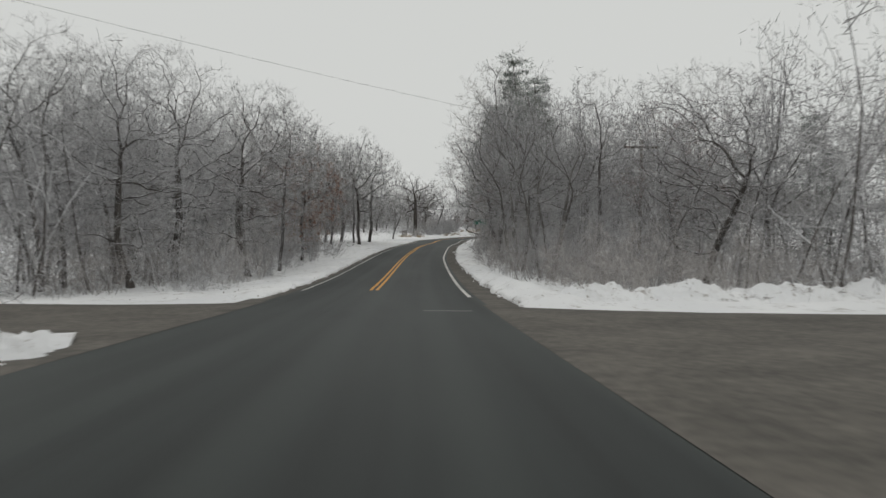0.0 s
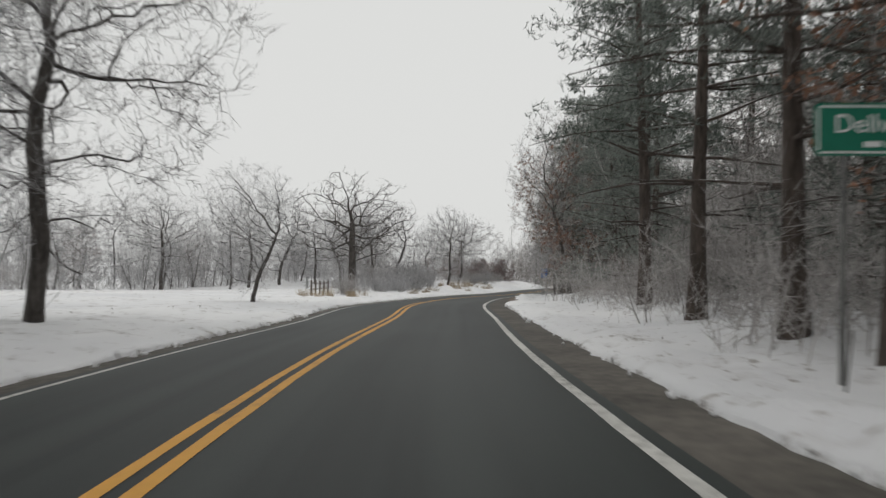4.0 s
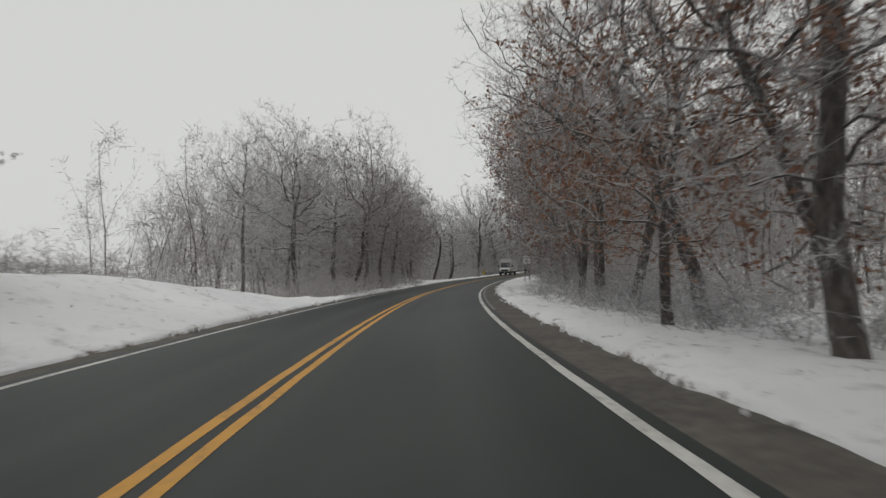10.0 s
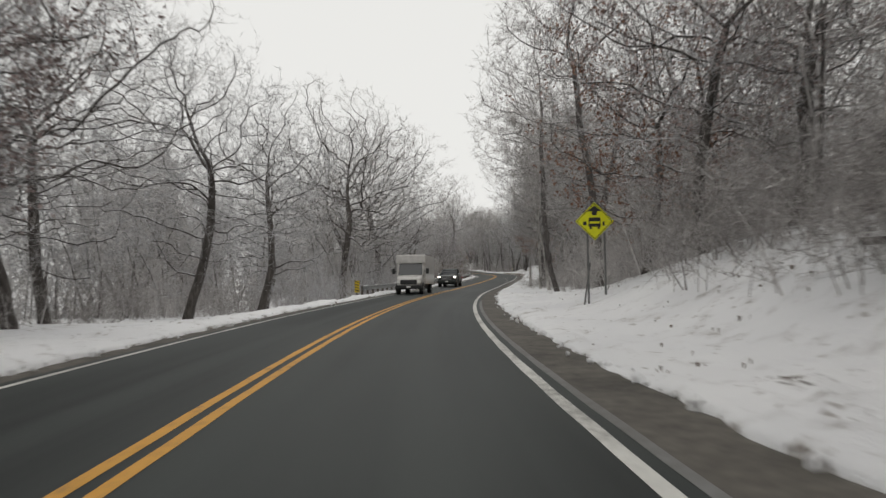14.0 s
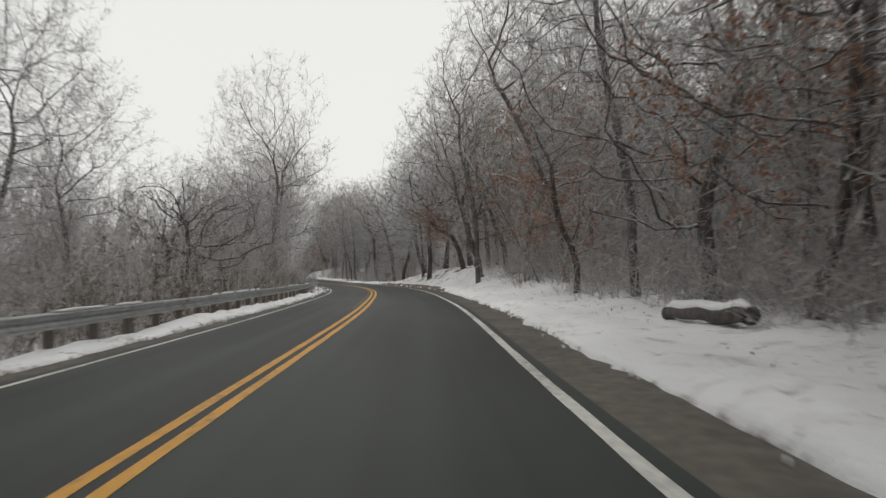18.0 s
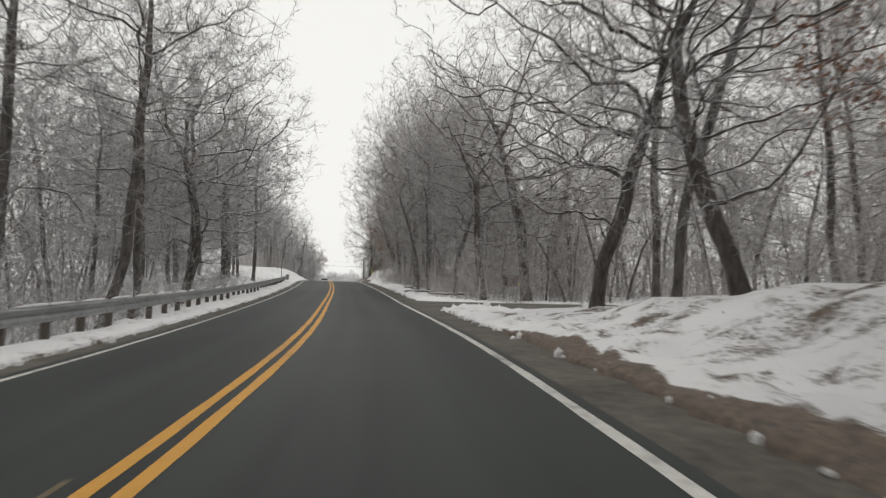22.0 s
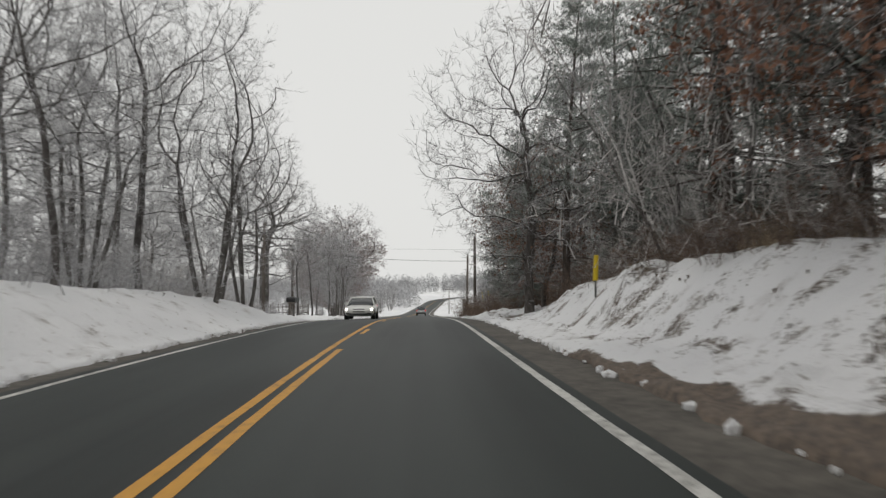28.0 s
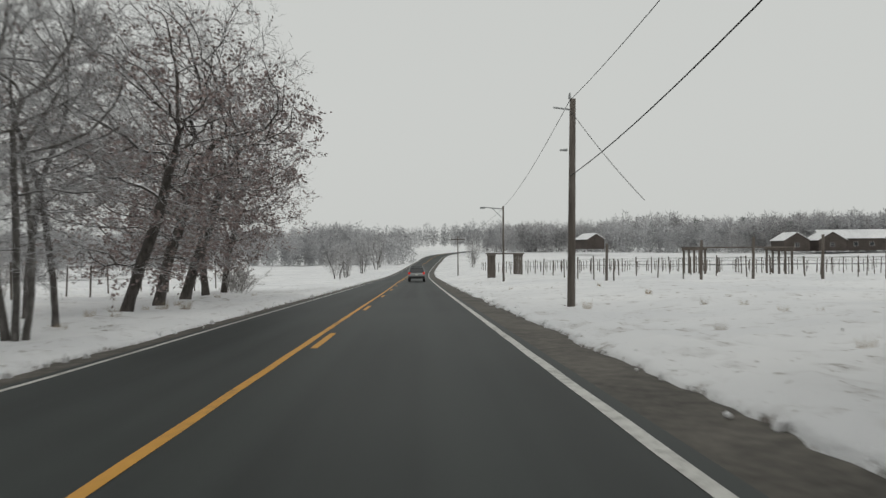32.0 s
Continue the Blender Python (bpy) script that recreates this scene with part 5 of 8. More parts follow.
# the bend
for key, s, d, k in (("oak", 186, 9.5, 0.95), ("bare", 192, 9.4, 1.0), ("bare", 197, 8.6, 0.95), ("bare", 200, 10.8, 0.95), ("bare", 206.3, 7.9, 0.9), ("oak", 213, 8.9, 0.95), ("rust", 209.2, 6.7, 0.78), ("bare", 216, 8.6, 0.85), ("oak", 221.6, 8.0, 0.9), ("bare", 203, 12.5, 0.9), ("oak", 214, 13, 0.95), ("rust", 178.4, 7.0, 0.34),
                     ("rust", 224.5, 9.4, 0.95), ("rust", 229, 7.6, 0.75), ("big_oak", 233.5, 10.0, 0.7), ("rust", 238, 8.8, 1.0), ("big_oak", 243.5, 8.8, 0.72), ("mauve", 249, 8.8, 0.85), ("mauve", 255, 9.8, 0.95), ("rust", 260, 9.4, 0.9), ("rust", 269, 8.8, 1.0),
                     ("dark", 266, 9.2, 1.0), ("mauve", 272, 10.0, 1.0), ("mauve", 278, 11.6, 1.0), ("mauve", 287.5, 8.6, 0.8), ("dark", 282, 9.8, 0.85), ("mauve", 297, 9.6, 0.8), ("dark", 285, 11.6, 1.05), ("rust", 290, 13.0, 0.9), ("dark", 296, 12.0, 1.0), ("mauve", 303, 12.6, 1.0), ("dark", 310, 12.0, 1.0),
                     ("mauve", 317, 10.8, 0.95), ("rust", 324, 10.4, 0.85), ("dark", 331, 10.0, 1.0), ("pine", 306, 17, 0.9), ("pine", 292, 18, 0.9), ("dark", 338, 10.5, 1.0)):
    plant(key, s, d, k * 1.14)
for key, s, d, k in (("rust", 189.5, 9.0, 0.52), ("sapling", 184, 8.0, 0.7), ("sapling", 187, 7.6, 0.6), ("brush", 182, 9.0, 0.7), ("brush", 186, 10.2, 0.8), ("brown_brush", 184, 10.6, 0.9), ("brush", 189, 11.0, 0.8)):
    plant(key, s, d, k)
undergrowth(178, 194, 12.5, False, 92, 0.8, 4.0)
undergrowth(206, 236, 12.0, True, 9, 0.5)
undergrowth(236, 262, 10.4, True, 91, 0.8)
undergrowth(224, 252, 9.0, True, 93, 0.45, 4.0)
undergrowth(236, 266, 14.0, False, 10, 1.1)
undergrowth(264, 340, 11.6, False, 11, 0.9)
undergrowth(276, 312, 9.4, False, 111, 0.55)
undergrowth(264, 340, 15.0, False, 12, 1.3)
undergrowth(256, 272, 10.2, False, 121, 0.75, 4.0)
undergrowth(288, 330, 10.4, False, 123, 0.9, 4.0)
stand([("dark", 2), ("mauve", 2), ("big_oak", 1)], 300, 334, 13, 18, 6, 124, (0.8, 1.0))
plant("leafy", 264, 9.8, 1.05)
plant("leafy", 270, 11.0, 1.0)
far_woods(238, 350, 19, seed=6, step=18)
far_woods(190, 240, 40, seed=62, step=19, pale=True)
far_woods(240, 350, 30, seed=61, step=20, scale=1.1)
for key, s, d, k in (("oak", 256, -7.6, 0.88), ("bare", 252, -9.5, 0.75), ("dark", 261, -9.5, 0.85), ("mauve", 266, -5.9, 1.0), ("mauve", 264.5, -6.8, 1.05), ("dark", 272, -6.4, 0.9), ("mauve", 279, -5.9, 0.9), ("mauve", 284.5, -6.0, 0.9), ("mauve", 286, -8.6, 1.0),
                     ("mauve", 292, -7.6, 0.95), ("dark", 299, -9.0, 1.0), ("mauve", 311, -10.2, 1.25), ("big_oak", 307, -12.5, 0.9), ("big_oak", 316, -10.5, 0.85), ("oak", 328, -9.8, 1.1), ("oak", 338, -9.6, 1.1), ("oak", 322, -13, 1.1), ("dark", 320, -15, 0.95), ("oak", 346, -12, 1.0)):
    plant(key, s, d, k * 0.92)
for s, d, k in ((304, -9.6, 0.9), (307.5, -8.2, 0.8), (301, -11.5, 0.85)):
    plant("leafy", s, d, k)
undergrowth(252, 290, -10.5, False, 13, 0.7)
undergrowth(300, 345, -12.0, False, 14, 1.0)
far_woods(294, 350, -19, seed=7, step=18)
far_woods(268, 300, -17, seed=75, step=15, scale=0.9, stray=1.0)
undergrowth(256, 300, -8.6, False, 131, 1.1)
undergrowth(250, 292, -6.2, False, 132, 0.6, 4.0)
far_woods(290, 350, -31, seed=73, pale=True)
# guard rail stretch
for key, s, d, k in (("big_oak", 356, -8.6, 0.9), ("oak", 364, -9.5, 1.1), ("big_oak", 375, -10.0, 0.95), ("big_oak", 372, -13.0, 0.9), ("dark", 375, -9.6, 0.9), ("clump", 383, -9.0, 0.9), ("dead_oak", 407, -8.2, 0.5), ("bare", 392, -9.5, 0.75), ("dark", 397, -11, 0.62), ("dark", 400, -9.6, 0.5), ("oak", 409, -8.6, 0.5),
                     ("dark", 417, -9.5, 0.45), ("mauve", 424, -8.6, 0.6), ("clump", 431, -9.0, 0.8), ("dark", 438, -7.8, 0.95), ("dark", 446, -8.8, 1.0), ("oak", 452, -8.0, 0.9), ("bare", 460, -8.6, 1.0), ("dark", 467, -8.0, 1.0),
                     ("bare", 474, -8.8, 1.0), ("dark", 480, -7.6, 1.0), ("bare", 487, -8.2, 0.95), ("oak", 494, -7.8, 1.0), ("bare", 501, -8.8, 1.0), ("oak", 513.5, -8.6, 0.95), ("bare", 522.5, -7.2, 0.95), ("bare", 506, -13, 0.9), ("oak", 515, -12.5, 0.9), ("bare", 529, -9.2, 0.88), ("bare", 536, -10.6, 0.85), ("oak", 543, -17, 0.8), ("oak", 548, -22, 0.8), ("bare", 541, -17, 0.8), ("oak", 561, -19, 0.7), ("bare", 553, -20, 0.7)):
    plant(key, s, d, k * 1.14, lean=4 if d < 0 and s > 430 else 0, turn=None)
undergrowth(340, 392, -7.4, True, 15, 1.2)
undergrowth(392, 438, -7.4, False, 151, 1.35, 4.0)
undergrowth(438, 475, -7.4, True, 152, 1.2)
dry_weeds(394, 436, -6.8, 7, 1.0, 4.0)
undergrowth(340, 450, -11.0, False, 16, 1.4)
undergrowth(470, 520, -8.5, True, 17, 0.6)
undergrowth(532, 560, -18, True, 171, 0.6)
far_woods(474, 536, -17, pale=True, seed=172, step=17, scale=0.85, stray=1.5)
stand([("bare", 2), ("oak", 2)], 474, 520, -11, -15, 5, 173, (0.75, 0.95))
far_woods(345, 392, -17, seed=8, step=18)
far_woods(396, 446, -15, seed=85, step=13, scale=0.62, stray=2.0)
far_woods(450, 500, -17, seed=86, step=18)
far_woods(345, 470, -28, seed=82, step=20, pale=True)
for key, s, d, k in (("dark", 346, 9.0, 1.0), ("birch", 352, 8.6, 0.95), ("birch", 357, 8.0, 1.0), ("birch", 360, 10.2, 1.0), ("dark", 363, 8.2, 1.0), ("birch", 367, 9.4, 0.9), ("dark", 372, 8.4, 1.05), ("oak", 379, 8.6, 1.0), ("big_oak", 385, 10.5, 0.9),
                     ("rust", 390, 10.5, 0.9), ("oak", 396, 11.0, 1.0), ("dark", 402, 10.4, 1.05), ("rust", 408, 9.6, 0.85), ("dark", 414, 10.6, 1.05), ("dark", 421, 9.8, 1.0), ("rust", 427, 12, 1.0), ("dark", 431, 8.2, 1.05), ("dark", 438, 10.5, 1.1), ("big_oak", 434, 9.0, 0.78), ("rust", 433.5, 11, 1.1), ("dark", 443, 10.4, 1.0), ("dark", 448, 11, 1.05),
                     ("mauve", 441, 12.0, 1.0), ("oak", 453, 7.6, 0.95), ("bare", 458, 7.8, 0.95), ("dark", 451, 12, 0.9), ("oak", 458, 10.4, 0.9), ("dark", 462, 11.6, 1.05), ("rust", 466, 14.0, 0.9), ("oak", 471, 11.0, 1.0), ("dark", 477, 12.0, 1.05), ("dark", 483, 14.0, 1.0)):
    plant(key, s, d, k * 1.14, lean=3)
undergrowth(340, 432, 10.6, False, 18, 0.8)
undergrowth(357, 378, 8.6, False, 181, 0.4, 6.0)
undergrowth(340, 480, 14.0, False, 19, 1.1)
undergrowth(384, 440, 12.0, False, 182, 0.9, 5.0)
far_woods(376, 436, 16, seed=87, step=13, scale=0.95, stray=1.5)
plant("big_oak", 477, 9.2, 0.85)


def bent_oak(s, d):
    """An oak whose trunk leans out and bows over towards the road, with rusty leaves on its hanging crown."""
    rng = np.random.default_rng(311)
    o = thing("oak_tree", Matrix.Translation(at(s, d)) @ pose(0, 0, 0, 0, 0, heading(s)), "bent dark oak bowed over the snow bank with rust-brown leaves", "tree")
    path = np.array([(0.15, 0, -0.4), (0.0, 0, 0.3), (-0.25, 0, 1.4), (-0.55, 0.1, 2.5), (-0.95, 0.2, 3.5), (-1.35, 0.3, 4.15), (-1.9, 0.45, 4.5), (-2.6, 0.6, 4.7), (-3.4, 0.8, 5.3), (-4.0, 1.0, 6.1), (-4.4, 1.1, 7.0)])
    path = path * 0.8
    trunk, crown, leaf = Shape(), Shape(), Shape()
    trunk.add(*tube(path, [0.31, 0.27, 0.24, 0.225, 0.215, 0.205, 0.18, 0.15, 0.11, 0.07, 0.03], 10))
    roots, tips = [], []
    for k in range(26):
        p, w = along(path, 0.5 + 0.5 * (k + rng.random()) / 26)
        lp = branch_path(rng, p, aside(rng, w, 65) + np.array([-0.2, 0, 0.35]), rng.uniform(1.0, 2.6), 5, 0.22, 0.02)
        trunk.add(*tube(lp, 0.05 * (1 - 0.8 * np.linspace(0, 1, 6)), 5))
        for j in range(16):
            q, w2 = along(lp, rng.uniform(0.25, 1.0))
            sp = branch_path(rng, q, aside(rng, w2, 48), rng.uniform(0.4, 1.0), 3, 0.2, -0.02)
            crown.ribbon(sp, 0.022, rng)
            roots += [sp[1], sp[2], sp[3]]
            tips += [sp[i] + rng.normal(size=3) * 0.28 for i in (1, 2, 3)]
    crown.slivers(roots, tips, 0.016, rng)
    pick = rng.integers(0, len(tips), 2600)
    leaf.leaves(np.array(tips)[pick] + rng.normal(size=(2600, 3)) * 0.16, 0.085, rng)
    for name, shape, material, smooth in (("trunk", trunk, BARK, True), ("crown", crown, BROWN_TWIG, False), ("dry_leaves", leaf, RUST_LEAF, False)):
        new(name, shape.mesh(name, material, smooth)).parent = o


bent_oak(445.4, 9.7)


def broken_snag(s, d):
    """A dead trunk snapped off at head height, its splintered top pale."""
    o = thing("tree_snag", Matrix.Translation(at(s, d)) @ pose(0, 0, 0, 0, 2, 40), "dead pale trunk snapped off with a splintered top", "snag")
    stem = Shape()
    stem.add(*tube(np.array([(0, 0, -0.3), (0.02, 0, 0.4), (-0.03, 0.02, 1.1), (0.02, 0.03, 1.7), (0.05, 0.02, 2.05)]), [0.16, 0.13, 0.115, 0.11, 0.10], 10))
    new("trunk", stem.mesh("trunk", BARK_BIRCH, True)).parent = o
    for k in range(6):
        a = k * 1.05
        part("splinter", rodded((0.05 + 0.06 * math.cos(a), 0.02 + 0.06 * math.sin(a), 1.95), (0.05 + 0.08 * math.cos(a), 0.02 + 0.07 * math.sin(a), 2.25 + 0.16 * math.sin(2.3 * k)), 0.04, 0.006, 5), BARK_BIRCH, o)


broken_snag(367.5, 7.0)
far_woods(345, 500, 20, seed=9, step=17)
stand([("dark", 3), ("mauve", 1), ("oak", 1)], 348, 432, 12, 17, 16, 95, (0.85, 1.1))
far_woods(340, 480, 30, seed=92, step=19, scale=1.15)
# straight towards the farm
for key, s, d, k in (("oak", 500, 9.7, 0.95), ("big_oak", 503, 13.4, 1.05), ("big_oak", 512, 18.0, 1.0), ("dark", 504.4, 6.0, 0.6), ("bare", 506, 7.0, 0.7), ("dark", 505.5, 8.8, 0.8), ("dark", 511, 7.6, 0.95), ("dark", 515, 9.0, 1.0), ("dark", 519, 7.4, 0.95), ("bare", 523, 8.4, 1.0), ("dark", 528, 7.8, 1.0),
                     ("dark", 533, 9.4, 1.0), ("bare", 538, 7.8, 0.95), ("dark", 543, 9.0, 1.0), ("dark", 549, 8.6, 0.95), ("dark", 556, 10.5, 1.0), ("dark", 508, 11.5, 0.95), ("bare", 514, 12, 0.95), ("dark", 526, 12.5, 1.0), ("dark", 531, 11.5, 1.05), ("big_oak", 536, 12.5, 0.8), ("dark", 541, 12, 1.0), ("dark", 546, 12.5, 1.0), ("big_oak", 562, 9.4, 0.85), ("pine", 568, 10.5, 0.9), ("rust", 571, 10.0, 1.0), ("rust", 577, 11.0, 0.9), ("rust", 574, 12.5, 1.1), ("pine", 576, 13.5, 1.0), ("pine", 583, 11.5, 0.95), ("spruce", 570, 13.5, 1.1), ("rust", 567, 9.6, 0.95), ("pine", 587, 12.5, 0.95), ("spruce", 575, 14, 1.1), ("spruce", 581, 14.5, 1.1), ("spruce", 587, 16, 1.1), ("dark", 569, 12.5, 1.0), ("pine", 573, 11.5, 0.95), ("brown_brush", 584, 8.4, 0.4), ("brown_brush", 586.5, 9.2, 0.5), ("brown_brush", 581.5, 8.6, 0.4), ("brown_brush", 578, 9.0, 0.45),
                     ("spruce", 584, 14, 0.8), ("oak", 596.4, 7.2, 0.95), ("pine", 597, 9.0, 0.80), ("pine", 603, 13.0, 0.95), ("spruce", 599.5, 15, 0.95), ("spruce", 603, 14.5, 0.95), ("rust", 599.4, 8.4, 0.72), ("pine", 606, 12, 0.85), ("spruce", 607, 15.5, 0.95), ("rust", 604.5, 10.5, 0.6), ("spruce", 596.5, 13, 0.75), ("spruce", 597, 16.0, 1.0), ("spruce", 592, 19.0, 1.0), ("thin_spruce", 616.5, 9.0, 0.8), ("thin_spruce", 609.5, 8.8, 0.9), ("thin_spruce", 622.5, 11.0, 0.8), ("thin_spruce", 614.0, 9.6, 0.95),
                     ("thin_spruce", 611.5, 9.4, 0.8), ("thin_spruce", 608.5, 10.0, 0.9), ("dark", 617.5, 10, 0.6), ("dark", 612, 10.5, 0.6), ("dark", 620.5, 11, 0.55),
                     ("thin_spruce", 625, 8.7, 0.5), ("thin_spruce", 621.5, 8.4, 0.8), ("dark", 615, 8.6, 0.55), ("dark", 622.5, 9.6, 0.5)):
    plant(key, s, d, k * 1.14)
undergrowth(496, 552, 8.2, False, 20, 1.0)
undergrowth(496, 560, 11.4, False, 21, 1.3)
undergrowth(562, 588, 11.0, False, 22, 0.9)
undergrowth(611, 626, 9.2, False, 23, 0.9, 4.0)
undergrowth(611, 624, 7.2, False, 231, 0.7, 5.0)
undergrowth(612, 625, 8.0, False, 232, 0.9, 5.0)
far_woods(474, 512, 38, seed=97, step=8, scale=1.1, stray=2.0)
stand([("dark", 3), ("big_oak", 1), ("oak", 1)], 499, 516, 17, 32, 6, 971, (0.85, 1.05))
stand([("dark", 3), ("oak", 1)], 471, 483, 13, 32, 7, 972, (0.85, 1.05))
undergrowth(497, 514, 16, False, 973, 1.2)
undergrowth(497, 514, 24, False, 974, 1.4)
undergrowth(597, 624, 12.5, False, 24, 1.5, 4.0)
undergrowth(612, 626, 10.2, False, 241, 1.3, 4.0)
dry_weeds(609, 624, 7.4, 1, 0.5, 3.0)
dry_weeds(609, 620, 6.6, 2, 0.32, 3.0)
dry_weeds(611, 624, 8.6, 3, 0.8, 3.0)
dry_weeds(611, 618, 6.1, 8, 0.5, 2.0)
dry_weeds(574, 590, 8.6, 4, 0.35, 3.0)
dry_weeds(574, 590, 10.0, 5, 0.5, 3.0)
dry_weeds(597, 610, 9.8, 6, 0.5, 3.0)
far_woods(606, 622, 16, seed=104, step=12, scale=0.8, stray=1.0)
far_woods(498, 582, 16, seed=10, step=17)
far_woods(498, 585, 27, seed=102, step=19, scale=1.15)
far_woods(600, 622, 15, seed=103, step=16)
for key, s, d, k in (("oak", 524, -9.5, 0.95), ("oak", 549, -12.6, 0.88), ("oak", 556, -14.6, 0.75), ("bare", 529, -13, 0.85), ("clump", 560, -8.5, 0.6), ("clump", 566, -7.6, 0.75), ("clump", 575, -8.8, 0.62), ("bare", 580, -7.6, 0.62), ("clump", 584, -8.6, 0.7),
                     ("bare", 586, -7.6, 0.72), ("clump", 589, -6.2, 0.8), ("clump", 594, -6.0, 0.7), ("clump", 598, -8.6, 0.75), ("bare", 592, -11, 0.75), ("oak", 596, -14.5, 0.7), ("bare", 585, -12.5, 0.75), ("clump", 574, -10.2, 0.85), ("clump", 582, -10.5, 0.8), ("oak", 605, -8.6, 0.42)):
    plant(key, s, d, k * 1.14)
undergrowth(556, 595, -8.4, True, 25, 0.8)
undergrowth(556, 598, -11.0, True, 26, 1.0)
undergrowth(586, 604, -15.0, True, 261, 1.0)
plant("willow", 623, -11.2, 0.95, 30)
for key, s, d, k in (("oak", 608, -15.5, 0.62), ("clump", 611, -17.5, 0.7), ("bare", 614, -15, 0.6), ("oak", 616, -19, 0.7), ("clump", 606.5, -19, 0.7), ("mauve", 620, -16, 0.6), ("bare", 611, -22, 0.7), ("brush", 608, -10.4, 0.55), ("brush", 611, -11.0, 0.5), ("brown_brush", 609, -12.2, 0.6)):
    plant(key, s, d, k)
undergrowth(606, 622, -14.0, True, 271, 0.7, 4.0)
undergrowth(606, 618, -11.0, True, 272, 0.45, 4.0)
far_woods(604, 630, -27, pale=True, seed=273, step=14, scale=0.55, stray=1.0)
for key, s, d, k in (("bare", 623.2, -7.3, 0.55), ("clump", 627, -5.3, 0.62), ("bare", 629.5, -6.6, 0.50), ("bare", 632, -6.2, 0.54), ("clump", 635, -6.6, 0.75), ("bare", 638, -7.2, 0.58), ("bare", 621, -8.2, 0.46), 
                     ("bare", 641, -9.4, 0.66), ("sapling", 634, -9.4, 0.8)):
    plant(key, s, d, k)
for s, d, k in ((644, -7.8, 0.95), (650, -8.8, 1.15), (656, -9.6, 1.22), (662, -10.2, 1.1), (669, -11.0, 1.0)):
    plant("leafy", s, d, k, tall=0.82)
for key, s, d, k in (("brush", 637, -8.6, 0.4), ("brush", 632, -7.8, 0.4), ("brown_brush", 623, -8.4, 0.7), ("brown_brush", 669, -10, 1.0), ("brown_brush", 672, -11, 1.0)):
    plant(key, s, d, k)
plant("mauve", 640, 20.5, 0.6)
undergrowth(600, 660, -22.0, False, 27, 0.9)
# the far slopes round the farm
for row, (dist, pale) in enumerate(((850, True), (890, False), (935, True))):
    rng = random.Random(400 + row)
    for j in range(-19, 30):
        d = j * 13.0 + rng.uniform(-5, 5)
        if abs(d - 8) < 12 and row < 2:
            continue
        ob = new("far_woods", (HILL_DARK if d > 25 and rng.random() < 0.7 else HILL)[rng.randrange(3)])
        k = rng.uniform(0.62, 0.85) * (1.6 if d > 90 else 1.25 if d > 22 else 1.0)
        bulge = 0.0005 * d * d * 0.6 - (115.0 if d > 22 else 0.0)
        ob.matrix_world = Matrix.Translation(at(dist - bulge, d, 0.2 + row * 2.0)) @ pose(0, 0, 0, 0, 0, heading(dist) + rng.uniform(-15, 15)) @ Matrix.Diagonal((k, k, k, 1))
        tagged(ob, "distant leafless woods, grey with rime and painted-in haze", "woods", "", "stuff")
for s, d, k in ((742, -11, 0.42), (750, -13, 0.5), (759, -12, 0.55), (768, -12.5, 0.6), (778, -14, 0.6), (790, -12, 0.7), (802, -13, 0.7), (814, -11, 0.8), (800, 14, 0.6), (826, 15, 0.8), (830, -12, 0.8)):
    plant("clump" if k > 0.5 else "oak", s, d, k)
for k in range(9):
    plant("spruce", 985 + 3 * k, 95 + 22 * k, 1.0 + 0.08 * (k % 3))
far_woods(640, 800, -70, pale=True, seed=12, scale=0.6)


# ---- signs ----
def face_on(s, d, turn=0.0, dz=0.0):
    """Stands a thing at the roadside so that its -y side meets northbound traffic."""
    return Matrix.Translation(at(s, d, dz)) @ pose(0, 0, 0, 0, 0, heading(s) + turn)


def post(parent, x, top, y=0.03, lean=0.0, w=0.03):
    bm = boxed(x - w, x + w, y, y + 2 * w, -0.4, top)
    bmesh.ops.transform(bm, matrix=pose(0, 0, 0, 0, lean, 0), verts=bm.verts[:])
    return part("post", bm, POST_STEEL, parent)


def town_sign():
    o = thing("town_sign", face_on(94.5, 7.55, -4), "green town-name sign with white letters on two posts", "sign")
    part("panel", plated(rounded(1.76, 0.66, 0.06, 0, 3.15), 0.012), SIGN_GREEN, o)
    bm = bmesh.new()
    for x0, x1, z0, z1 in ((-0.82, 0.82, 3.425, 3.447), (-0.82, 0.82, 2.853, 2.875), (-0.845, -0.823, 2.89, 3.41), (0.823, 0.845, 2.89, 3.41)):
        box(bm, x0, x1, -0.004, 0.0, z0, z1)
    part("border", bm, SIGN_WHITE, o, "thin white border")
    lettering("Dellwood", 0.325, (0, -0.005, 3.21), SIGN_WHITE, o)
    part("lower_line", boxed(-0.29, -0.08, -0.004, 0, 2.93, 3.00), SIGN_WHITE, o, "short white bar of small writing")
    part("lower_line", boxed(-0.02, 0.29, -0.004, 0, 2.93, 3.00), SIGN_WHITE, o, "short white bar of small writing")
    post(o, -0.54, 3.36, 0.014, 0.6)
    post(o, 0.54, 3.36, 0.014)
    st = thing("stake", face_on(94, 6.7), "thin dark stake leaning in the snow", "stake")
    part("rod", rodded((0, 0, -0.3), (0.12, 0, 0.75), 0.02, 0.015), POST_STEEL, st)


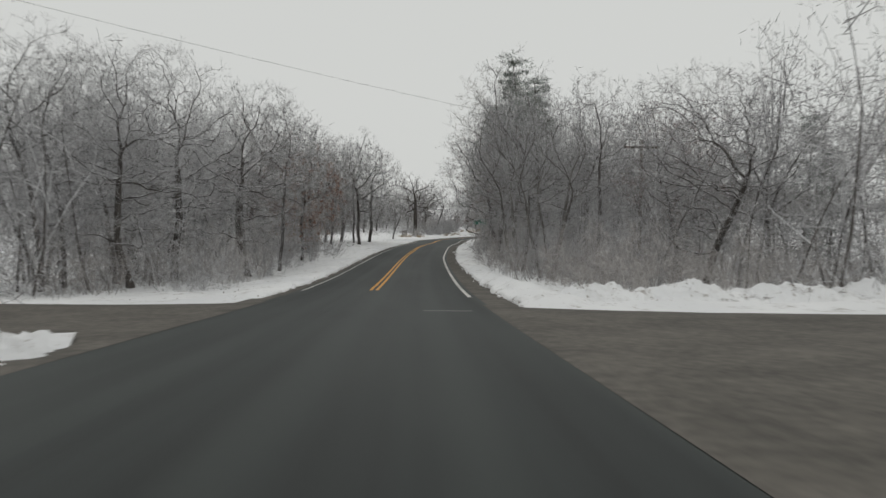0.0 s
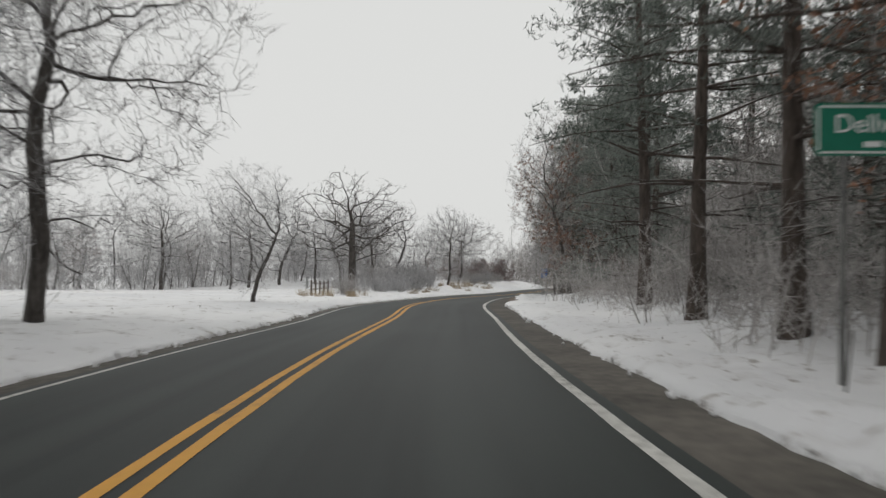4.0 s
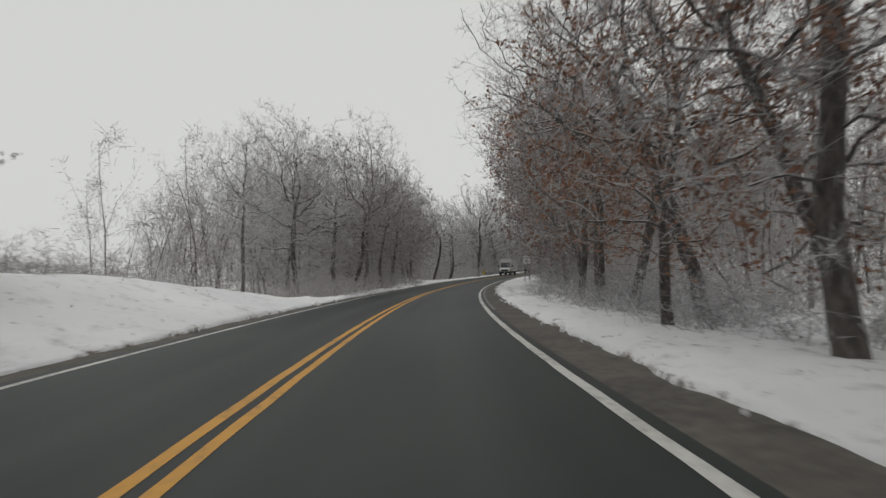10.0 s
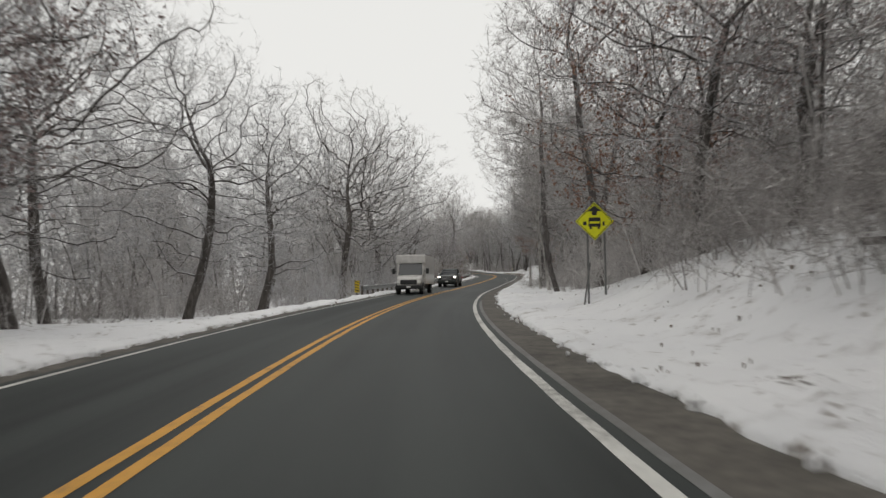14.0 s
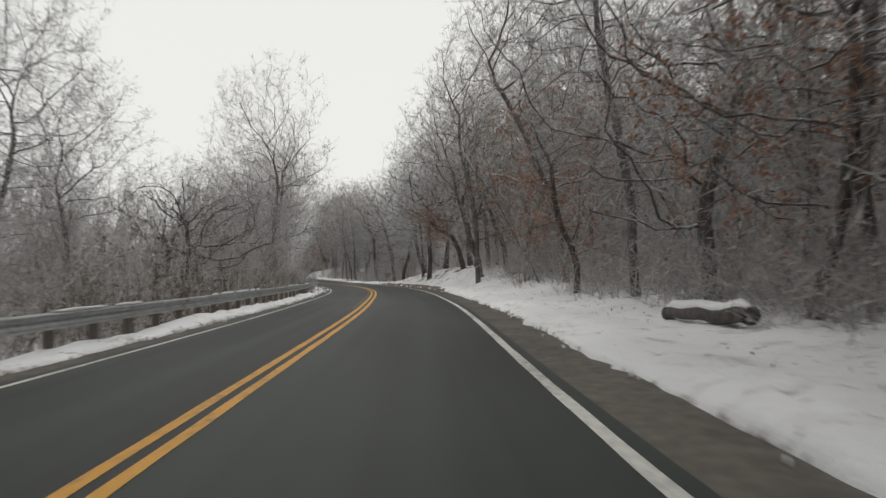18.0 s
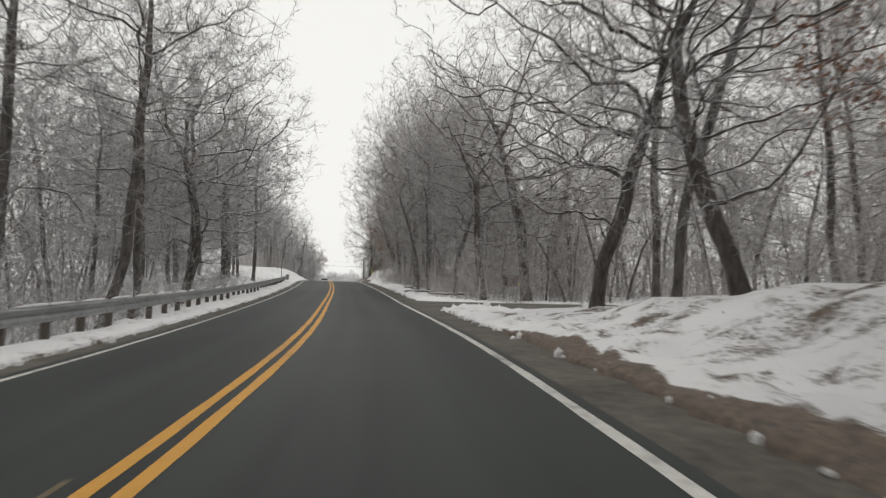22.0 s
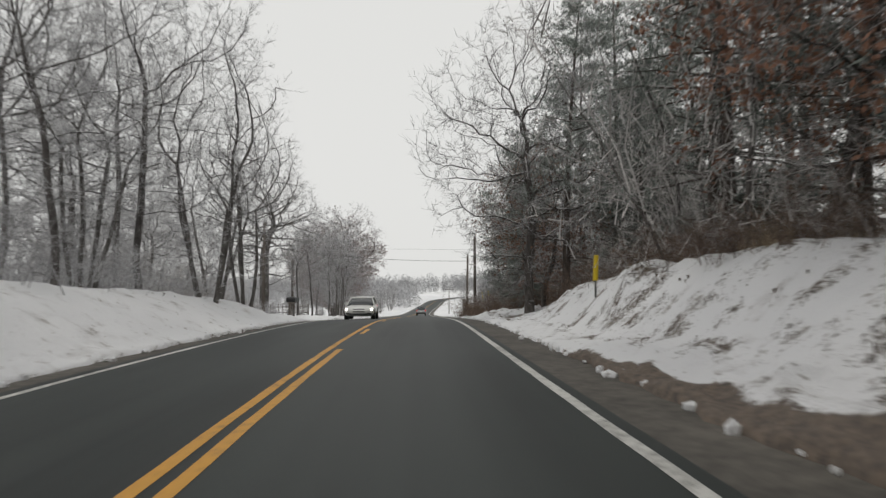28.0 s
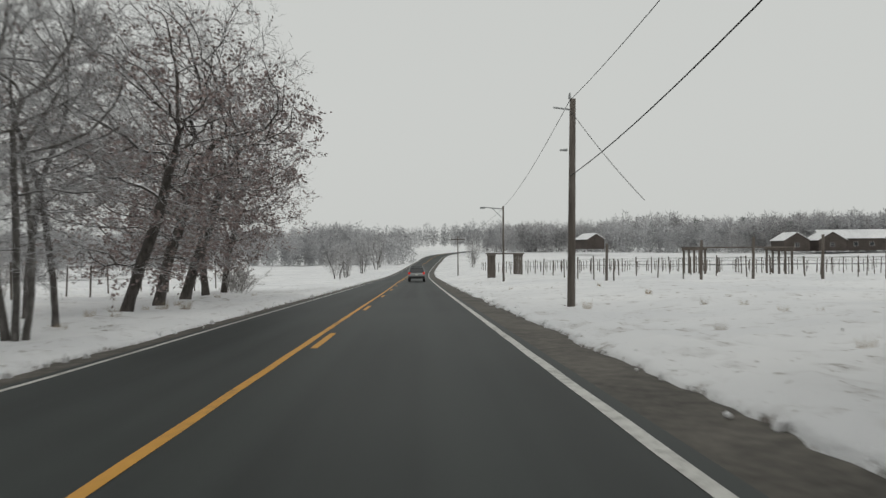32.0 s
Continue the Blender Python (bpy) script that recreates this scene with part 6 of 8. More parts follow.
def route_sign():
    o = thing("route_sign", face_on(164.6, 6.95, -3, -0.05), "blue county route sign with a direction plate on two posts", "sign")
    p = part("direction_plate", plated(rounded(0.62, 0.29, 0.03, 0, 2.87), 0.01), SIGN_BLUE, o, "blue plate reading WEST")
    lettering("WEST", 0.21, (0, -0.005, 2.865), SIGN_WHITE, o)
    part("route_plate", plated(rounded(0.62, 0.61, 0.03, 0, 2.40), 0.01), SIGN_BLUE, o, "blue plate reading 96")
    part("name_band", boxed(-0.23, 0.23, -0.004, 0, 2.57, 2.66), mottled("brown_band", (0.22, 0.12, 0.03), (0.34, 0.19, 0.05), 8, 0.5, 0, 0), o, "narrow brown band of writing")
    lettering("96", 0.40, (0, -0.005, 2.33), SIGN_WHITE, o)
    post(o, -0.22, 3.0, 0.012)
    post(o, 0.24, 3.0, 0.012)


def speed_sign():
    o = thing("speed_limit_sign", Matrix.Translation((0, 0, -0.2)) @ face_on(283, 7.42, 2), "white speed limit 45 sign on two dark posts", "sign")
    part("panel", plated(rounded(0.62, 0.77, 0.04, 0, 2.30), 0.012), SIGN_WHITE, o)
    bm = bmesh.new()
    for x0, x1, z0, z1 in ((-0.27, 0.27, 2.645, 2.657), (-0.27, 0.27, 1.943, 1.955), (-0.285, -0.273, 1.96, 2.64), (0.273, 0.285, 1.96, 2.64)):
        box(bm, x0, x1, -0.004, 0.0, z0, z1)
    part("border", bm, SIGN_BLACK, o, "thin black border")
    lettering("SPEED", 0.155, (0, -0.005, 2.56), SIGN_BLACK, o)
    lettering("LIMIT", 0.155, (0, -0.005, 2.43), SIGN_BLACK, o)
    lettering("45", 0.42, (0, -0.005, 2.17), SIGN_BLACK, o)
    post(o, -0.20, 2.6, 0.014)
    post(o, 0.24, 2.6, 0.014)


def bus_sign():
    o = thing("warning_sign", face_on(318.5, 7.6, 2), "fluorescent yellow diamond bus-stop-ahead warning sign", "sign")
    c, r = 2.72, 0.64
    part("panel", plated([(0, c + r), (-r, c), (0, c - r), (r, c)], 0.012), SIGN_YELLOW, o)
    bm = bmesh.new()
    for k in range(4):
        a, b = math.pi / 2 * k, math.pi / 2 * (k + 1)
        q = [(math.cos(a) * 0.60, c + math.sin(a) * 0.60), (math.cos(b) * 0.60, c + math.sin(b) * 0.60), (math.cos(b) * 0.575, c + math.sin(b) * 0.575), (math.cos(a) * 0.575, c + math.sin(a) * 0.575)]
        plate(bm, q, 0.003, -0.004)
    part("border", bm, SIGN_BLACK, o, "thin black border")
    part("arrow", plated([(0, c + 0.53), (-0.24, c + 0.33), (-0.08, c + 0.33), (-0.08, c + 0.20), (0.08, c + 0.20), (0.08, c + 0.33), (0.24, c + 0.33)], 0.003, -0.004), SIGN_BLACK, o, "black arrow pointing up")
    bm = bmesh.new()
    plate(bm, rounded(0.40, 0.13, 0.05, 0, c + 0.06), 0.003, -0.004)
    plate(bm, rounded(0.42, 0.10, 0.02, 0, c - 0.13), 0.003, -0.004)
    box(bm, -0.20, -0.17, -0.004, -0.001, c - 0.10, c + 0.05)
    box(bm, 0.17, 0.20, -0.004, -0.001, c - 0.10, c + 0.05)
    box(bm, -0.17, -0.10, -0.004, -0.001, c - 0.26, c - 0.18)
    box(bm, 0.10, 0.17, -0.004, -0.001, c - 0.26, c - 0.18)
    part("bus_symbol", bm, SIGN_BLACK, o, "black front view of a bus")
    part("arm_symbol", plated(rounded(0.12, 0.12, 0.03, -0.33, c - 0.07), 0.003, -0.004), SIGN_BLACK, o)
    part("lamp_symbol", plated(rounded(0.07, 0.14, 0.02, 0.30, c - 0.08), 0.003, -0.004), SIGN_BLACK, o)
    post(o, -0.24, 2.5, 0.014)
    post(o, 0.33, 2.35, 0.014)
    post(o, -0.36, 1.3, 0.10, 9.0, 0.022)


def yellow_marker(s, d, height, label):
    o = thing("marker_post", face_on(s, d, 0, -0.05), label, "marker post")
    part("stake", rodded((0, 0, -0.3), (0, 0, height * 0.55), 0.03), POST_STEEL, o)
    part("sleeve", rodded((0, 0, height * 0.42), (0.03, 0, height), 0.075, 0.07, 10), MARKER_YELLOW, o, "yellow plastic sleeve")
    part("cap", rodded((0.03, 0, height), (0.032, 0, height + 0.03), 0.09, 0.06, 10), MARKER_YELLOW, o)


def hazard_panel(s, d):
    """An upright yellow board with black slanting stripes on a steel post."""
    o = thing("hazard_sign", face_on(s, d), "yellow hazard board with black slanting stripes at the guard rail's end", "sign")
    part("post", rodded((0, 0.03, -0.4), (0, 0.03, 1.2), 0.03), POST_STEEL, o)
    board = part("board", boxed(-0.17, 0.17, -0.012, 0.012, 0.42, 1.22, 0.008), MARKER_YELLOW, o)
    for k in range(4):
        z = 0.46 + 0.19 * k
        part("stripe", plated([(-0.165, z + 0.10), (0.165, z), (0.165, z + 0.075), (-0.165, z + 0.175)], 0.006, -0.016), SIGN_BLACK, board)


town_sign()
route_sign()
speed_sign()
bus_sign()
yellow_marker(581.6, 6.9, 1.2, "yellow plastic utility marker post in the snow bank")
hazard_panel(344, -4.75)


# ---- guard rail ----
def guard_rail(s0, s1, d):
    o = thing("guard_rail", Matrix.Identity(4), "galvanized steel guard rail on short posts, dusted with snow", "guard rail")
    prof = [(0.0, 0.42), (0.05, 0.46), (0.05, 0.50), (0.0, 0.55), (-0.02, 0.58), (0.0, 0.61), (0.05, 0.66), (0.05, 0.70), (0.0, 0.74), (-0.035, 0.74), (-0.035, 0.42)]
    ss = np.arange(s0, s1 + 0.5, 1.0)
    verts, faces = [], []
    for s in ss:
        x, y, z, tx, ty = (float(v) for v in centre(s))
        for a, h in prof:
            verts.append((x + ty * (d + a), y - tx * (d + a), z + h + float(crown(s, d))))
    n = len(prof)
    for i in range(len(ss) - 1):
        for k in range(n):
            faces.append((i * n + k, i * n + (k + 1) % n, (i + 1) * n + (k + 1) % n, (i + 1) * n + k))
    mesh_object("beam", verts, faces, GALV, o, "", True)
    # snow caught along the top of the beam
    rng = random.Random(9)
    s = s0
    while s < s1 - 4:
        length = rng.uniform(0.8, 3.0)
        if rng.random() < 0.5:
            pts = [(at(q, d).x, at(q, d).y, float(centre(q)[2] + crown(q, d)) + 0.755 + 0.012 * rng.random()) for q in np.linspace(s, s + length, 6)]
            sh = Shape()
            sh.add(*tube(np.array(pts), [0.006, 0.035, 0.042, 0.036, 0.04, 0.006], 6))
            c = new("snow_cap", sh.mesh("snow_cap", SNOW, True))
            c.parent = o
        s += length + 0.3
    post_mesh = None
    s = s0 + 0.6
    while s < s1:
        if post_mesh is None:
            bm = boxed(-0.26, -0.11, -0.08, 0.08, -0.9, 0.72, 0.008)
            post_mesh = bpy.data.meshes.new("post")
            bm.to_mesh(post_mesh)
            bm.free()
            post_mesh.materials.append(WOOD)
            bm = boxed(-0.11, -0.037, -0.07, 0.07, 0.40, 0.72)
            block_mesh = bpy.data.meshes.new("block")
            bm.to_mesh(block_mesh)
            bm.free()
            block_mesh.materials.append(WOOD)
        x, y, z, tx, ty = (float(v) for v in centre(s))
        m = Matrix.Translation((x + ty * d, y - tx * d, z + float(crown(s, d)))) @ pose(0, 0, 0, 0, 0, heading(s))
        for nm, me in (("post", post_mesh), ("block", block_mesh)):
            c = new(nm, me)
            c.parent = o
            c.matrix_basis = m
        s += 1.905
    x, y, z, tx, ty = (float(v) for v in centre(s1 + 0.3))
    bm = boxed(-0.10, 0.22, -0.45, 0.35, 0.30, 0.86, 0.04)
    t = part("end_terminal", bm, GALV, o, "flared dark steel end terminal")
    t.matrix_basis = Matrix.Translation((x + ty * d, y - tx * d, z + float(crown(s1, d)))) @ pose(0, 0, 0, 0, 0, heading(s1))
    st = thing("delineator", face_on(s1 - 0.8, d - 0.5), "thin dark post standing behind the guard rail's end", "delineator")
    part("rod", rodded((0, 0, -0.4), (-0.05, 0, 1.75), 0.035, 0.03), POST_STEEL, st)


guard_rail(346, 535, -4.75)


# ---- poles and wires ----
def utility_pole(s, d, height, label, cross=False, lamp=False, r=0.14, lean=0.0):
    o = thing("utility_pole", face_on(s, d, 0, -0.05), label, "utility pole")
    part("shaft", rodded((0, 0, -0.6), (lean, 0, height), r, r * 0.72, 12), WOOD, o, "", True)
    if cross:
        part("crossarm", boxed(-1.1, 1.1, -0.06, 0.06, height - 0.55, height - 0.42, 0.01), WOOD, o)
        for x in (-1.0, -0.4, 0.4, 1.0):
            part("insulator", rodded((x, 0, height - 0.42), (x, 0, height - 0.26), 0.05, 0.03, 8), GALV, o)
        part("brace", rodded((-0.7, 0.05, height - 0.5), (0, 0.1, height - 1.1), 0.02), GALV, o)
        part("brace", rodded((0.7, 0.05, height - 0.5), (0, 0.1, height - 1.1), 0.02), GALV, o)
    elif lamp:
        part("lamp_arm", rodded((0, 0, height - 0.25), (-1.7, 0, height - 0.1), 0.05, 0.04), GALV, o)
        part("strut", rodded((0, 0, height - 1.1), (-0.95, 0, height - 0.2), 0.025), GALV, o)
        part("lamp_head", boxed(-2.0, -1.55, -0.12, 0.12, height - 0.22, height - 0.06, 0.03), GALV, o)
    else:
        part("bracket", rodded((0, 0, height - 0.35), (-0.55, 0, height - 0.28), 0.03), GALV, o)
        part("insulator", rodded((0, 0, height), (0, 0, height + 0.2), 0.05, 0.03), GALV, o)
        part("insulator", rodded((-0.1, -0.05, height - 1.7), (-0.35, -0.05, height - 1.7), 0.05, 0.03), GALV, o)
    return o


def wire(a, b, sag, r=0.012, n=14):
    a, b = np.array(a), np.array(b)
    u = np.linspace(0, 1, n)[:, None]
    p = a + (b - a) * u
    p[:, 2] -= (4 * sag * u * (1 - u))[:, 0]
    sh = Shape()
    sh.add(*tube(p, [r] * n, 4))
    ob = new("overhead_wire", sh.mesh("overhead_wire", SIGN_BLACK))
    return tagged(ob, "thin dark overhead utility wire", "wire", "overhead wires")


utility_pole(46, 15.5, 9.0, "tall weathered wooden utility pole with a crossarm", cross=True)
utility_pole(623, 6.4, 6.9, "weathered wooden utility pole at the road's edge")
utility_pole(643.5, 7.0, 7.0, "weathered wooden utility pole beside the vineyard", lean=0.1)
utility_pole(614, 10.8, 6.0, "broken-topped grey wooden pole among the pines", r=0.2)
utility_pole(683, 9.4, 6.6, "slim wooden pole with a bracket street lamp", lamp=True, r=0.10)
utility_pole(740, 8.4, 6.5, "distant wooden utility pole with a crossarm", cross=True, r=0.1)
utility_pole(612, -9.0, 6.6, "weathered wooden pole behind the mailboxes", r=0.13)
utility_pole(627, -9.6, 5.2, "weathered wooden pole among the roadside trees", r=0.13)
top = lambda s, d, h: tuple(at(s, d, h))
wire(top(623, 6.4, 6.8), top(643.5, 7.0, 6.9), 0.25)
wire(top(643.5, 7.0, 6.9), top(683, 9.4, 6.5), 0.4)
wire(top(683, 9.4, 6.4), top(740, 8.4, 6.3), 0.6)
wire(top(623, 6.4, 4.75), top(629, -11.5, 6.4), 0.35, 0.014)
wire(top(623, 6.4, 5.7), top(645, -40, 9.5), 0.4, 0.006)
wire(top(623, 6.4, 5.5), top(643.5, 7.0, 4.4), 0.3, 0.018)
wire(top(623, 6.4, 7.0), top(619.5, 7.6, 0.0), 0.05)
wire(top(643.5, 7.0, 6.6), top(640, 8.4, 3.2), 0.1)
wire(top(-40, 30, 9.0), top(46, 15.5, 8.7), 0.8, 0.006)
wire(top(46, 16.0, 8.7), top(10, -40, 14.5), 1.0, 0.006)
guard = thing("guy_guard", face_on(621.0, 7.2), "yellow plastic guy-wire guard leaning beside the pole", "guy guard")
part("tube", rodded((0, 0, -0.1), (-0.35, 0.3, 2.1), 0.04, 0.04), MARKER_YELLOW, guard)
guard = thing("guy_guard", face_on(620.0, 7.6), "yellow plastic guy-wire guard leaning beside the pole", "guy guard")
part("tube", rodded((0, 0, -0.1), (-0.35, 0.3, 2.1), 0.04, 0.04), MARKER_YELLOW, guard)


# ---- roadside pieces ----
MAILBOX = mottled("mailbox_black", (0.012, 0.012, 0.013), (0.035, 0.035, 0.036), 7.0, 0.45, 0.3, 0.05)


def mailbox_stand(s, d):
    o = thing("mailbox_stand", face_on(s, d), "row of dark mailboxes on a low wooden stand", "mailbox")
    part("beam", boxed(-0.10, 0.14, -0.9, 0.9, 0.92, 1.02, 0.01), WOOD, o)
    for y in (-0.7, 0.7):
        part("leg", boxed(-0.06, 0.06, y - 0.06, y + 0.06, -0.4, 0.93, 0.008), WOOD, o)
    for y in (-0.62, -0.2, 0.22, 0.64):
        bm = boxed(-0.20, 0.32, y - 0.15, y + 0.15, 1.02, 1.16)
        r = bmesh.ops.create_cone(bm, cap_ends=True, segments=14, radius1=0.15, radius2=0.15, depth=0.52, matrix=Matrix.Translation((0.06, y, 1.16)) @ pose(0, 0, 0, 0, 90, 0))
        part("box", bm, MAILBOX, o, "black metal mailbox")
    for y in (-1.15, -1.4):
        part("hoop", rodded((0, y, -0.3), (0, y, 0.55), 0.02), POST_STEEL, o)
        part("hoop", rodded((0.35, y, -0.3), (0.35, y, 0.55), 0.02), POST_STEEL, o)
        part("hoop", rodded((0, y, 0.55), (0.35, y, 0.55), 0.02), POST_STEEL, o)


mailbox_stand(606, -6.0)


def snowy_log(s, d, turn, length=3.6, r=0.20):
    o = thing("fallen_log", Matrix.Translation(at(s, d, 0.10)) @ pose(0, 0, 0, 0, 0, heading(s) + turn), "fallen log lying in the snow with snow on top", "log")
    rng = np.random.default_rng(int(s))
    path = np.array([(0.05 * rng.normal(), -length / 2 + length * k / 8, 0.15 + 0.03 * rng.normal()) for k in range(9)])
    sh = Shape()
    sh.add(*tube(path, r * (1 - 0.25 * np.linspace(0, 1, 9)), 10))
    for e in (0, -1):
        sh.add(*tube(np.array([path[e], path[e] + (0, 0.001, 0)]), [r * 0.9, 0.001], 10))
    ob = new("trunk", sh.mesh("trunk", BARK, True))
    ob.parent = o
    sh = Shape()
    sh.add(*tube(path + (0, 0, r * 0.75), r * 0.72 * np.array([0.5, 1, 0.9, 1.05, 0.9, 1, 1.05, 0.85, 0.3]), 8))
    ob = new("snow_cap", sh.mesh("snow_cap", SNOW, True))
    ob.parent = o


snowy_log(390.5, 8.4, 8)
snowy_log(507, 6.6, 20, 4.0, 0.08)
snowy_log(518, 6.4, 12, 5.0, 0.07)
snowy_log(504, 6.0, 35, 3.0, 0.06)
snowy_log(511, 6.9, -25, 3.6, 0.09)
snowy_log(515, 6.0, 14, 4.4, 0.06)
snowy_log(500.5, 7.4, 60, 2.4, 0.07)
snowy_log(523, 6.8, 8, 4.2, 0.06)
snowy_log(300, 8.6, 60, 1.1, 0.10)
snowy_log(305, 9.8, 50, 1.4, 0.10)
snowy_log(428, 10.5, 10, 3.0, 0.08)


def snow_pile(s, d, length, width, height, turn, seed, label):
    """A ploughed heap of lumpy snow, its foot sunk in the ground."""
    n, m = 44, 26
    p = at(s, d)
    mat = Matrix.Translation((p.x, p.y, p.z - 0.12)) @ pose(0, 0, 0, 0, 0, heading(s) + turn)
    verts, faces = [], []
    for i in range(n + 1):
        for j in range(m + 1):
            u, v = i / n * 2 - 1, j / m * 2 - 1
            e = max(0.0, 1 - u * u) ** 0.7 * max(0.0, 1 - v * v) ** 0.9
            x, y = v * width / 2, u * length / 2
            h = height * e * (0.75 + 0.5 * noise.noise((x * 0.7 + seed, y * 0.5, seed))) + 0.16 * e * noise.noise((x * 2.3, y * 2.3, seed)) + 0.24 * min(1.0, 3 * e) * noise.noise((x * 3.2, y * 3.2, seed)) + 0.10 * min(1.0, 3 * e) * noise.noise((x * 8, y * 8, seed))
            verts.append((x, y, h))
    for i in range(n):
        for j in range(m):
            a = i * (m + 1) + j
            faces.append((a, a + 1, a + m + 2, a + m + 1))
    ob = mesh_object("snow_pile", verts, faces, SNOW, None, "", True)
    ob.data.attributes.new("grit", "FLOAT", "POINT").data.foreach_set("value", [0.42 + 0.22 * noise.noise((v[0] * 0.9, v[1] * 0.9, seed)) for v in verts])
    ob.matrix_world = mat
    return tagged(ob, label, "snow", "", "structure")


snow_pile(604.0, 7.0, 8.5, 3.8, 0.75, 0, 1, "heap of ploughed snow with dirt in it beside the farm drive")
snow_pile(599.2, 8.4, 5, 2.8, 0.4, 30, 2, "heap of ploughed snow with dirt in it beside the farm drive")
for k in range(9):
    snow_pile(23.4 + 0.15 * k, 7.6 + 3.3 * k, 4.6, 3.2, 0.75, 90, 3 + k, "long heap of ploughed snow along the side road")
snow_pile(10.2, -5.0, 6.0, 3.4, 0.26, 20, 20, "low patch of leftover snow on the crossing's island")
snow_pile(483, 6.6, 7, 3.0, 0.32, 8, 22, "low ridge of ploughed snow at the driveway's mouth")


def grass_tuft(seed, blades=110, height=0.9, spread=0.4):
    rng = np.random.default_rng(seed)
    sh = Shape()
    a, r = rng.uniform(0, 2 * math.pi, blades), spread * np.sqrt(rng.uniform(0, 1, blades))
    roots = np.stack([r * np.cos(a), r * np.sin(a), 0 * r - 0.05], 1)
    tips = roots + np.stack([np.cos(a) * 0.28, np.sin(a) * 0.28, np.ones(blades)], 1) * (height * rng.uniform(0.45, 1.1, blades))[:, None] + rng.normal(size=(blades, 3)) * 0.07
    sh.slivers(roots, tips, 0.014, rng)
    return sh.mesh("grass_tuft", GRASS)


TUFTS = [grass_tuft(140 + k) for k in range(3)]


def tufts(s0, s1, d0, d1, count, seed, scale=(0.7, 1.2)):
    rng = random.Random(seed)
    for k in range(count):
        ob = new("grass_tuft", TUFTS[rng.randrange(3)])
        z = rng.uniform(*scale)
        ob.matrix_world = Matrix.Translation(at(rng.uniform(s0, s1), rng.uniform(d0, d1), 0.03)) @ pose(0, 0, 0, 0, 0, rng.uniform(0, 360)) @ Matrix.Diagonal((z, z, z, 1))
        tagged(ob, "tuft of dry straw-coloured grass standing in the snow", "grass", "dry grass tufts")


tufts(202, 206, 7.4, 8.6, 5, 1, (0.9, 1.3))
tufts(206, 216, 6.6, 8.0, 8, 2, (0.5, 0.9))
tufts(184, 206, -5.6, -9.5, 60, 3, (0.4, 0.9))
tufts(621, 630, 7.4, 9.8, 14, 4, (0.7, 1.1))
tufts(134, 148, -7.5, -10.0, 16, 5, (0.6, 1.0))
tufts(178, 192, 8.0, 12.0, 12, 6, (0.5, 0.9))
tufts(628, 665, 7.0, 14.0, 14, 7, (0.2, 0.35))
tufts(630, 660, -6.5, -9.0, 14, 8, (0.25, 0.5))
tufts(572, 584, 8.4, 11.0, 9, 9, (0.5, 0.8))
tufts(160, 176, -6.6, -8.0, 12, 10, (0.4, 0.8))


# ---- farm and vineyard at the north end ----
def trellis_row(s0, s1, d, step, height, label="row of wooden vineyard posts with trellis wires in the snow"):
    o = thing("trellis_row", Matrix.Identity(4), label, "trellis", "vineyard rows")
    s, tops = s0, []
    me = None
    rng = random.Random(int(s0 * 3 + d * 11))
    while s <= s1:
        p = at(s, d)
        if me is None:
            bm = rodded((0, 0, -0.4), (0, 0, 1.0), 0.055, 0.05, 6)
            me = bpy.data.meshes.new("post")
            bm.to_mesh(me)
            bm.free()
            me.materials.append(WOOD)
        c = new("post", me)
        c.parent = o
        c.matrix_basis = Matrix.Translation(p) @ pose(0, 0, 0, rng.uniform(-3, 3), rng.uniform(-3, 3), 0) @ Matrix.Diagonal((1, 1, height * rng.uniform(0.9, 1.08), 1))
        tops.append(p)
        s += step
    for h in (0.55, 0.92):
        sh = Shape()
        sh.add(*tube(np.array([(p.x, p.y, p.z + height * h) for p in tops]), [0.012] * len(tops), 3))
        c = new("wire", sh.mesh("wire", POST_STEEL))
        c.parent = o


for k in range(8):
    trellis_row(668 + 2.2 * k, 780, 15.0 + 5.5 * k, 5.5, 1.7)
for k in range(5):
    trellis_row(690, 776, 62.0 + 9.0 * k, 7.0, 1.7)
trellis_row(640, 690, -15.0, 6.0, 1.9, "line of wooden fence posts along the snowy field")
trellis_row(640, 690, -19.0, 6.0, 1.9, "line of wooden fence posts along the snowy field")


def tall_posts():
    for s, d, h in ((667, 20.5, 2.7), (666, 23.5, 2.8), (665, 27.5, 2.9), (664, 31.0, 2.7), (661, 36.0, 2.9), (660, 47.0, 3.0), (668, 14.5, 2.6)):
        o = thing("end_post", face_on(s, d), "tall dark wooden end post of the vineyard", "post", "vineyard end posts")
        part("shaft", rodded((0, 0, -0.4), (0.05, 0, h), 0.10, 0.085, 10), WOOD, o, "", True)


tall_posts()


def pergola(s, d, w, l, h):
    o = thing("pergola", face_on(s, d, 8), "long dark wooden arbour on posts in the vineyard", "arbour")
    for x in (-w / 2, w / 2):
        for k in range(5):
            y = -l / 2 + l * k / 4
            part("post", boxed(x - 0.08, x + 0.08, y - 0.08, y + 0.08, -0.4, h, 0.01), WOOD, o)
        part("beam", boxed(x - 0.06, x + 0.06, -l / 2 - 0.3, l / 2 + 0.3, h, h + 0.2, 0.01), WOOD, o)
    for k in range(9):
        y = -l / 2 + l * k / 8
        part("rafter", boxed(-w / 2 - 0.3, w / 2 + 0.3, y - 0.04, y + 0.04, h + 0.2, h + 0.34), WOOD, o)


pergola(690, 33, 9, 4, 2.3)
pergola(700, 11.5, 3, 3, 2.2)

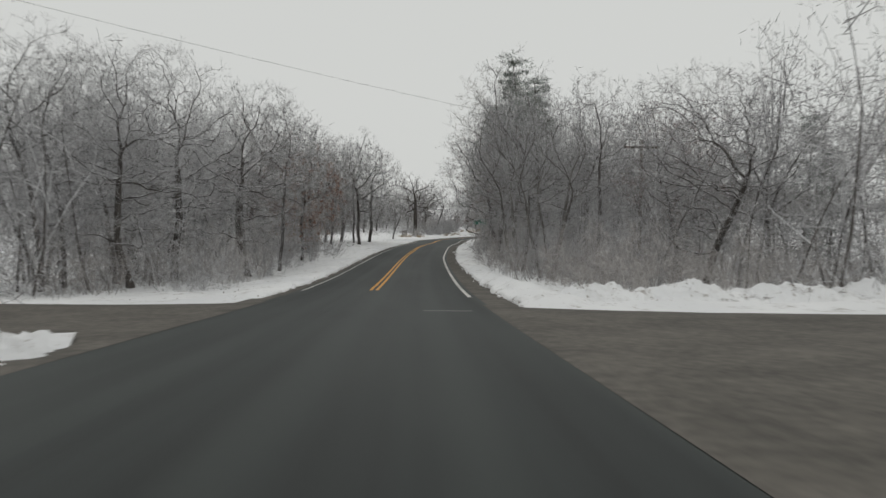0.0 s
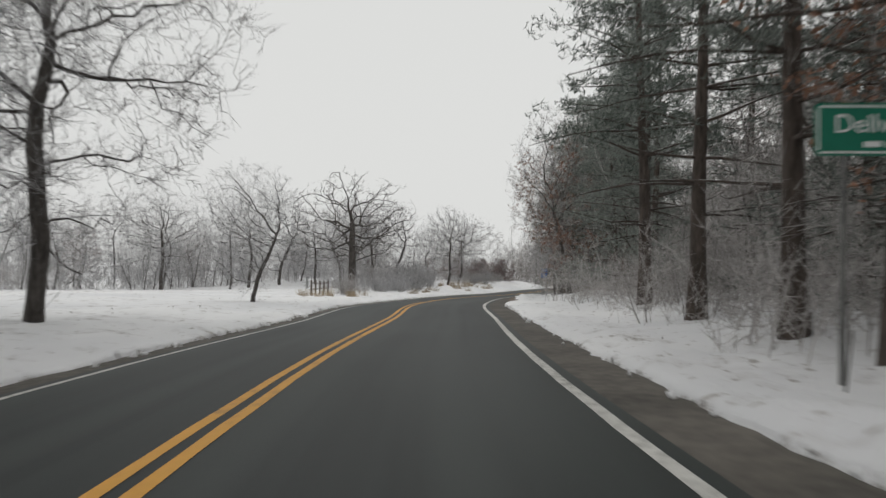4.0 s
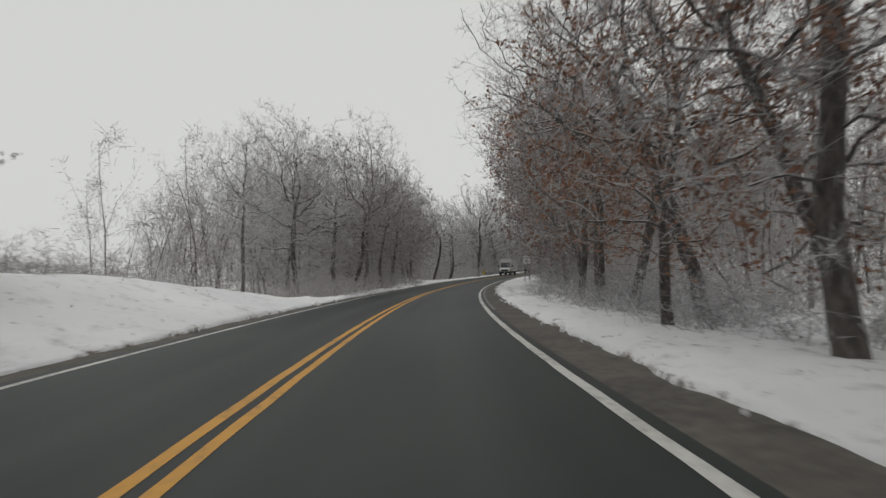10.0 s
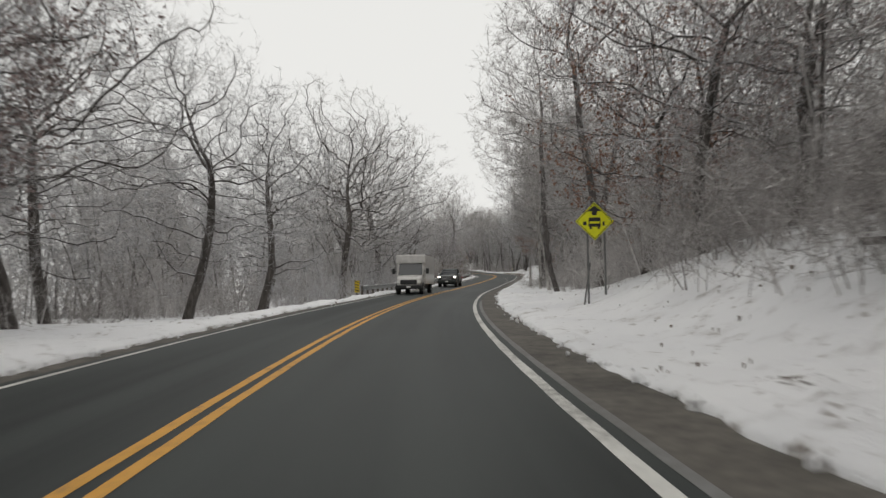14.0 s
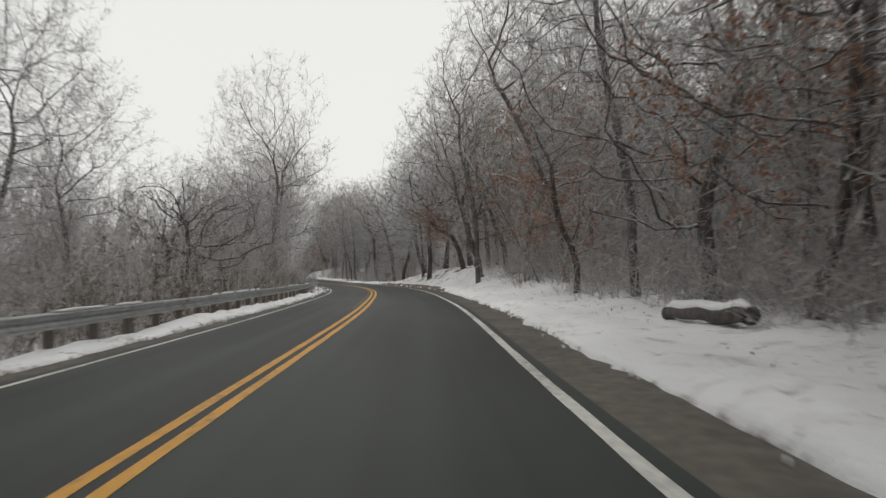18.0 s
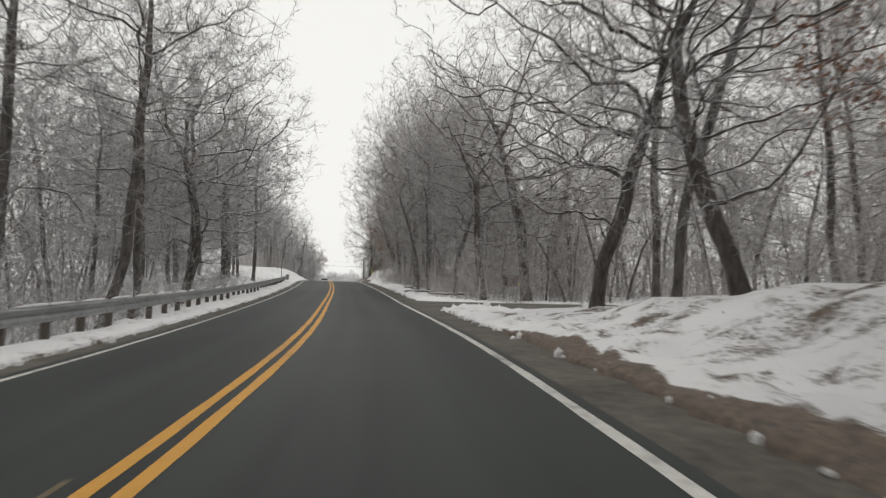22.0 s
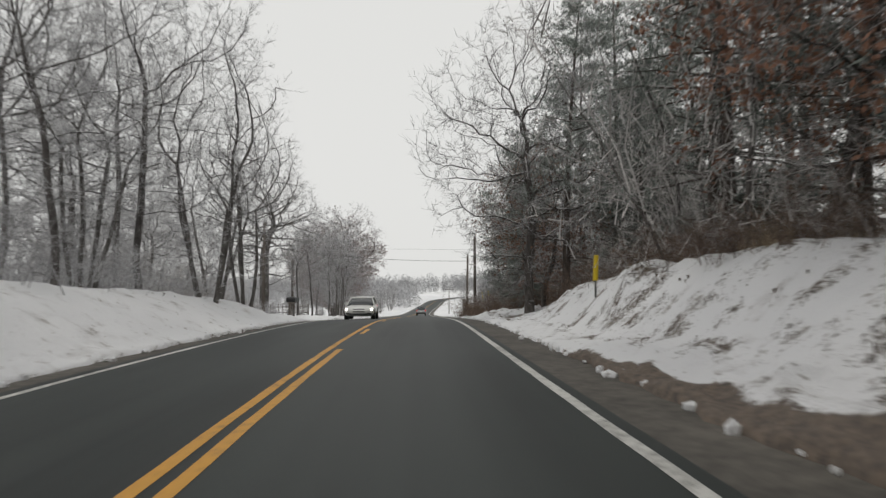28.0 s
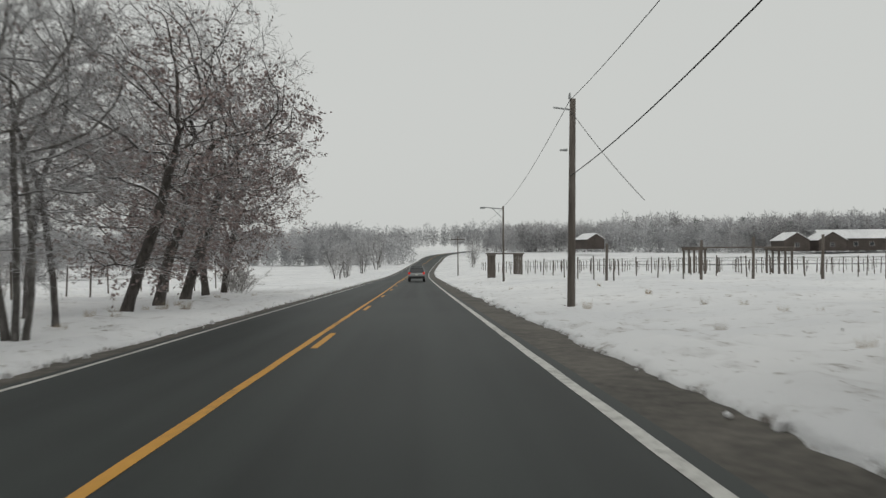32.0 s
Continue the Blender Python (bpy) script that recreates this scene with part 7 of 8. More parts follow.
SIDING = mottled("pale_siding", (0.50, 0.48, 0.43), (0.64, 0.62, 0.57), 2.0, 0.7, 0, 0.1)
BARN_WALL = mottled("dark_timber_wall", (0.035, 0.028, 0.024), (0.10, 0.082, 0.072), 2.0, 0.85, 0, 0.3)
GLASS = nodes_of("window_glass", 0.08)[0]
GLASS.node_tree.nodes["Principled BSDF"].inputs["Base Color"].default_value = (0.02, 0.024, 0.028, 1)
TRIM = mottled("white_trim", (0.62, 0.62, 0.60), (0.74, 0.74, 0.72), 5.0, 0.6, 0, 0)


def gable_house(name, m, w, l, eave, rise, wall_mat, label, windows=(), chimney=None, overhang=0.45):
    """A house with gables at its y ends; windows are (side, along, sill, width, height)."""
    o = thing(name, m, label, "house")
    bm = bmesh.new()
    prof = [(-w / 2, -0.8), (w / 2, -0.8), (w / 2, eave), (0, eave + rise), (-w / 2, eave)]
    plate(bm, prof, l, -l / 2)
    part("wall", bm, wall_mat, o)
    for sx in (-1, 1):
        bm = bmesh.new()
        k = rise / (w / 2)
        ex = w / 2 + overhang
        q = [(0, eave + rise + 0.02), (sx * ex, eave - overhang * k + 0.02), (sx * ex, eave - overhang * k + 0.20), (0, eave + rise + 0.22)]
        plate(bm, q if sx < 0 else q[::-1], l + 2 * overhang, -l / 2 - overhang)
        part("roof", bm, SNOW, o, "snow-covered roof slope")
        part("eave_board", boxed(min(sx * ex, sx * (ex - 0.04)), max(sx * ex, sx * (ex - 0.04)), -l / 2 - overhang, l / 2 + overhang, eave - overhang * k - 0.12, eave - overhang * k + 0.03), TRIM if wall_mat is SIDING else wall_mat, o)
    for side, a, sill, ww, hh in windows:
        if side in "ns":
            y = l / 2 if side == "n" else -l / 2
            sg = 1 if side == "n" else -1
            f = part("window", boxed(a - ww / 2 - 0.07, a + ww / 2 + 0.07, min(y, y + sg * 0.05), max(y, y + sg * 0.05), sill - 0.07, sill + hh + 0.07), TRIM, o, "white-framed window")
            part("pane", boxed(a - ww / 2, a + ww / 2, min(y + sg * 0.045, y + sg * 0.06), max(y + sg * 0.045, y + sg * 0.06), sill, sill + hh), GLASS, f)
            part("bar", boxed(a - ww / 2, a + ww / 2, min(y + sg * 0.06, y + sg * 0.07), max(y + sg * 0.06, y + sg * 0.07), sill + hh / 2 - 0.025, sill + hh / 2 + 0.025), TRIM, f)
        else:
            x = w / 2 if side == "e" else -w / 2
            sg = 1 if side == "e" else -1
            f = part("window", boxed(min(x, x + sg * 0.05), max(x, x + sg * 0.05), a - ww / 2 - 0.07, a + ww / 2 + 0.07, sill - 0.07, sill + hh + 0.07), TRIM, o, "white-framed window")
            part("pane", boxed(min(x + sg * 0.045, x + sg * 0.06), max(x + sg * 0.045, x + sg * 0.06), a - ww / 2, a + ww / 2, sill, sill + hh), GLASS, f)
    if chimney:
        part("chimney", boxed(chimney[0] - 0.4, chimney[0] + 0.4, chimney[1] - 0.4, chimney[1] + 0.4, eave, eave + rise + 1.3, 0.02), WOOD, o)
    return o


house = gable_house("house", face_on(571, -28.0, 90, -0.6), 8.5, 14, 3.5, 2.2, SIDING, "pale yellow-sided house with a snowy roof behind the oaks",
                    [("w", -5.0, 1.6, 0.9, 1.1), ("w", -2.6, 1.6, 0.9, 1.1), ("w", -4.6, 0.15, 0.9, 0.35), ("w", 3.2, 1.2, 1.4, 1.6), ("n", 0, 1.6, 1.2, 1.1), ("s", -1.6, 1.6, 1.0, 1.1), ("s", 1.6, 1.6, 1.0, 1.1)])
part("porch_floor", boxed(-6.0, -4.3, 2.6, 6.6, 0.4, 0.55), WOOD, house)
for y in (2.8, 4.6, 6.4):
    part("porch_post", boxed(-5.95, -5.83, y - 0.06, y + 0.06, -0.5, 1.5), TRIM, house)
for y in np.arange(2.8, 6.5, 0.25):
    part("baluster", boxed(-5.92, -5.88, y - 0.02, y + 0.02, 0.6, 1.42), TRIM, house)
part("handrail", boxed(-5.97, -5.82, 2.7, 6.5, 1.42, 1.5), TRIM, house)
part("door", boxed(-4.32, -4.25, 4.6, 5.6, 0.55, 2.6), BARN_WALL, house, "dark front door")

gable_house("winery_building", face_on(944, 170, 86, 1.2), 13, 26, 4.2, 3.4, BARN_WALL, "long dark timber building with snowy roofs", [("s", 0, 1.0, 2.0, 1.6), ("w", -6, 1.0, 1.6, 1.5), ("w", 0, 1.0, 1.6, 1.5), ("w", 6, 1.0, 1.6, 1.5)])
gable_house("winery_wing", face_on(929, 142, 5, 1.2), 10, 12, 3.6, 3.0, BARN_WALL, "dark timber wing with a snowy gable roof", [("s", 0, 1.0, 1.6, 1.4)])
gable_house("winery_wing", face_on(934, 157, 5, 1.2), 11, 12, 3.6, 3.2, BARN_WALL, "dark timber wing with a snowy gable roof", [("s", 0, 1.0, 1.6, 1.4)])
gable_house("farm_shed", face_on(905, 60, 20, 3.0), 7, 10, 3.0, 2.0, BARN_WALL, "far shed with a white snowy roof among trees")

board = thing("notice_board", face_on(507, 13.4, 10), "dark wooden board on posts at the edge of the woods", "board")
part("panel", boxed(-0.85, 0.85, -0.05, 0.05, 0.9, 1.75, 0.01), mottled("dark_red_board", (0.05, 0.018, 0.014), (0.10, 0.04, 0.03), 5, 0.8, 0, 0.2), board)
for x in (-0.7, 0.7):
    part("post", boxed(x - 0.06, x + 0.06, 0.05, 0.17, -0.4, 1.7), WOOD, board)
small = thing("small_sign", face_on(503, 13.0, 10), "small yellow sign on a low post beside the driveway", "sign")
part("panel", plated(rounded(0.5, 0.35, 0.03, 0, 1.05), 0.012), SIGN_YELLOW, small)
part("post", boxed(-0.03, 0.03, 0.014, 0.06, -0.4, 1.1), POST_STEEL, small)


def rail_fence(s0, d0, s1, d1, n, label):
    o = thing("rail_fence", Matrix.Identity(4), label, "fence")
    pts = [at(s0 + (s1 - s0) * k / n, d0 + (d1 - d0) * k / n) for k in range(n + 1)]
    for p in pts:
        part("post", rodded((p.x, p.y, p.z - 0.3), (p.x + 0.03, p.y, p.z + 1.25), 0.08, 0.07, 8), WOOD, o)
    for a, b in zip(pts, pts[1:]):
        for h in (0.5, 1.0):
            part("rail", rodded((a.x, a.y, a.z + h), (b.x, b.y, b.z + h + 0.04), 0.045, 0.04, 6), WOOD, o)


rail_fence(627, -8.2, 631, -14.0, 3, "weathered rail fence by the roadside trees")
rail_fence(143, -11.0, 154, -13.0, 4, "old leaning fence at the field's edge")


# ---- vehicles standing on the road ----
def paint(name, colour, rough=0.35, metal=0.3):
    m, t, b = nodes_of(name, rough, metal)
    dirt = noise_of(t, 3.0, 5.0, 0.6)
    t.links.new(ramp_of(t, dirt, [(0.35, tuple(c * 0.8 for c in colour)), (0.7, colour)]), b.inputs["Base Color"])
    b.inputs["Coat Weight"].default_value = 0.4
    return m


def lamp_material(name, colour, power):
    m, t, b = nodes_of(name, 0.2)
    b.inputs["Base Color"].default_value = (*colour, 1)
    b.inputs["Emission Color"].default_value = (*colour, 1)
    b.inputs["Emission Strength"].default_value = power
    return m


TYRE = mottled("tyre_rubber", (0.012, 0.012, 0.012), (0.03, 0.03, 0.03), 9, 0.85, 0, 0.1)
RIM = mottled("alloy_rim", (0.28, 0.28, 0.28), (0.45, 0.45, 0.45), 6, 0.4, 0.8, 0)
CHROME = mottled("bright_trim", (0.45, 0.45, 0.45), (0.6, 0.6, 0.6), 6, 0.25, 0.9, 0)
PLASTIC = mottled("black_plastic", (0.012, 0.012, 0.012), (0.028, 0.028, 0.028), 9, 0.55, 0, 0.05)
HEADLIGHT = lamp_material("headlight_glow", (1.0, 0.95, 0.86), 3.0)
TAIL = lamp_material("tail_lamp", (0.5, 0.015, 0.01), 0.6)
CLEAR = lamp_material("lamp_glass", (0.75, 0.75, 0.72), 0.0)


def wedge(bm, outline, half, tuck=0.0, z_tuck=0.0, bevel=0.04):
    """A body from a side outline (y, z), half its width, drawn in above z_tuck by tuck."""
    left, right = [], []
    for y, z in outline:
        k = half - tuck * max(0.0, z - z_tuck)
        left.append(bm.verts.new((-k, y, z)))
        right.append(bm.verts.new((k, y, z)))
    n = len(outline)
    bm.faces.new(left)
    bm.faces.new(right[::-1])
    for i in range(n):
        j = (i + 1) % n
        bm.faces.new((left[j], left[i], right[i], right[j]))
    bmesh.ops.recalc_face_normals(bm, faces=bm.faces[:])
    if bevel:
        bmesh.ops.bevel(bm, geom=bm.edges[:], offset=bevel, segments=2, affect="EDGES", profile=0.6)
    return bm


def wheel(o, x, y, r, w=0.24):
    sx = 1 if x > 0 else -1
    t = part("wheel", rodded((x - w / 2, y, r), (x + w / 2, y, r), r, r, 24), TYRE, o)
    part("rim", rodded((x + sx * (w / 2 - 0.03), y, r), (x + sx * (w / 2 + 0.012), y, r), r * 0.66, r * 0.60, 20), RIM, t)
    part("hub", rodded((x + sx * w / 2, y, r), (x + sx * (w / 2 + 0.03), y, r), r * 0.18, r * 0.15, 10), PLASTIC, t)
    for k in range(5):
        a = 2 * math.pi * k / 5
        p0 = (x + sx * (w / 2 + 0.016), y + 0.12 * r * math.cos(a), r + 0.12 * r * math.sin(a))
        p1 = (x + sx * (w / 2 + 0.016), y + 0.58 * r * math.cos(a), r + 0.58 * r * math.sin(a))
        part("spoke", rodded(p0, p1, 0.028, 0.022, 6), RIM, t)


def shell(rows, power=4.0, sides=20):
    """A smooth body lofted through rounded cross-sections: rows of y, half width, bottom and top."""
    bm = bmesh.new()
    rings = []
    for y, half, z0, z1 in rows:
        ring = []
        for k in range(sides):
            a = 2 * math.pi * k / sides
            c, s = math.cos(a), math.sin(a)
            ring.append(bm.verts.new((half * math.copysign(abs(c) ** (2 / power), c), y, (z0 + z1) / 2 + (z1 - z0) / 2 * math.copysign(abs(s) ** (2 / power), s))))
        rings.append(ring)
    for a, b in zip(rings, rings[1:]):
        for k in range(sides):
            j = (k + 1) % sides
            bm.faces.new((a[k], a[j], b[j], b[k]))
    bm.faces.new(rings[0][::-1])
    bm.faces.new(rings[-1])
    bmesh.ops.recalc_face_normals(bm, faces=bm.faces[:])
    return bm


def pickup(m, body, label):
    """A crew-cab pickup; its nose points to -y."""
    o = thing("pickup_truck", m, label, "pickup truck")
    part("hood", shell([(-2.88, 0.80, 0.52, 1.02), (-2.80, 0.93, 0.46, 1.14), (-2.5, 0.985, 0.43, 1.20), (-1.9, 1.0, 0.42, 1.25), (-1.3, 1.0, 0.42, 1.28)], 6.0), body, o, "", True)
    part("cab", shell([(-1.36, 0.995, 0.42, 1.275), (0.0, 1.0, 0.42, 1.285), (0.95, 0.995, 0.42, 1.275)], 6.0), body, o, "", True)
    part("greenhouse", shell([(-1.32, 0.90, 1.1, 1.27), (-0.95, 0.87, 1.1, 1.58), (-0.58, 0.84, 1.1, 1.83), (0.0, 0.82, 1.1, 1.90), (0.6, 0.82, 1.1, 1.89), (0.8, 0.84, 1.1, 1.70), (0.98, 0.88, 1.1, 1.27)], 4.5), GLASS, o, "dark tinted windows", True)
    part("roof", shell([(-0.62, 0.70, 1.72, 1.85), (-0.4, 0.77, 1.72, 1.92), (0.1, 0.79, 1.72, 1.945), (0.5, 0.78, 1.72, 1.935), (0.72, 0.72, 1.70, 1.86)], 4.0), body, o, "", True)
    for x in (-1, 1):
        for y0, y1 in ((-1.34, -0.64), (0.74, 0.99)):
            part("pillar", rodded((x * 0.93, y0 if y0 < 0 else y1, 1.22), (x * 0.79, y1 if y0 < 0 else y0, 1.88), 0.045, 0.04, 6), body, o)
        part("pillar", rodded((x * 0.935, 0.05, 1.22), (x * 0.80, 0.05, 1.89), 0.04, 0.035, 6), body, o)
        part("mirror", boxed(min(x * 0.98, x * 1.22), max(x * 0.98, x * 1.22), -1.02, -0.90, 1.20, 1.42, 0.03), CHROME, o)
        part("door_handle", boxed(min(x * 0.985, x * 1.01), max(x * 0.985, x * 1.01), -0.20, 0.0, 1.06, 1.10), CHROME, o)
        part("step_bar", boxed(min(x * 0.90, x * 1.02), max(x * 0.90, x * 1.02), -1.2, 0.9, 0.36, 0.43, 0.02), PLASTIC, o)
        h = part("headlight", boxed(min(x * 0.66, x * 0.95), max(x * 0.66, x * 0.95), -2.88, -2.74, 0.94, 1.08, 0.03), HEADLIGHT, o, "lit white headlight")
        part("fog_lamp", boxed(min(x * 0.62, x * 0.86), max(x * 0.62, x * 0.86), -2.97, -2.9, 0.56, 0.64, 0.02), HEADLIGHT, o, "lit fog lamp")
        part("tail_lamp", boxed(min(x * 0.90, x * 1.0), max(x * 0.90, x * 1.0), 2.70, 2.88, 0.85, 1.22, 0.02), TAIL, o, "red tail lamp")
        part("bed_side", boxed(min(x * 0.86, x * 0.99), max(x * 0.86, x * 0.99), 0.96, 2.82, 0.55, 1.24, 0.03), body, o)
        for y in (-1.95, 1.85):
            wheel(o, x * 0.84, y, 0.40, 0.28)
            part("arch", rodded((x * 0.80, y, 0.42), (x * 0.995, y, 0.42), 0.47, 0.47, 20), PLASTIC, o)
    part("tailgate", boxed(-0.86, 0.86, 2.74, 2.84, 0.58, 1.24, 0.02), body, o)
    part("bed_floor", boxed(-0.86, 0.86, 0.96, 2.76, 0.55, 0.66), PLASTIC, o)
    g = part("grille", boxed(-0.60, 0.60, -2.90, -2.80, 0.70, 1.12, 0.03), PLASTIC, o, "large dark grille")
    for z in (0.78, 0.88, 0.98, 1.08):
        part("bar", boxed(-0.58, 0.58, -2.93, -2.89, z - 0.022, z + 0.022), CHROME, g)
    part("bumper", boxed(-0.98, 0.98, -2.98, -2.74, 0.42, 0.68, 0.05), body, o)
    part("plate", boxed(-0.16, 0.16, -2.995, -2.975, 0.48, 0.60), TRIM, o, "plain pale number plate")
    part("underbody", boxed(-0.8, 0.8, -2.5, 2.6, 0.25, 0.56), PLASTIC, o)
    return o


def sedan(m, body, label):
    """A low saloon car; its nose points to -y."""
    o = thing("sedan_car", m, label, "car")
    part("body", shell([(-2.45, 0.50, 0.36, 0.60), (-2.40, 0.70, 0.28, 0.68), (-2.22, 0.85, 0.24, 0.75), (-1.75, 0.915, 0.22, 0.85), (-1.0, 0.93, 0.22, 0.93), (0.0, 0.93, 0.22, 0.96), (1.5, 0.92, 0.22, 0.985), (2.1, 0.88, 0.25, 0.96),
                       (2.36, 0.76, 0.30, 0.90), (2.44, 0.60, 0.36, 0.78)]), body, o, "", True)
    part("greenhouse", shell([(-1.15, 0.78, 0.80, 0.93), (-0.75, 0.77, 0.80, 1.13), (-0.2, 0.74, 0.80, 1.36), (0.3, 0.72, 0.80, 1.42), (0.9, 0.72, 0.80, 1.40), (1.4, 0.74, 0.80, 1.22), (1.95, 0.76, 0.80, 0.99)], 3.2), GLASS, o, "dark windows", True)
    part("roof", shell([(-0.25, 0.60, 1.28, 1.375), (0.0, 0.66, 1.28, 1.425), (0.4, 0.66, 1.28, 1.445), (0.9, 0.64, 1.28, 1.425), (1.15, 0.56, 1.26, 1.34)], 3.0), body, o, "", True)
    for x in (-1, 1):
        part("pillar", rodded((x * 0.85, -1.05, 0.93), (x * 0.66, -0.15, 1.40), 0.035, 0.03, 6), body, o)
        part("pillar", rodded((x * 0.85, 1.85, 0.96), (x * 0.66, 0.78, 1.42), 0.06, 0.05, 6), body, o)
        part("headlight", wedge(bmesh.new(), [(-2.37, 0.60), (-2.26, 0.70), (-2.05, 0.74), (-2.15, 0.60)], 0.13, 0, 0, 0.02), HEADLIGHT, o, "lit swept-back headlight").location.x = x * 0.70
        part("mirror", boxed(min(x * 0.86, x * 1.04), max(x * 0.86, x * 1.04), -0.85, -0.72, 0.94, 1.06, 0.03), body, o)
        part("tail_lamp", boxed(min(x * 0.5, x * 0.86), max(x * 0.5, x * 0.86), 2.34, 2.43, 0.72, 0.86, 0.02), TAIL, o)
        part("fog_lamp", boxed(min(x * 0.5, x * 0.78), max(x * 0.5, x * 0.78), -2.47, -2.42, 0.36, 0.46, 0.02), PLASTIC, o)
        for y in (-1.45, 1.42):
            wheel(o, x * 0.80, y, 0.335, 0.23)
            part("arch", rodded((x * 0.74, y, 0.35), (x * 0.938, y, 0.35), 0.385, 0.385, 20), PLASTIC, o)
    part("grille", wedge(bmesh.new(), [(-2.47, 0.50), (-2.40, 0.70), (-2.36, 0.70), (-2.40, 0.50)], 0.36, 0, 0, 0.015), PLASTIC, o, "oval mesh grille")
    part("intake", boxed(-0.55, 0.55, -2.46, -2.40, 0.33, 0.43, 0.02), PLASTIC, o)
    return o


def wagon(m, body, label):
    """A tall estate car seen from behind; its tail points to -y."""
    o = thing("suv_car", m, label, "car")
    part("body", wedge(bmesh.new(), [(-2.2, 0.42), (-2.25, 0.70), (-2.18, 1.02), (1.1, 1.06), (2.2, 0.92), (2.3, 0.45)], 0.92, 0.05, 0.8, 0.06), body, o)
    part("greenhouse", wedge(bmesh.new(), [(-2.14, 1.02), (-1.85, 1.60), (0.35, 1.64), (1.15, 1.04)], 0.88, 0.25, 1.0, 0.04), GLASS, o, "dark windows")
    part("roof", wedge(bmesh.new(), [(-1.95, 1.58), (-1.75, 1.68), (0.2, 1.70), (0.45, 1.60)], 0.74, 0, 0, 0.03), body, o)
    for x in (-1, 1):
        part("tail_lamp", boxed(min(x * 0.68, x * 0.90), max(x * 0.68, x * 0.90), -2.24, -2.12, 0.86, 1.10, 0.02), TAIL, o, "red tail lamp")
        part("pillar", rodded((x * 0.86, -2.12, 1.02), (x * 0.74, -1.85, 1.62), 0.06, 0.05, 6), body, o)
        part("mirror", boxed(min(x * 0.90, x * 1.08), max(x * 0.90, x * 1.08), 0.75, 0.88, 1.06, 1.20, 0.03), body, o)
        for y in (-1.35, 1.35):
            wheel(o, x * 0.78, y, 0.35, 0.23)
            part("arch", rodded((x * 0.72, y, 0.37), (x * 0.925, y, 0.37), 0.40, 0.40, 20), PLASTIC, o)
    part("bumper", boxed(-0.88, 0.88, -2.33, -2.15, 0.40, 0.62, 0.05), PLASTIC, o)
    part("plate", boxed(-0.16, 0.16, -2.26, -2.235, 0.74, 0.86), TRIM, o, "plain pale number plate")
    part("rear_window", boxed(-0.64, 0.64, -2.06, -1.98, 1.14, 1.46, 0.03), GLASS, o).rotation_euler = (radians(-8), 0, 0)
    return o


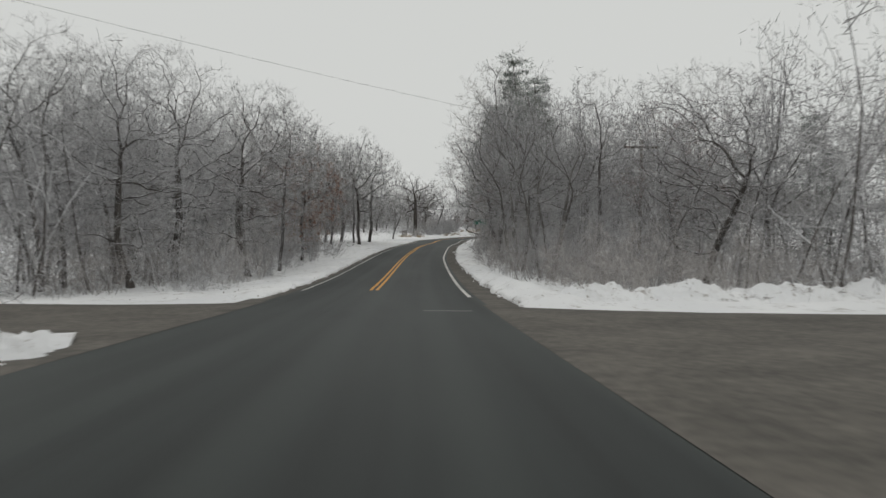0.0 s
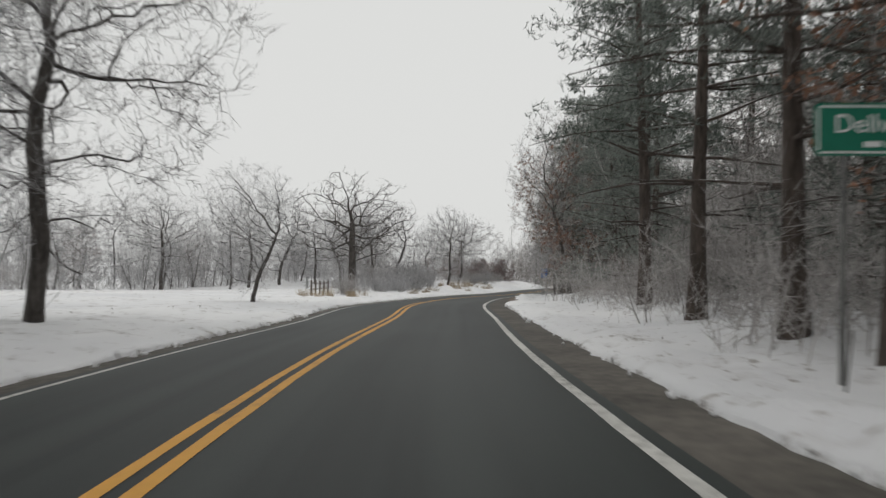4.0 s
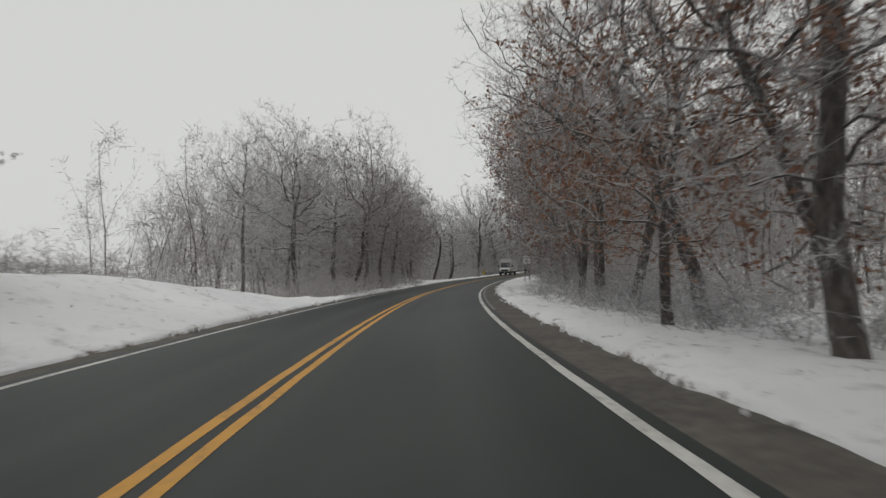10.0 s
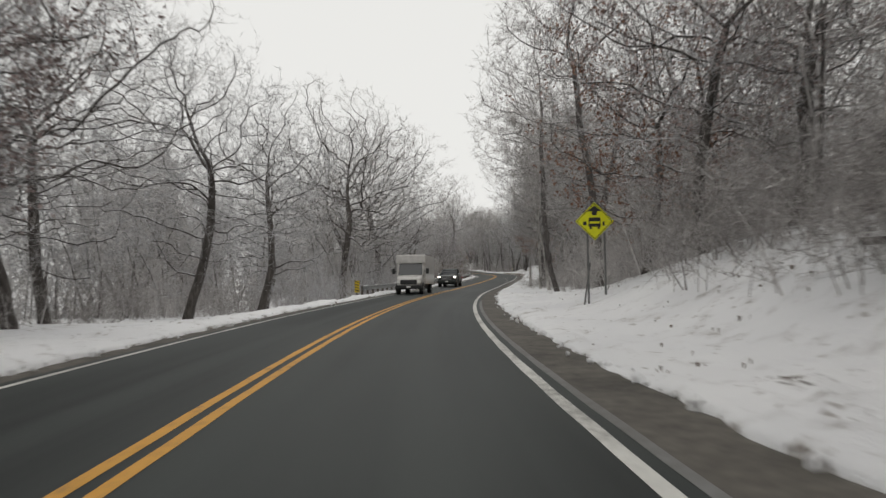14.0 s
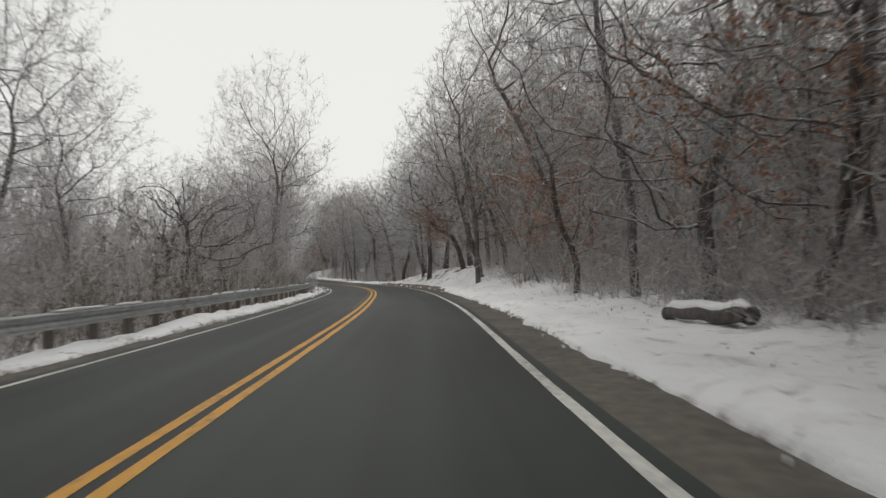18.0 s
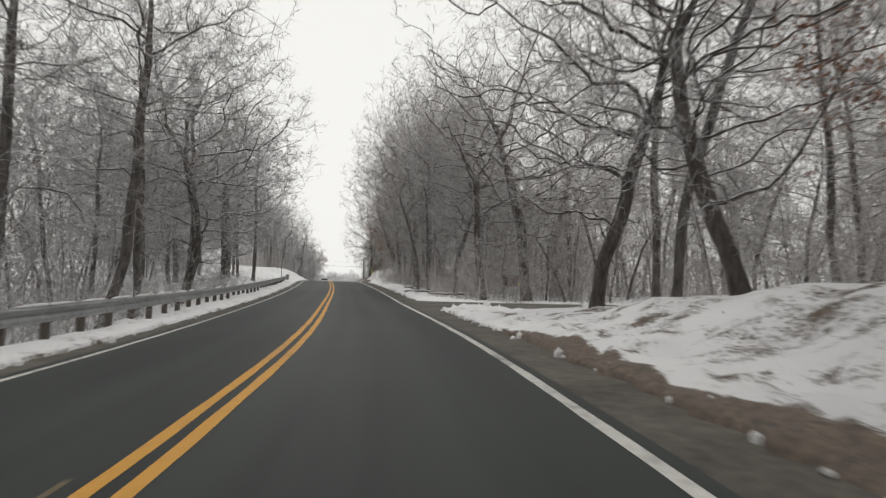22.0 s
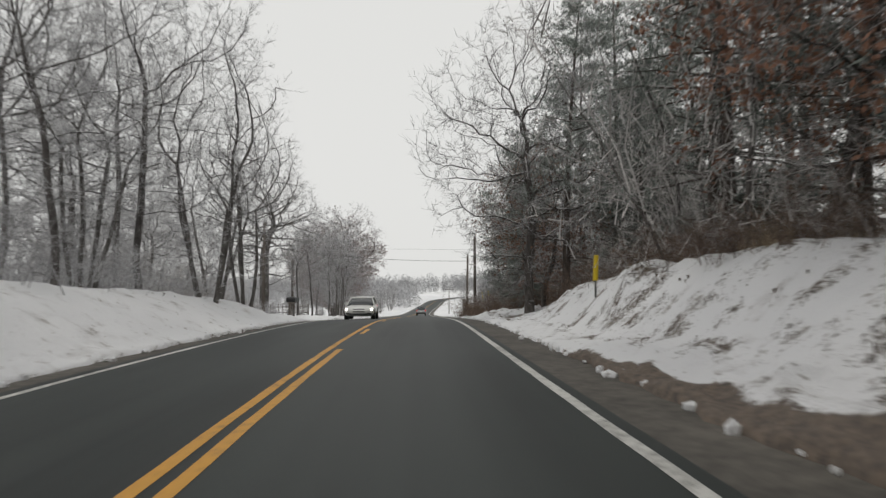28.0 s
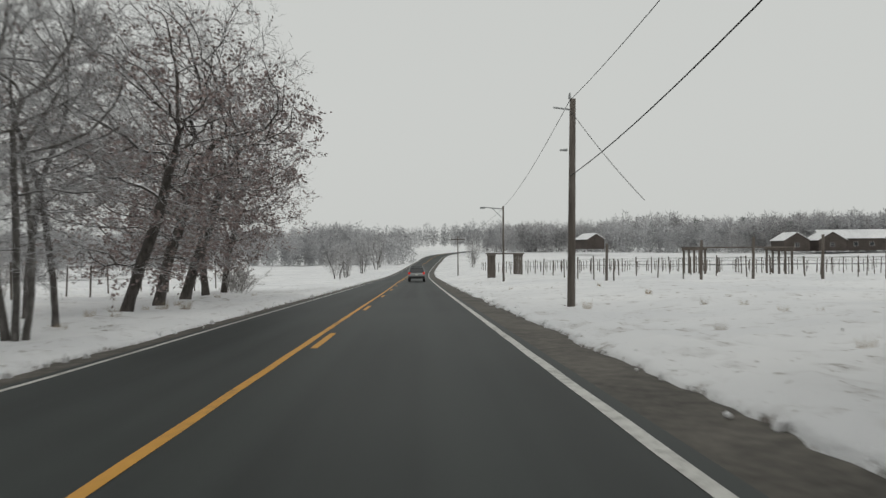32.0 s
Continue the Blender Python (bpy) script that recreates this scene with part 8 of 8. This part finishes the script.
def box_van(m, body, label):
    """A delivery van with a tall box over a short bonnet; its nose points to -y."""
    o = thing("box_van", m, label, "van")
    part("cargo_box", boxed(-1.14, 1.14, -1.75, 3.3, 0.72, 2.95, 0.06), body, o)
    part("roof_cap", boxed(-1.15, 1.15, -1.95, -1.55, 2.30, 2.97, 0.10), body, o, "white peak over the cab")
    part("cab", shell([(-2.35, 0.98, 0.55, 1.42), (-1.9, 1.02, 0.52, 1.5), (-1.5, 1.04, 0.52, 1.5)], 6.0), body, o, "", True)
    part("bonnet", shell([(-3.05, 0.80, 0.62, 1.12), (-2.95, 0.92, 0.58, 1.24), (-2.6, 0.98, 0.55, 1.36), (-2.2, 1.0, 0.55, 1.44)], 6.0), body, o, "", True)
    part("windscreen", wedge(bmesh.new(), [(-2.32, 1.42), (-1.86, 2.30), (-1.6, 2.30), (-1.6, 1.42)], 0.96, 0.08, 0.9, 0.02), GLASS, o, "dark windscreen")
    part("grille", boxed(-0.62, 0.62, -3.09, -3.0, 0.72, 1.06, 0.02), PLASTIC, o, "dark grille")
    part("bumper", boxed(-1.0, 1.0, -3.16, -2.92, 0.42, 0.66, 0.04), PLASTIC, o)
    part("underbody", boxed(-0.8, 0.8, -2.6, 3.2, 0.35, 0.74), PLASTIC, o)
    for x in (-1, 1):
        part("pillar", rodded((x * 0.97, -2.30, 1.42), (x * 0.93, -1.86, 2.32), 0.045, 0.04, 6), body, o)
        part("headlight", boxed(min(x * 0.66, x * 0.90), max(x * 0.66, x * 0.90), -3.07, -2.95, 0.82, 1.02, 0.02), CLEAR, o, "unlit headlight")
        mirror = part("mirror", boxed(min(x * 1.18, x * 1.40), max(x * 1.18, x * 1.40), -2.12, -2.02, 1.52, 1.92, 0.03), PLASTIC, o)
        part("bracket", rodded((x * 1.0, -2.06, 1.70), (x * 1.20, -2.06, 1.72), 0.025, 0.025, 6), PLASTIC, mirror)
        for y in (-2.35, 2.05):
            wheel(o, x * 0.88, y, 0.38, 0.26)
            part("arch", rodded((x * 0.82, y, 0.42), (x * 1.03, y, 0.42), 0.45, 0.45, 20), PLASTIC, o)
    part("plate", boxed(-0.16, 0.16, -3.175, -3.155, 0.48, 0.60), TRIM, o, "plain pale number plate")
    return o


def on_road(s, d, turn=0.0):
    x, y, z, tx, ty = (float(v) for v in centre(s))
    return Matrix.Translation((x + ty * d, y - tx * d, z + float(crown(s, d)) + 0.005)) @ pose(0, 0, 0, 0, 0, heading(s) + turn)


box_van(on_road(352.0, -1.9), paint("van_white_paint", (0.60, 0.58, 0.56), 0.4, 0.0), "dirty white box van facing traffic on the road")
pickup(on_road(375.0, -1.9), paint("charcoal_paint", (0.040, 0.047, 0.044)), "charcoal pickup truck with lit headlights facing traffic")
sedan(on_road(608.0, -1.9), paint("pearl_white_paint", (0.66, 0.66, 0.63), 0.3, 0.1), "white saloon car with lit headlights facing traffic")
wagon(on_road(702.0, 1.85), paint("silver_paint", (0.30, 0.31, 0.31), 0.35, 0.6), "silver estate car driving ahead, seen from behind")
